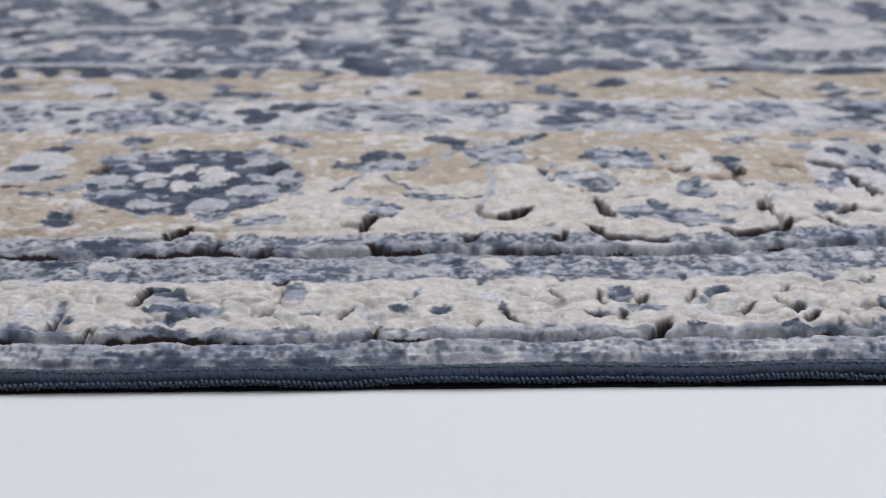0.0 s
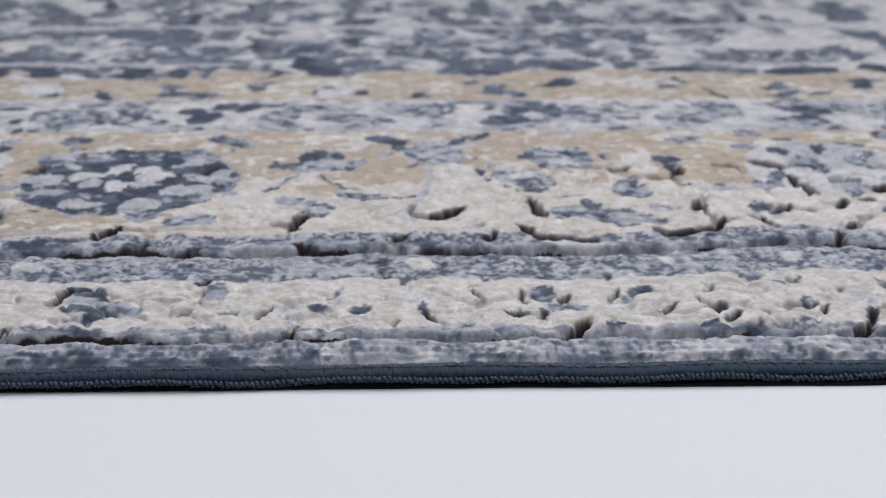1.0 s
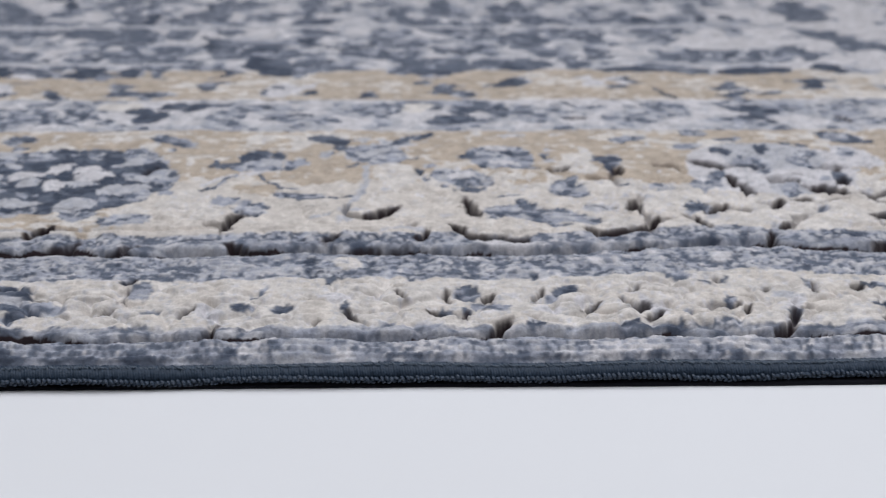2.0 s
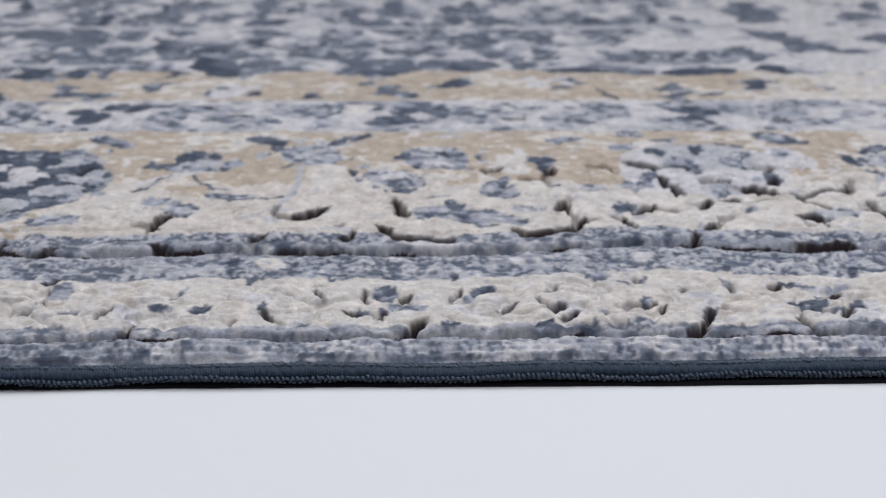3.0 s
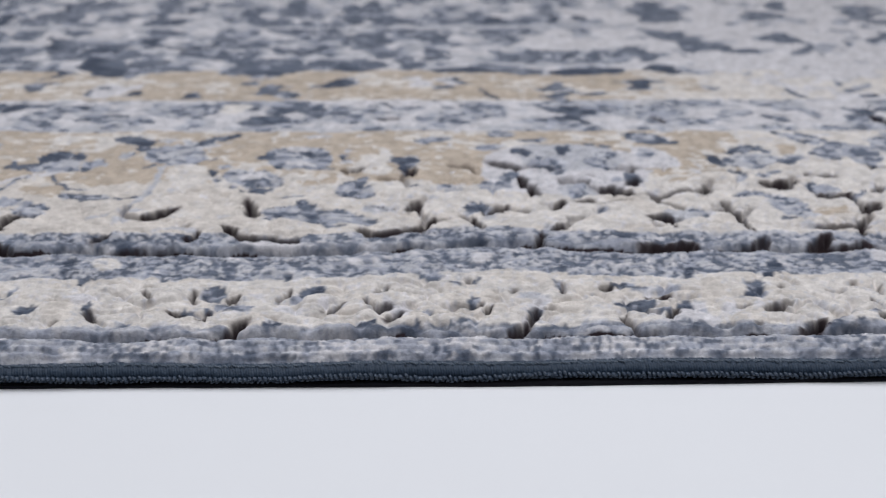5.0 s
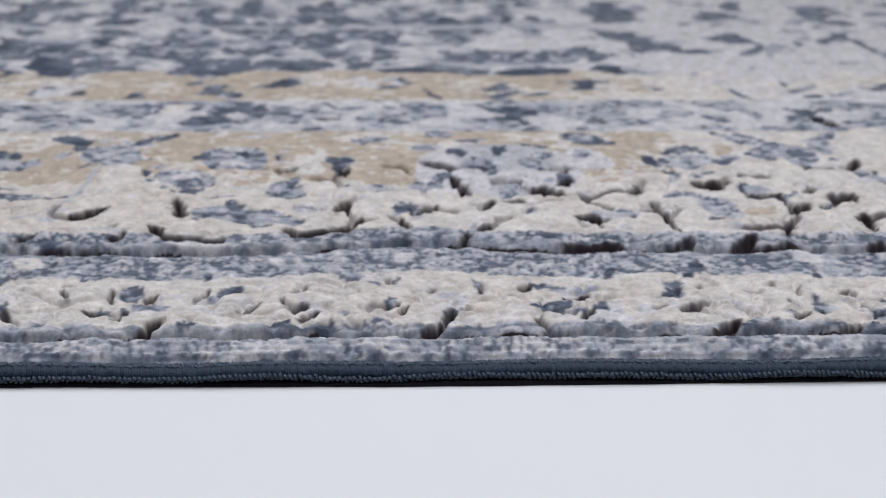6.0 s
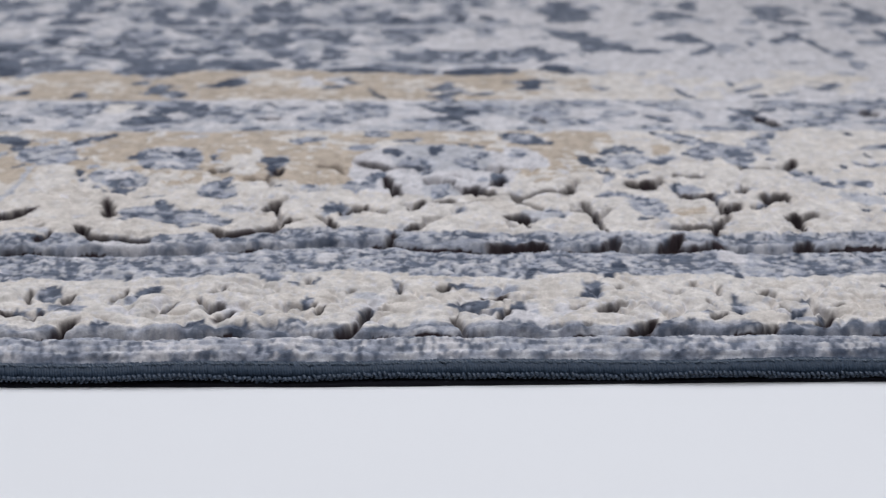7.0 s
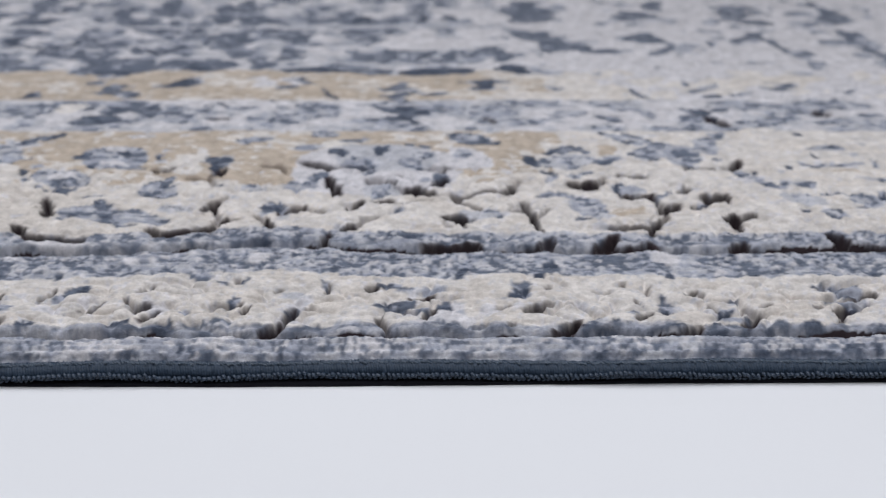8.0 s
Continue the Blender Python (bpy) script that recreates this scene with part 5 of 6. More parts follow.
crease(0.0011, 0.8, (0.2395, 0.0310), (0.2422, 0.0266), (0.2444, 0.0214))
cut(0.2425, 0.0210, 0.2491, 0.0209, 0.0019)
leaf(0.2581, 0.0239, 0.2613, 0.0230, 0.0035, L)
leaf(0.2634, 0.0221, 0.2665, 0.0208, 0.0034, M)
leaf(0.2692, 0.0363, 0.2735, 0.0349, 0.0023, L)
leaf(0.2905, 0.0511, 0.2996, 0.0539, 0.0096, M)
leaf(0.2915, 0.0492, 0.2952, 0.0482, 0.0033, D)
leaf(0.2966, 0.0583, 0.2999, 0.0573, 0.0029, M)
cut(0.2971, 0.0361, 0.3028, 0.0393, 0.0027, 0.8)
crease(0.0007, 0.5, (0.3028, 0.0397), (0.3069, 0.0416))
cut(0.2844, 0.0380, 0.2898, 0.0398, 0.0023, 0.5)
cut(0.3055, 0.0549, 0.3074, 0.0558, 0.0024, 0.4)
crease(0.0007, 0.3, (0.3082, 0.0383), (0.3119, 0.0429))
cut(0.3347, 0.0567, 0.3370, 0.0586, 0.0025, 0.4)
crease(0.0007, 0.4, (0.3240, 0.0523), (0.3308, 0.0533))
cut(0.3440, 0.0489, 0.3465, 0.0556, 0.0013, 0.5)
cut(0.3399, 0.0451, 0.3414, 0.0404, 0.0011, 0.5)
leaf(0.3481, 0.0427, 0.3514, 0.0450, 0.0075, M)
leaf(0.3476, 0.0381, 0.3504, 0.0367, 0.0041, D)
cut(0.3390, 0.0304, 0.3431, 0.0322, 0.0027, 0.7)
leaf(0.3346, 0.0332, 0.3391, 0.0340, 0.0018, L)
cut(0.3051, 0.0197, 0.3149, 0.0266, 0.0035)
crease(0.0006, 0.3, (0.2757, 0.0242), (0.2804, 0.0259))
cut(0.2890, 0.0250, 0.2913, 0.0272, 0.0016, 0.5)
leaf(0.3484, 0.0404, 0.3539, 0.0380, 0.0074, M)
cut(0.3478, 0.0344, 0.3516, 0.0335, 0.0027, 0.7)
cut(0.3603, 0.0488, 0.3629, 0.0497, 0.0029, 0.6)
cut(0.3625, 0.0478, 0.3667, 0.0487, 0.0019, 0.4)
crease(0.0007, 0.35, (0.3794, 0.0496), (0.3849, 0.0544))
leaf(0.3756, 0.0426, 0.3803, 0.0458, 0.0056, L)
cut(0.3674, 0.0403, 0.3706, 0.0375, 0.0028, 0.5)
leaf(0.3691, 0.0348, 0.3768, 0.0379, 0.0046, M)
leaf(0.3688, 0.0311, 0.3796, 0.0311, 0.0036, L)
leaf(0.3787, 0.0347, 0.3852, 0.0319, 0.0054, M)
cut(0.3799, 0.0275, 0.3852, 0.0319, 0.0040, 0.9)
crease(0.0009, 0.6, (0.3810, 0.0393), (0.3839, 0.0356))
cut(0.3871, 0.0397, 0.3911, 0.0411, 0.0023, 0.5)
crease(0.0007, 0.4, (0.3971, 0.0534), (0.4006, 0.0495), (0.4061, 0.0495))
leaf(0.4118, 0.0577, 0.4197, 0.0577, 0.0030, M)
cut(0.4135, 0.0533, 0.4167, 0.0552, 0.0029, 0.6)
leaf(0.4172, 0.0552, 0.4318, 0.0527, 0.0088, L)
leaf(0.4183, 0.0567, 0.4310, 0.0576, 0.0030, M)
leaf(0.4225, 0.0518, 0.4285, 0.0494, 0.0024, M)
crease(0.0007, 0.5, (0.4159, 0.0485), (0.4279, 0.0474))
leaf(0.4137, 0.0447, 0.4300, 0.0436, 0.0075, L)
leaf(0.4183, 0.0377, 0.4267, 0.0399, 0.0037, D)
cut(0.4165, 0.0354, 0.4215, 0.0372, 0.0032, 0.8)
crease(0.0007, 0.5, (0.4198, 0.0354), (0.4307, 0.0422))
cut(0.4146, 0.0282, 0.4173, 0.0327, 0.0036, 0.7)
cut(0.4285, 0.0494, 0.4342, 0.0503, 0.0024, 0.6)
cut(0.4079, 0.0396, 0.4135, 0.0409, 0.0023, 0.5)
cut(0.3552, 0.0224, 0.3615, 0.0250, 0.0022)
# The blue band
leaf(-0.1479, 0.0748, -0.1367, 0.0803, 0.0063, M)
leaf(-0.1482, 0.0843, -0.1305, 0.0840, 0.0064, D)
leaf(-0.1378, 0.0696, -0.1293, 0.0761, 0.0049, M)
leaf(-0.1268, 0.0798, -0.1141, 0.0785, 0.0075, W)
leaf(-0.0318, 0.0728, -0.0218, 0.0755, 0.0085, M)
leaf(-0.0478, 0.0682, -0.0279, 0.0689, 0.0048, M)
leaf(-0.0657, 0.0760, -0.0558, 0.0786, 0.0062, M)
leaf(-0.0591, 0.0684, -0.0555, 0.0694, 0.0048, D)
leaf(0.0009, 0.0682, 0.0072, 0.0698, 0.0036, M)
leaf(0.0046, 0.0799, 0.0098, 0.0815, 0.0038, M)
leaf(0.0305, 0.0785, 0.0421, 0.0783, 0.0112, C, "blossom")
leaf(0.0344, 0.0784, 0.0370, 0.0789, 0.0025, L)
leaf(0.0276, 0.0632, 0.0321, 0.0670, 0.0048, D)
leaf(0.0432, 0.0767, 0.0507, 0.0754, 0.0050, M)
leaf(0.0593, 0.0663, 0.0629, 0.0651, 0.0042, D)
leaf(0.0645, 0.0737, 0.0952, 0.0732, 0.0087, M)
leaf(0.0782, 0.0803, 0.0856, 0.0784, 0.0051, M)
leaf(0.0906, 0.0728, 0.1025, 0.0813, 0.0051, M)
leaf(0.1008, 0.0781, 0.1115, 0.0797, 0.0102, P)
leaf(0.0184, 0.0813, 0.0236, 0.0812, 0.0044, D)
leaf(0.1089, 0.0652, 0.1121, 0.0679, 0.0049, D)
leaf(0.1342, 0.0803, 0.1394, 0.0802, 0.0065, W)
leaf(0.1156, 0.0728, 0.1310, 0.0725, 0.0050, M)
leaf(0.1514, 0.0749, 0.1557, 0.0719, 0.0064, M)
leaf(0.1662, 0.0826, 0.1984, 0.0778, 0.0107, M)
leaf(0.1847, 0.0831, 0.1941, 0.0842, 0.0091, W, "blossom")
leaf(0.2193, 0.0709, 0.2239, 0.0749, 0.0050, D)
leaf(0.2302, 0.0854, 0.2323, 0.0823, 0.0039, M)
leaf(0.2177, 0.0802, 0.2381, 0.0769, 0.0090, M)
leaf(0.2238, 0.0694, 0.2269, 0.0722, 0.0038, M)
leaf(0.2699, 0.0696, 0.2763, 0.0741, 0.0064, D)
leaf(0.2696, 0.0636, 0.2729, 0.0663, 0.0050, D)
leaf(0.2759, 0.0711, 0.3080, 0.0736, 0.0104, M)
leaf(0.3061, 0.0737, 0.3094, 0.0679, 0.0104, M)
leaf(0.3016, 0.0630, 0.3064, 0.0674, 0.0051, D)
leaf(0.3052, 0.0723, 0.3133, 0.0751, 0.0088, D)
leaf(0.3263, 0.0792, 0.3444, 0.0774, 0.0128, M)
leaf(0.3168, 0.0751, 0.3294, 0.0722, 0.0063, M)
leaf(0.3518, 0.0828, 0.3634, 0.0810, 0.0117, W, "blossom")
leaf(0.3553, 0.0659, 0.3587, 0.0676, 0.0050, D)
leaf(0.3859, 0.0719, 0.3996, 0.0747, 0.0103, M)
leaf(0.3874, 0.0668, 0.3940, 0.0674, 0.0038, D)
leaf(0.4008, 0.0745, 0.4089, 0.0756, 0.0078, M)
leaf(0.4307, 0.0746, 0.4455, 0.0716, 0.0118, M)
leaf(0.4381, 0.0665, 0.4438, 0.0682, 0.0051, D)
leaf(0.4135, 0.0703, 0.4239, 0.0703, 0.0039, M)
leaf(0.3756, 0.0773, 0.3860, 0.0773, 0.0052, M)
# The cream band
leaf(0.1850, 0.0638, 0.1881, 0.0654, 0.0032, M)
leaf(0.1626, 0.0669, 0.1727, 0.0661, 0.0032, L)
cut(0.3796, 0.0272, 0.3842, 0.0313, 0.0046)
cut(0.4292, 0.0493, 0.4347, 0.0504, 0.0038, 0.6)
# The step in front of the cream band
leaf(-0.1501, 0.0282, -0.1222, 0.0252, 0.0062, M)
leaf(-0.1463, 0.0246, -0.1350, 0.0248, 0.0051, D)
leaf(-0.1110, 0.0273, -0.0880, 0.0258, 0.0071, M)
leaf(-0.1076, 0.0246, -0.1021, 0.0259, 0.0046, D)
leaf(-0.0919, 0.0260, -0.0804, 0.0257, 0.0051, D)
leaf(-0.0722, 0.0265, -0.0663, 0.0254, 0.0061, M)
leaf(-0.0635, 0.0253, -0.0452, 0.0259, 0.0040, M)
leaf(-0.0468, 0.0245, -0.0331, 0.0256, 0.0045, M)
leaf(-0.0379, 0.0230, -0.0362, 0.0258, 0.0040, D)
leaf(-0.0030, 0.0240, 0.0005, 0.0249, 0.0060, D)
leaf(0.0481, 0.0272, 0.0552, 0.0280, 0.0072, M)
leaf(0.0612, 0.0271, 0.0772, 0.0239, 0.0051, L)
leaf(0.1028, 0.0268, 0.1116, 0.0291, 0.0074, D)
leaf(0.1371, 0.0238, 0.1468, 0.0285, 0.0075, D)
leaf(0.1424, 0.0237, 0.1642, 0.0247, 0.0076, M)
leaf(0.1569, 0.0258, 0.1640, 0.0257, 0.0054, D)
leaf(0.1644, 0.0246, 0.1782, 0.0243, 0.0077, M)
leaf(0.1709, 0.0264, 0.1854, 0.0286, 0.0052, M)
leaf(0.2065, 0.0234, 0.2189, 0.0261, 0.0053, M)
leaf(0.2218, 0.0256, 0.2361, 0.0254, 0.0053, L)
leaf(0.2585, 0.0273, 0.2746, 0.0246, 0.0054, M)
leaf(0.2633, 0.0229, 0.2658, 0.0234, 0.0027, D)
leaf(0.2686, 0.0226, 0.2737, 0.0235, 0.0037, D)
leaf(0.2868, 0.0234, 0.2909, 0.0248, 0.0038, M)
leaf(0.3158, 0.0235, 0.3269, 0.0269, 0.0084, D)
leaf(0.3267, 0.0235, 0.3318, 0.0259, 0.0063, D)
leaf(0.3305, 0.0239, 0.3424, 0.0238, 0.0042, L)
leaf(0.3410, 0.0231, 0.3555, 0.0240, 0.0031, D)
leaf(0.3636, 0.0233, 0.3748, 0.0257, 0.0074, D)
leaf(0.3716, 0.0257, 0.3806, 0.0232, 0.0064, M)
leaf(0.3841, 0.0245, 0.3965, 0.0264, 0.0064, M)
leaf(0.3994, 0.0254, 0.4087, 0.0244, 0.0065, D)
leaf(0.4115, 0.0252, 0.4142, 0.0262, 0.0054, D)
leaf(0.4165, 0.0257, 0.4228, 0.0227, 0.0055, M)
leaf(0.4279, 0.0229, 0.4315, 0.0244, 0.0044, D)
# Dark patches on the outer band's face
leaf(-0.1332, 0.0090, -0.1296, 0.0124, 0.0038, D)
leaf(-0.1113, 0.0087, -0.0936, 0.0083, 0.0076, D)
leaf(-0.0956, 0.0083, -0.0757, 0.0079, 0.0085, D)
leaf(-0.1230, 0.0068, -0.1184, 0.0111, 0.0048, D)
leaf(-0.0657, 0.0076, -0.0502, 0.0082, 0.0075, D)
leaf(-0.0460, 0.0072, -0.0260, 0.0076, 0.0065, D)
leaf(-0.0194, 0.0064, -0.0127, 0.0107, 0.0047, M)
leaf(-0.0106, 0.0062, -0.0005, 0.0096, 0.0075, D)
leaf(0.0498, 0.0049, 0.0547, 0.0083, 0.0057, D)
leaf(0.0587, 0.0047, 0.0660, 0.0081, 0.0057, D)
leaf(0.0677, 0.0046, 0.0760, 0.0066, 0.0066, D)
leaf(0.0847, 0.0042, 0.0964, 0.0061, 0.0057, M)
leaf(0.0954, 0.0058, 0.1032, 0.0101, 0.0048, D)
leaf(0.1060, 0.0035, 0.1153, 0.0087, 0.0058, D)
leaf(0.1329, 0.0050, 0.1418, 0.0080, 0.0049, D)
leaf(0.1446, 0.0060, 0.1524, 0.0090, 0.0070, D)
leaf(0.1548, 0.0044, 0.1736, 0.0099, 0.0070, D)
leaf(0.1734, 0.0072, 0.1827, 0.0079, 0.0068, D)
leaf(0.1939, 0.0058, 0.2014, 0.0102, 0.0058, M)
leaf(0.2030, 0.0067, 0.2135, 0.0074, 0.0068, D)
leaf(0.2280, 0.0062, 0.2328, 0.0070, 0.0034, M)
leaf(0.2688, 0.0043, 0.2757, 0.0120, 0.0050, D)
leaf(0.2749, 0.0041, 0.2802, 0.0062, 0.0035, D)
leaf(0.2414, 0.0059, 0.2443, 0.0081, 0.0030, M)
leaf(0.2847, 0.0051, 0.2873, 0.0073, 0.0030, M)
leaf(0.3027, 0.0057, 0.3099, 0.0089, 0.0048, M)
leaf(0.3182, 0.0087, 0.3296, 0.0073, 0.0068, D)
leaf(0.3293, 0.0042, 0.3348, 0.0101, 0.0058, D)
leaf(0.3570, 0.0062, 0.3713, 0.0084, 0.0079, D)
leaf(0.3763, 0.0082, 0.3855, 0.0082, 0.0050, D)
leaf(0.3847, 0.0059, 0.4007, 0.0095, 0.0070, D)
leaf(0.3993, 0.0051, 0.4083, 0.0082, 0.0070, D)
leaf(0.4086, 0.0066, 0.4258, 0.0093, 0.0091, D)
# Guard leaves, the field's pale patches and outlines of the middle stretch


def tufts(u, v, size_u, size_v, seed):
    """Clumps of pile: 0 in the creases between them, 1 on their crowns, and a number from 0 to 1 for each clump."""
    rng = np.random.RandomState(seed)
    pu, pv, own = rng.rand(128, 128), rng.rand(128, 128), rng.rand(128, 128)
    a, b = u / size_u + 500.0, v / size_v + 500.0
    i, j = np.floor(a).astype(int), np.floor(b).astype(int)
    first = np.full(a.shape, 9.0)
    second = np.full(a.shape, 9.0)
    which = np.zeros(a.shape)
    for di in (-1, 0, 1):
        for dj in (-1, 0, 1):
            k, m = (i + di) % 128, (j + dj) % 128
            d = np.hypot(a - i - di - pu[k, m], b - j - dj - pv[k, m])
            which = np.where(d < first, own[k, m], which)
            second = np.minimum(second, np.maximum(first, d))
            first = np.minimum(first, d)
    return np.sqrt(np.clip((second - first) / 0.38, 0, 1)), which


def lumps(u, v, size_u, size_v, seed):
    return tufts(u, v, size_u, size_v, seed)[0]


# Wear: knots that have lost or swapped their colour, in streaks along the rows; shade in tuft creases is dyed in too.
rng = np.random.RandomState(5)
streak = value_noise(GU, GV, 0.007, 0.0016, 21)
patch = value_noise(GU, GV, 0.028, 0.014, 22)
speck = rng.rand(*GU.shape)
plain = chart.copy()
chart[(plain == B) & (streak * 0.5 + patch * 0.5 > 0.66)] = C
chart[(plain == B) & (streak < 0.13)] = Y
chart[(plain == C) & (streak * 0.4 + value_noise(GU, GV, 0.02, 0.008, 23) * 0.6 > 0.58)] = Y
chart[(plain == C) & (speck < 0.10)] = W
chart[(plain == W) & (speck < 0.14)] = P
chart[(plain == L) & (streak > 0.68)] = M
chart[(plain == L) & (streak < 0.26)] = P
chart[(plain == M) & (streak > 0.74)] = L
chart[(plain == M) & (speck < 0.05)] = D
chart[(plain == D) & (streak > 0.72)] = M
chart[(plain == P) & (speck < 0.10)] = L
mixed = rng.rand(*GU.shape)
outer = owner == 0
crown, tuft = tufts(GU + RAG_U * 0.5, GV + RAG_V * 0.3, 0.0030, 0.0022, 24)
tuft = 0.55 * tuft + 0.45 * value_noise(GU, GV, 0.0024, 0.0013, 27)
ground = outer & ((plain == P) | (plain == L) | (plain == W))
chart[ground & (tuft > 0.54)] = L
chart[ground & (tuft > 0.76)] = M
chart[ground & (tuft < 0.22)] = W
# shade between the tufts, put into the dye
chart[ground & (crown < 0.50) & (patch > 0.42)] = M
chart[outer & (plain == D) & (speck > 0.60)] = M
chart[outer & (plain == M) & (tuft < 0.32)] = P
chart[outer & (plain == D) & (tuft < 0.24)] = L
front = (owner == 1) & (BV < 0.032) & ((plain == M) | (plain == D)) & (crown > 0.4)
chart[front & (tuft < 0.45)] = P
chart[front & (tuft < 0.16)] = W
blue = owner == 2
crown, tuft = tufts(GU + RAG_U * 0.5, GV + RAG_V * 0.4, 0.0040, 0.0026, 25)
tuft = 0.5 * tuft + 0.5 * value_noise(GU, GV, 0.0026, 0.0013, 28)
ground = (blue | strip) & (((plain == P) | (plain == L)) | ((plain == M) & (crown > 0.6) & (tuft < 0.45)))
chart[ground] = P
chart[ground & (tuft > 0.40)] = L
chart[ground & (tuft > 0.52) & (streak > 0.66)] = P
chart[ground & (tuft > 0.66)] = M
chart[ground & (tuft < 0.22)] = W
# creases between clumps dyed darker, as the shade in them
chart[ground & (crown < 0.52) & (patch > 0.42)] = M
chart[ground & (crown < 0.40) & (patch > 0.62)] = D
chart[(owner == 1) & (plain == C) & (mixed < 0.04)] = P
# inside the larger dark motifs single tufts have lost or kept their dye
crown, tuft = tufts(GU + RAG_U * 0.5, GV + RAG_V * 0.4, 0.0046, 0.0036, 26)
dark = (BV > 0.032) & (BV < 0.30) & (owner != 0) & (owner != 2) & ((plain == M) | (plain == D)) & (crown > 0.45)
chart[dark & (plain == M) & (tuft < 0.13)] = L
chart[dark & (plain == M) & (tuft > 0.72)] = D
chart[dark & (plain == D) & (tuft < 0.16)] = M
chart[(GV > 0.1) & (GV < 0.3) & (plain == L) & (crown > 0.45) & (tuft < 0.20)] = P
chart[(GV > 0.1) & (GV < 0.3) & (plain == L) & (crown > 0.45) & (tuft > 0.86)] = M


def sample_chart(u, v):
    """The chart's cell at each place; beyond the drawn stretch the pattern is mirrored."""
    span = U1 - U0 - 2 * KU
    a = np.mod(u - U0, 2 * span)
    a = np.where(a > span, 2 * span - a, a)
    b = np.where(v > V1 - KV, 2 * (V1 - KV) - v, v)
    b = np.where(b < 0.34, 0.34 + np.abs(np.mod(0.34 - b, 0.4) - 0.2), b) if np.max(v) > V1 else b
    i = np.clip((a / KU).astype(int), 0, len(cu) - 1)
    j = np.clip((b / KV).astype(int), 0, len(cv) - 1)
    return i, j


# Cream yarn stands higher than blue yarn.
LIFT = np.array([-0.0009, -0.0008, -0.0004, -0.0001, 0.0002, 0.0004, 0.0003, 0.0004])
lift = LIFT[chart]
for turn in range(3):
    lift = (lift + np.roll(lift, 1, 0) + np.roll(lift, -1, 0) + np.roll(lift, 1, 1) + np.roll(lift, -1, 1)) / 5


def carve_map(us, vs):
    """How far the pile is cut away at each place of a grid, how far it rounds off towards a cut, and how much brown
    root colour and painted shade it takes there, each 0 to 1.
    """
    away = np.zeros((len(us), len(vs)))
    slope = np.zeros((len(us), len(vs)))
    root_shade = np.zeros((len(us), len(vs)))
    uu, vv = np.meshgrid(us, vs, indexing="ij")
    for u1, v1, u2, v2, w, deep in CUTS:
        at = near(u1, v1, u2, v2, w + 0.006, us, vs)
        gu, gv = uu[at], vv[at]
        if gu.size == 0:
            continue
        wob_u = (value_noise(gu, gv, 0.003, 0.003, 31) - 0.5) * 0.0026 + (value_noise(gu, gv, 0.0010, 0.0012, 34) - 0.5) * 0.0012
        wob_v = (value_noise(gu, gv, 0.003, 0.002, 32) - 0.5) * 0.0020 + (value_noise(gu, gv, 0.0009, 0.0020, 35) - 0.5) * 0.0011
        if deep < 0.75:
            w, deep = 0.66 * w, deep + 0.18
        longer = 0.0007 / (math.hypot(u2 - u1, v2 - v1) + 1e-6) if deep > 0.75 else 0.0
        inside = reach(gu + wob_u, gv + wob_v, u1 - longer * (u2 - u1), v1 - longer * (v2 - v1), u2 + longer * (u2 - u1), v2 + longer * (v2 - v1), 1.22 * w)
        away[at] = np.maximum(away[at], deep * step(inside, -0.12, 0.08))
        # the brown runs past the rim, so painted shade covers the upper wall too
        root_shade[at] = np.maximum(root_shade[at], min(1.0, max(0.0, 1.6 * deep - 0.42)) * step(inside, -0.22 - min(0.50, 0.0020 / w), -0.14))
        long = 0.0035 / (math.hypot(u2 - u1, v2 - v1) + 1e-6)
        round_off = reach(gu + wob_u, gv + wob_v, u1 - long * (u2 - u1), v1 - long * (v2 - v1), u2 + long * (u2 - u1), v2 + long * (v2 - v1), w + 0.0075)
        slope[at] = np.maximum(slope[at], deep * step(round_off, 0.0, 1.0))
    for points, w, deep in CREASES:
        at = around(points, w + 0.004, us, vs)
        gu, gv = uu[at], vv[at]
        if gu.size == 0:
            continue
        wob = (value_noise(gu, gv, 0.003, 0.003, 33) - 0.5) * 0.0010
        off = line_off(gu + wob, gv + wob, points)
        away[at] = np.maximum(away[at], deep * (1 - step(off, 0.25 * w, 0.5 * w + 0.0005)))
        # shallow creases take some brown as well, as painted shade
        root_shade[at] = np.maximum(root_shade[at], min(1.0, max(0.0, 1.6 * deep - 0.50)) * (1 - step(off, 0.5 * w + 0.0002, 0.5 * w + 0.0010)))
        slope[at] = np.maximum(slope[at], deep * (1 - step(off, 0.3 * w, 0.5 * w + 0.0030)))
    return away, slope, root_shade


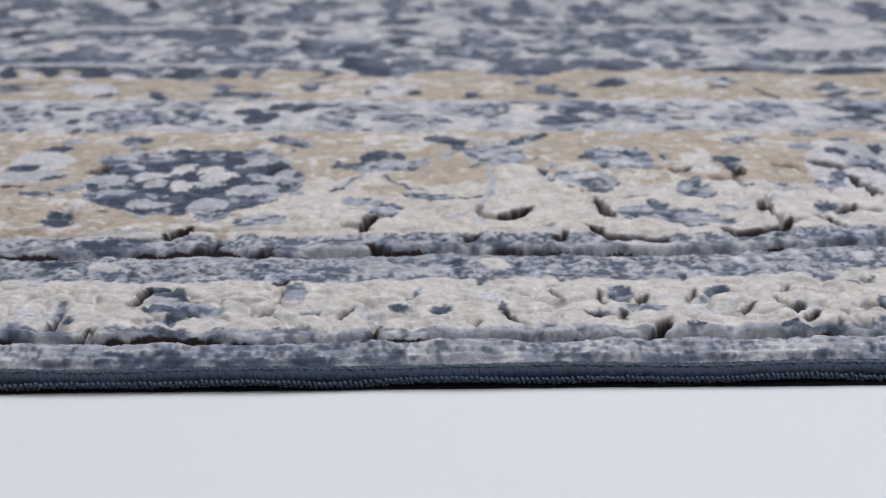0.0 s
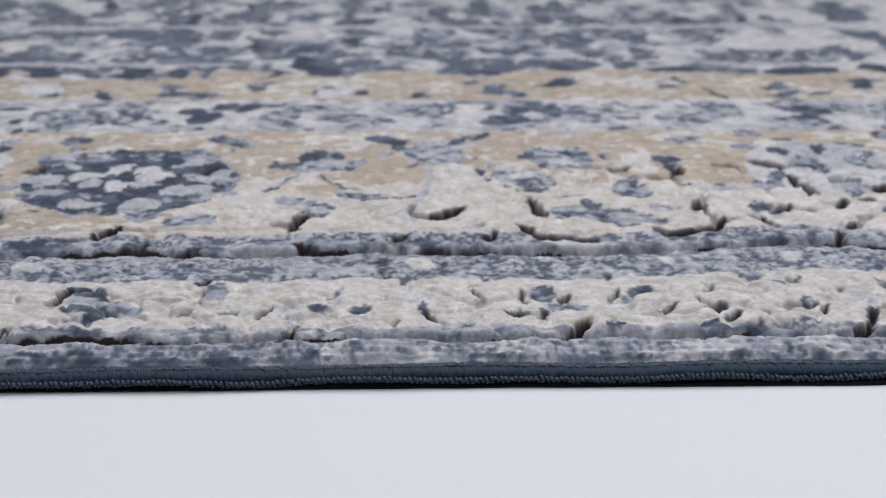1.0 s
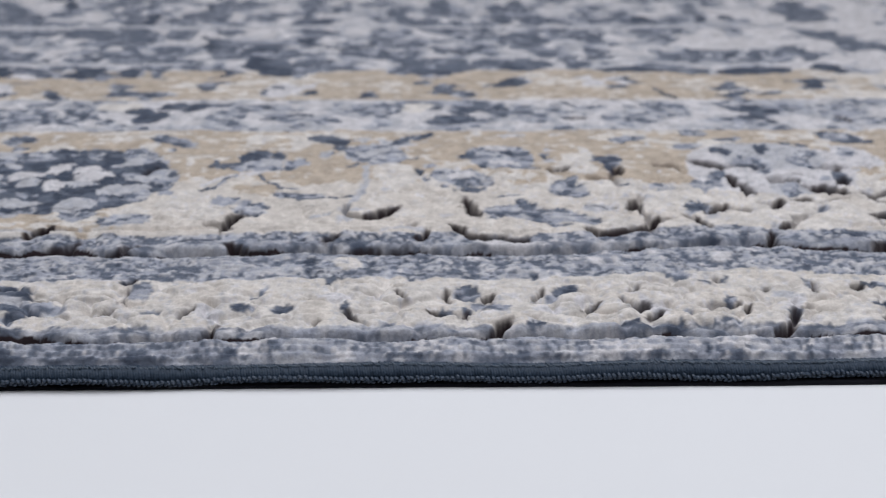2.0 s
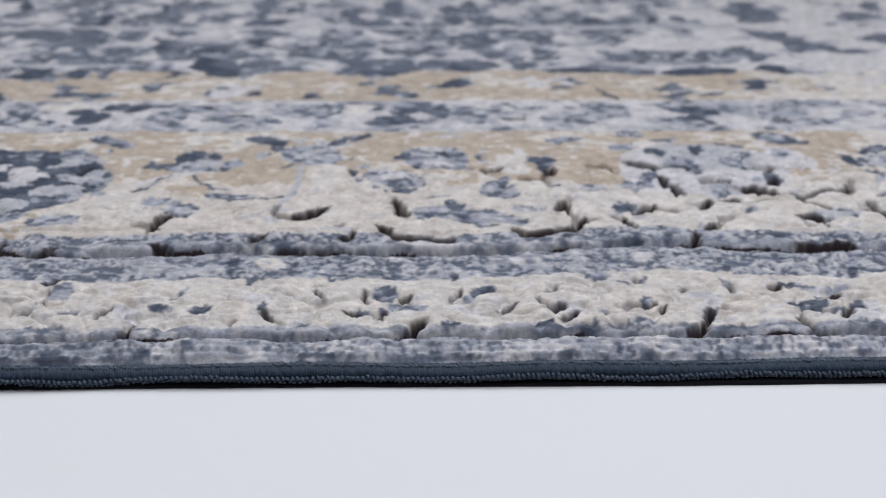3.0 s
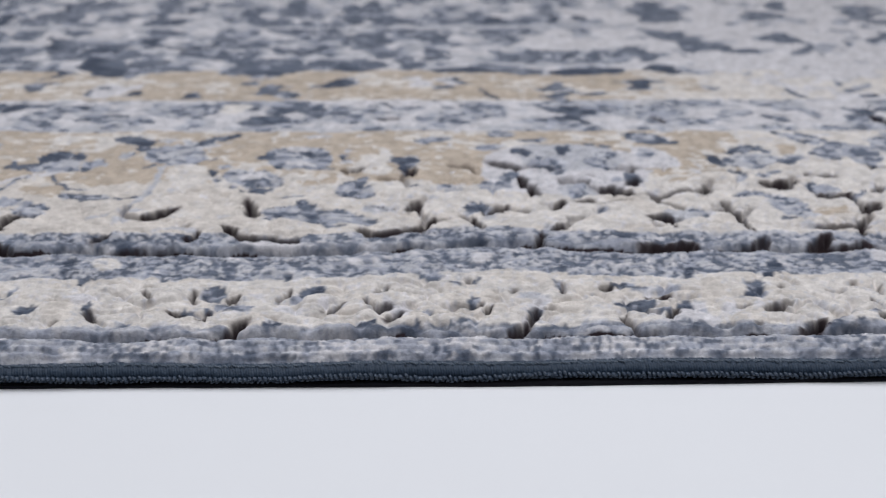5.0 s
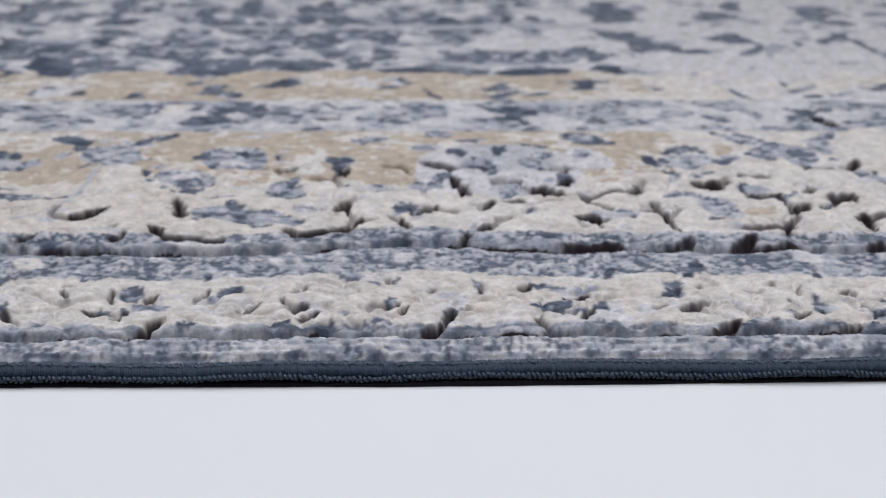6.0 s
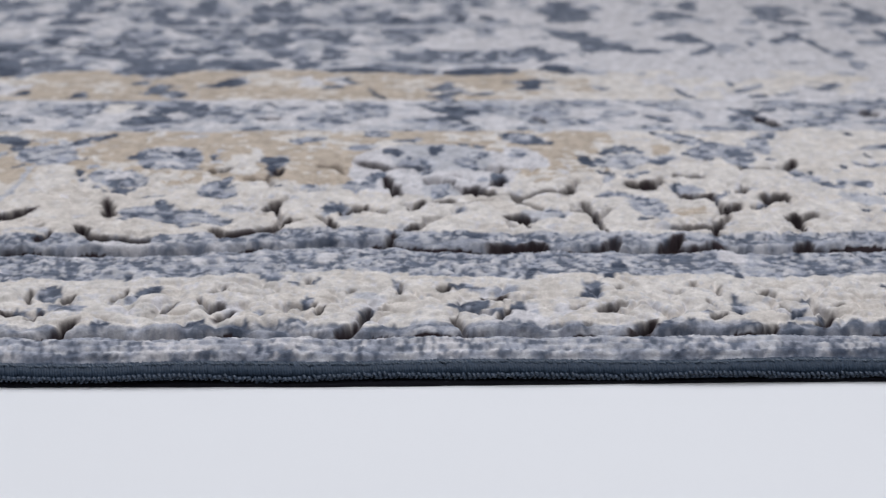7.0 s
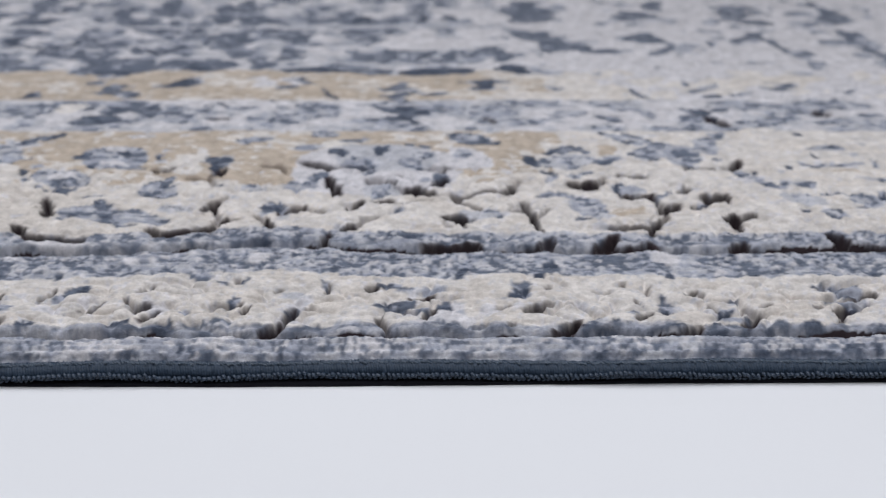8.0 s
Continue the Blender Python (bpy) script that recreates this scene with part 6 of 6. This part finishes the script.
def pile_height(u, v, carved, slope, i, j):
    """The pile's surface over the table."""
    w = v - bend(u) * step(v, 0.03, 0.085) * (1 - step(v, 0.1, 0.2))
    wob = (value_noise(u, v, 0.006, 1.0, 41) - 0.5) * 0.0010 + (value_noise(u, v, 0.0016, 1.0, 42) - 0.5) * 0.0006
    lobe = wob + (value_noise(u, v, 0.013, 1.0, 53) - 0.5) * 0.0034
    lip = 0.58 * step(w + wob, 0.0060, 0.0090) + 0.42 * step(w + wob, 0.0082, 0.0172)
    first = step(w + wob, 0.0184, 0.0190) * (1 - step(w + lobe, 0.0204, 0.0240))
    second = step(w + wob, 0.0903, 0.0910) * (1 - step(w + lobe, 0.0926, 0.0964))
    soft = value_noise(u, v, 0.011, 0.008, 43) + 0.35 * value_noise(u, v, 0.0055, 0.004, 44)
    puffy = 1 - 0.75 * step(v, 0.15, 0.24)
    wu = u + (value_noise(u, v, 0.004, 0.004, 47) - 0.5) * 0.004
    wv = v + (value_noise(u, v, 0.004, 0.004, 48) - 0.5) * 0.003
    clump = lumps(wu, wv, 0.0165, 0.0090, 49)
    small = lumps(wu, wv, 0.0068, 0.0046, 50)
    mat = step(v, 0.066, 0.069) * (1 - step(v, 0.088, 0.091))
    matted = lumps(u, v, 0.0040, 0.0026, 25) * mat
    tall = step(v, 0.020, 0.028) * (1 - 0.7 * mat) * puffy * (0.3 + 0.9 * step(value_noise(u, v, 0.016, 0.012, 52), 0.35, 0.85))
    h = TOP + lift[i, j] * (0.35 + 0.65 * puffy) + (soft - 0.68) * 0.0021 * puffy
    h = h + ((clump - 0.85) * (0.0019 + 0.0007 * (1 - step(v, 0.062, 0.067))) + (small - 0.85) * 0.0007) * tall + (matted - 0.85) * 0.0007 * mat
    cleft = (1 - step(clump, 0.15, 0.55)) * step(value_noise(u, v, 0.014, 0.010, 38), 0.35, 0.65)
    h = h - cleft * puffy * (0.0030 * step(v, 0.028, 0.034) * (1 - step(v, 0.058, 0.064)) + 0.0020 * step(v, 0.108, 0.114) * (1 - step(v, 0.17, 0.21)) * step(u, -0.03, 0.08))
    layer = np.abs(np.sin(np.pi * (v + 0.0055 * value_noise(u, v, 0.017, 0.010, 36) + 0.0016 * value_noise(u, v, 0.005, 0.005, 37)) / 0.0056)) ** 0.5
    h = h + (layer - 0.72) * 0.0008 * puffy * (1 - 0.8 * mat) * step(v, 0.026, 0.031) * (1 - 0.6 * step(v, 0.06, 0.12))
    h = h - 0.0010 * (step(w, 0.0140, 0.0184) * (1 - step(w, 0.0184, 0.0190)) + step(w, 0.0860, 0.0904) * (1 - step(w, 0.0904, 0.0910)))
    h = h - (h - 0.0036) * np.maximum(first, second)
    h = 0.0044 + (h - 0.0044) * lip
    h = h - 0.0016 * slope
    # rows of tufts
    row = np.abs(np.sin(np.pi * (v + 0.0006 * value_noise(u, v, 0.02, 0.01, 55)) / (2 * KV))) ** 0.6
    flat = 1 - step(v, 0.020, 0.024) + 0.6 * mat
    pebble = lumps(u + 0.4 * (wu - u), v, 0.0024, 0.0026, 58)
    fuzz = (KNOT[i, j] - 0.5) * 0.00012 + (row - 0.70) * (0.0003 + 0.0005 * flat) + (pebble - 0.8) * (0.00032 + 0.00014 * flat) * puffy + (value_noise(u, v, 0.0014, 0.0009, 45) - 0.5) * 0.0003 + (np.random.RandomState(59).rand(*u.shape) - 0.5) * 0.00022
    h = h + (value_noise(u, v, 0.05, 0.05, 46) - 0.5) * 0.0012
    return h - (h - (BACK - 0.0006)) * carved, fuzz * (1 - carved)


def soften(z, turns):
    """The soft roundness of cut pile."""
    for turn in range(turns):
        p = np.pad(z, 1, mode="edge")
        z = (4 * z + 2 * (p[2:, 1:-1] + p[:-2, 1:-1] + p[1:-1, 2:] + p[1:-1, :-2]) + p[2:, 2:] + p[2:, :-2] + p[:-2, 2:] + p[:-2, :-2]) / 16
    return z


KNOT = rng.rand(*GU.shape)

# Each motif is one unbroken patch of pile: loose crumbs of it belong to their band.
motif = owner >= len(BANDS)
mark = np.where(motif, np.arange(owner.size).reshape(owner.shape) + 1, 0)
for turn in range(160):
    before = mark
    for axis in (0, 1):
        for way in (1, -1):
            other = np.roll(mark, way, axis)
            same = motif & (np.roll(owner, way, axis) == owner)
            mark = np.where(same, np.maximum(mark, other), mark)
    if (mark == before).all():
        break
names, back, count = np.unique(mark, return_inverse=True, return_counts=True)
size = count[back].reshape(mark.shape)
largest = np.zeros(len(PARTS), int)
np.maximum.at(largest, owner[motif], size[motif])
crumb = motif & (size < largest[owner])
owner[crumb] = band[crumb]
# and lies in one stretch of the pile's mesh
home = np.zeros(owner.shape, int) + (GV > 0.1345) + (GV > 0.2550)
votes = np.zeros((len(PARTS), 3))
np.add.at(votes, (owner, home), 1)
HOME = votes.argmax(1)


def pile_patch(us, vs, split):
    """A stretch of pile on a grid; where split, each band and motif becomes a part of its own."""
    uu, vv = np.meshgrid(us, vs, indexing="ij")
    carved, slope, root_shade = carve_map(us, vs)
    inner = np.minimum(np.minimum(uu - U_MIN, U_MAX - uu), V_MAX - vv)
    edge_v = np.where(inner < np.minimum(vv, 0.33), inner, vv)
    along = np.where((inner < np.minimum(vv, 0.33)), vv, uu)
    i, j = sample_chart(along, edge_v)
    body, fuzz = pile_height(along, edge_v, carved, slope, i, j)
    z = soften(body, {0.00045: 3, 0.0007: 1, 0.0011: 1}.get(round(us[1] - us[0], 6), 0)) + fuzz
    tone = np.zeros(uu.shape + (3,))
    bent = edge_v - bend(along) * step(edge_v, 0.03, 0.085) * (1 - step(edge_v, 0.1, 0.2))
    face = np.maximum.reduce([(bent > 0.0186) & (bent < 0.0266), (bent > 0.0905) & (bent < 0.0992), bent < 0.0088])
    spread = np.where(face, 0.0036, np.where(bent < 0.1, 0.0012, np.where(bent < 0.24, 0.0011, 0.0014)))
    level = np.where(face, (edge_v * 3.0 / KV).astype(int), j) % len(cv)
    # each knot, or pair of knots, takes its dye from somewhere close by
    for k, weight, pair in ((0, 0.40, 2), (1, 0.35, 1), (2, 0.25, 1)):
        slide = np.random.RandomState(60 + k).rand(*GU.shape)[(i + level) // pair % len(cu), level] - 0.5
        climb = np.random.RandomState(70 + k).rand(*GU.shape)[(i + level) // pair % len(cu), level] - 0.5
        tone += DYES[chart[sample_chart(along + slide * spread, edge_v + climb * 0.5 * spread)]] * weight
    if us[1] - us[0] < 0.0006:
        tone = np.stack([soften(tone[..., c], 1) for c in range(3)], -1)
    shade = 0.91 + 0.18 * KNOT[(i + level) // 2 % len(cu), level]
    tone *= shade[..., None]
    # the wall of a cut shows the brown roots of the tufts at its foot, with pit shade painted in
    pit_shade = soften(root_shade, 1)[..., None]
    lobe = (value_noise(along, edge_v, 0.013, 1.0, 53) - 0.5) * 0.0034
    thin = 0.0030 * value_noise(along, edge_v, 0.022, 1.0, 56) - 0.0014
    # a dark slit painted along both grooves, for the shade between the bands
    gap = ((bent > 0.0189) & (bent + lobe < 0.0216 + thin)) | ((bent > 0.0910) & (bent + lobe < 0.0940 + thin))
    pit_shade = np.maximum(pit_shade, gap[..., None])
    tone = tone * (1 - pit_shade) + np.array((0.030, 0.019, 0.023)) * pit_shade
    nu, nv = uu.shape
    lean = np.stack([uu, vv, z], -1).reshape(-1, 3)
    lean[:, :2] += (np.random.RandomState(80).rand(len(lean), 2) - 0.5) * 0.3 * min(us[1] - us[0], 0.001)
    index = np.arange(nu * nv).reshape(nu, nv)
    quads = np.stack([index[:-1, :-1], index[1:, :-1], index[1:, 1:], index[:-1, 1:]], -1)
    which = owner[i, j][:-1, :-1] if split else np.full((nu - 1, nv - 1), -1)
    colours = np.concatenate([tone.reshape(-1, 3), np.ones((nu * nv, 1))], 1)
    return lean, quads.reshape(-1, 4), which.reshape(-1), colours


def grid_mesh(name, points, quads, colours, label):
    used, back = np.unique(quads, return_inverse=True)
    mesh = bpy.data.meshes.new(name)
    mesh.vertices.add(len(used))
    mesh.vertices.foreach_set("co", points[used].astype(np.float32).ravel())
    mesh.loops.add(quads.size)
    mesh.loops.foreach_set("vertex_index", back.reshape(-1).astype(np.int32))
    mesh.polygons.add(len(quads))
    mesh.polygons.foreach_set("loop_start", np.arange(0, quads.size, 4, dtype=np.int32))
    mesh.polygons.foreach_set("use_smooth", np.ones(len(quads), bool))
    mesh.update(calc_edges=True)
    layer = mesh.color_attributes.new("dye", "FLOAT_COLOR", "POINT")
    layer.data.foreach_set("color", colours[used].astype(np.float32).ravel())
    mesh.materials.append(YARN)
    ob = new(name, mesh)
    ob.parent = rug
    return tagged(ob, label, kind="stuff" if name == "outlying_pile" else "")


STRETCHES = (
    (-0.20, 0.50, 0.0060, 0.1350, 0.00045),
    (-0.26, 0.55, 0.1345, 0.2560, 0.00070),
    (-0.31, 0.61, 0.2550, 0.5400, 0.00110),
)
pieces = {}
for a, b, lo, hi, size in STRETCHES:
    points, quads, which, colours = pile_patch(np.arange(a, b, size), np.arange(lo, hi, size), True)
    here = STRETCHES.index((a, b, lo, hi, size))
    stray = (which >= len(BANDS)) & (HOME[which] != here)
    middle = points[quads].mean(1)
    i, j = sample_chart(middle[:, 0], middle[:, 1])
    which = np.where(stray, band[i, j], which)
    for n in np.unique(which):
        pieces.setdefault(n, []).append((points, quads[which == n], colours))
for n, stretch in pieces.items():
    base, joined = 0, []
    for points, quads, colours in stretch:
        joined.append(quads + base)
        base += len(points)
    name, label = PARTS[n]
    grid_mesh(name, np.concatenate([s[0] for s in stretch]), np.concatenate(joined), np.concatenate([s[2] for s in stretch]), label)
# the rest of the rug, out of the camera's way
for a, b, lo, hi in ((U_MIN + 0.006, -0.199, 0.0060, 0.1350), (0.499, U_MAX - 0.006, 0.0060, 0.1350), (U_MIN + 0.006, -0.259, 0.1345, 0.2560),
                     (0.549, U_MAX - 0.006, 0.1345, 0.2560), (U_MIN + 0.006, -0.309, 0.2550, 0.5400), (0.609, U_MAX - 0.006, 0.2550, 0.5400),
                     (U_MIN + 0.006, U_MAX - 0.006, 0.5390, V_MAX - 0.006)):
    fine = 0.0024 if hi < 0.6 else 0.006
    points, quads, which, colours = pile_patch(np.linspace(a, b, int((b - a) / fine)), np.linspace(lo, hi, int((hi - lo) / fine)), False)
    grid_mesh("outlying_pile", points, quads, colours, "")

# the woven backing
bm = bmesh.new()
bmesh.ops.create_cube(bm, size=1, matrix=Matrix.Translation(((U_MIN + U_MAX) / 2, V_MAX / 2, BACK / 2 + 0.0004)) @ Matrix.Diagonal((U_MAX - U_MIN - 0.008, V_MAX - 0.008, BACK, 1)))
part("backing", bm, JUTE, rug, "dark brown woven backing")


# ---- the binding: a cord wrapped with slate yarn, and a chain of stitches along its foot ----
def wander(u):
    """The bound edge is not quite straight."""
    return 0.0003 * np.sin(u * 31.0 + 0.6) + 0.0002 * np.sin(u * 83.0 + 2.0)


def cord(name, start, end, across, wraps, rings):
    """A wrapped cord from start to end. across: the direction out of the rug."""
    start, end, across = Vector(start), Vector(end), Vector(across)
    length = (end - start).length
    n = int(length / wraps)
    s = np.linspace(0, 1, n)
    a = np.linspace(0, 2 * np.pi, rings, endpoint=False)
    ss, aa = np.meshgrid(s, a, indexing="ij")
    along = ss * length
    if wraps < 0.001:
        thread = np.abs(np.sin(np.pi * (along / 0.00095 + aa * 0.6 + 0.5 * value_noise(along, aa * 0, 0.008, 1.0, 54))))
        rough = value_noise(along, aa * 0.002, 0.0010, 0.002, 51)
    else:
        thread, rough = 0.5, 0.5
    rad = 0.0036 + 0.00034 * (thread - 0.5) + 0.0006 * (rough - 0.5)
    out, up = rad * np.cos(aa) * 1.05, rad * np.sin(aa) * 0.88
    x = start.x + (end - start).x * ss
    y = start.y + (end - start).y * ss
    shift = wander(along + start.x) if across.y < 0 else 0.0
    pts = np.stack([x + across.x * out, y + across.y * out + shift, 0.0034 + up + 0.0004 * np.sin(along * 60.0)], -1).reshape(-1, 3)
    index = np.arange(n * rings).reshape(n, rings)
    nxt = np.roll(index, -1, 1)
    quads = np.stack([index[:-1], index[1:], nxt[1:], nxt[:-1]], -1).reshape(-1, 4)
    mesh = bpy.data.meshes.new(name)
    mesh.from_pydata([tuple(p) for p in pts], [], [tuple(q) for q in quads])
    mesh.polygons.foreach_set("use_smooth", np.ones(len(mesh.polygons), bool))
    mesh.materials.append(CORD)
    ob = new(name, mesh)
    ob.parent = rug
    return ob


binding = tagged(cord("binding", (-0.19, 0.0046, 0), (0.47, 0.0046, 0), (0, -1, 0), 0.00021, 20), "slate blue wrapped edge binding")
for s, e, o in (((U_MIN, 0.0046, 0), (-0.19, 0.0046, 0), (0, -1, 0)), ((0.47, 0.0046, 0), (U_MAX, 0.0046, 0), (0, -1, 0)),
                ((U_MIN + 0.004, 0, 0), (U_MIN + 0.004, V_MAX, 0), (-1, 0, 0)), ((U_MAX - 0.004, 0, 0), (U_MAX - 0.004, V_MAX, 0), (1, 0, 0)),
                ((U_MIN, V_MAX - 0.0046, 0), (U_MAX, V_MAX - 0.0046, 0), (0, 1, 0))):
    cord("binding", s, e, o, 0.004, 14)


def seam():
    """The slanting ends of the wrapping yarn, where the cord meets the pile."""
    bm = bmesh.new()
    bmesh.ops.create_icosphere(bm, subdivisions=1, radius=1.0)
    ball = np.array([v.co[:] for v in bm.verts])
    faces = np.array([[v.index for v in f.verts] for f in bm.faces])
    bm.free()
    rng = np.random.RandomState(91)
    us = np.arange(-0.185, 0.465, 0.0006)
    points, tris = [], []
    for k, u in enumerate(us + rng.uniform(-0.0002, 0.0002, len(us))):
        m = pose(u, float(wander(u)) + 0.0046 + rng.uniform(-0.0003, 0.0003), 0.00650 + 0.0004 * math.sin((u + 0.19) * 60.0) + rng.uniform(-0.0002, 0.0002), rng.uniform(-14, 4), rng.uniform(-8, 8), rng.uniform(20, 48))
        q = ball * (0.00042, 0.0021 * rng.uniform(0.7, 1.1), 0.00042)
        points.append(q @ np.array(m.to_3x3()).T + np.array(m.translation))
        tris.append(faces + k * len(ball))
    mesh = bpy.data.meshes.new("seam")
    mesh.from_pydata(np.concatenate(points).tolist(), [], np.concatenate(tris).tolist())
    mesh.polygons.foreach_set("use_smooth", np.ones(len(mesh.polygons), bool))
    mesh.materials.append(LIT_YARN)
    ob = new("seam", mesh)
    ob.parent = binding
    return tagged(ob, "row of slanting slate blue yarn ends", kind="stuff")


seam()


def stitch_mesh():
    """One chain stitch: two plump loops of yarn, the upper leaning over the lower."""
    bm = bmesh.new()
    for u, v, z, lean, size in ((0.0, -0.0006, 0.0006, 34, 1.0), (0.0008, -0.0002, -0.0007, -30, 0.9)):
        m = Matrix.Translation((u, v, z)) @ pose(0, 0, 0, 0, lean, 0) @ Matrix.Diagonal((0.00118 * size, 0.0010, 0.00066 * size, 1))
        bmesh.ops.create_icosphere(bm, subdivisions=1, radius=1.0, matrix=m)
    for f in bm.faces:
        f.smooth = True
    mesh = bpy.data.meshes.new("stitch")
    bm.to_mesh(mesh)
    bm.free()
    mesh.materials.append(LOOP)
    return mesh


def shade_strip():
    """An added dark strip in place of the shaded gap under the binding; it reaches a little out from below it."""
    us = np.arange(U_MIN, U_MAX, 0.004)
    front = 0.0001 - 0.0016 * np.exp(-((us - 0.20) / 0.12) ** 2) + (value_noise(us, us * 0, 0.012, 1.0, 92) - 0.5) * 0.0004
    lip = 0.0016 + (value_noise(us, us * 0, 0.03, 1.0, 93) - 0.5) * 0.0006
    bm = bmesh.new()
    rings = [[bm.verts.new(p) for p in ((u, f, 0.0001), (u, f + 0.0003, z * 0.7), (u, f + 0.0012, z), (u, 0.0075, z), (u, 0.0075, 0.0001))] for u, f, z in zip(us, front, lip)]
    for a, b in zip(rings, rings[1:]):
        for k in range(5):
            bm.faces.new((a[k], a[(k + 1) % 5], b[(k + 1) % 5], b[k]))
    bm.faces.new(rings[0]), bm.faces.new(rings[-1])
    bmesh.ops.recalc_face_normals(bm, faces=bm.faces[:])
    part("edge_shade", bm, GAP_SHADE, rug, "dark strip standing in for the shade under the bound edge")


shade_strip()
STITCH = stitch_mesh()
for k in range(340):
    u = -0.158 + k * 0.00178
    ob = new("stitch", STITCH)
    ob.parent = binding
    low = 0.0034 + 0.0004 * math.sin(u * 60.0) + 0.0004 * math.sin(u * 97.0 + 0.6) + random.uniform(-0.0001, 0.0001)
    ob.matrix_basis = pose(u, float(wander(u)) + 0.0002, low, random.uniform(-14, 14), random.uniform(-22, 22), random.uniform(-12, 12)) @ Matrix.Diagonal((random.uniform(0.85, 1.1), 1.0, random.uniform(0.8, 1.1), 1))
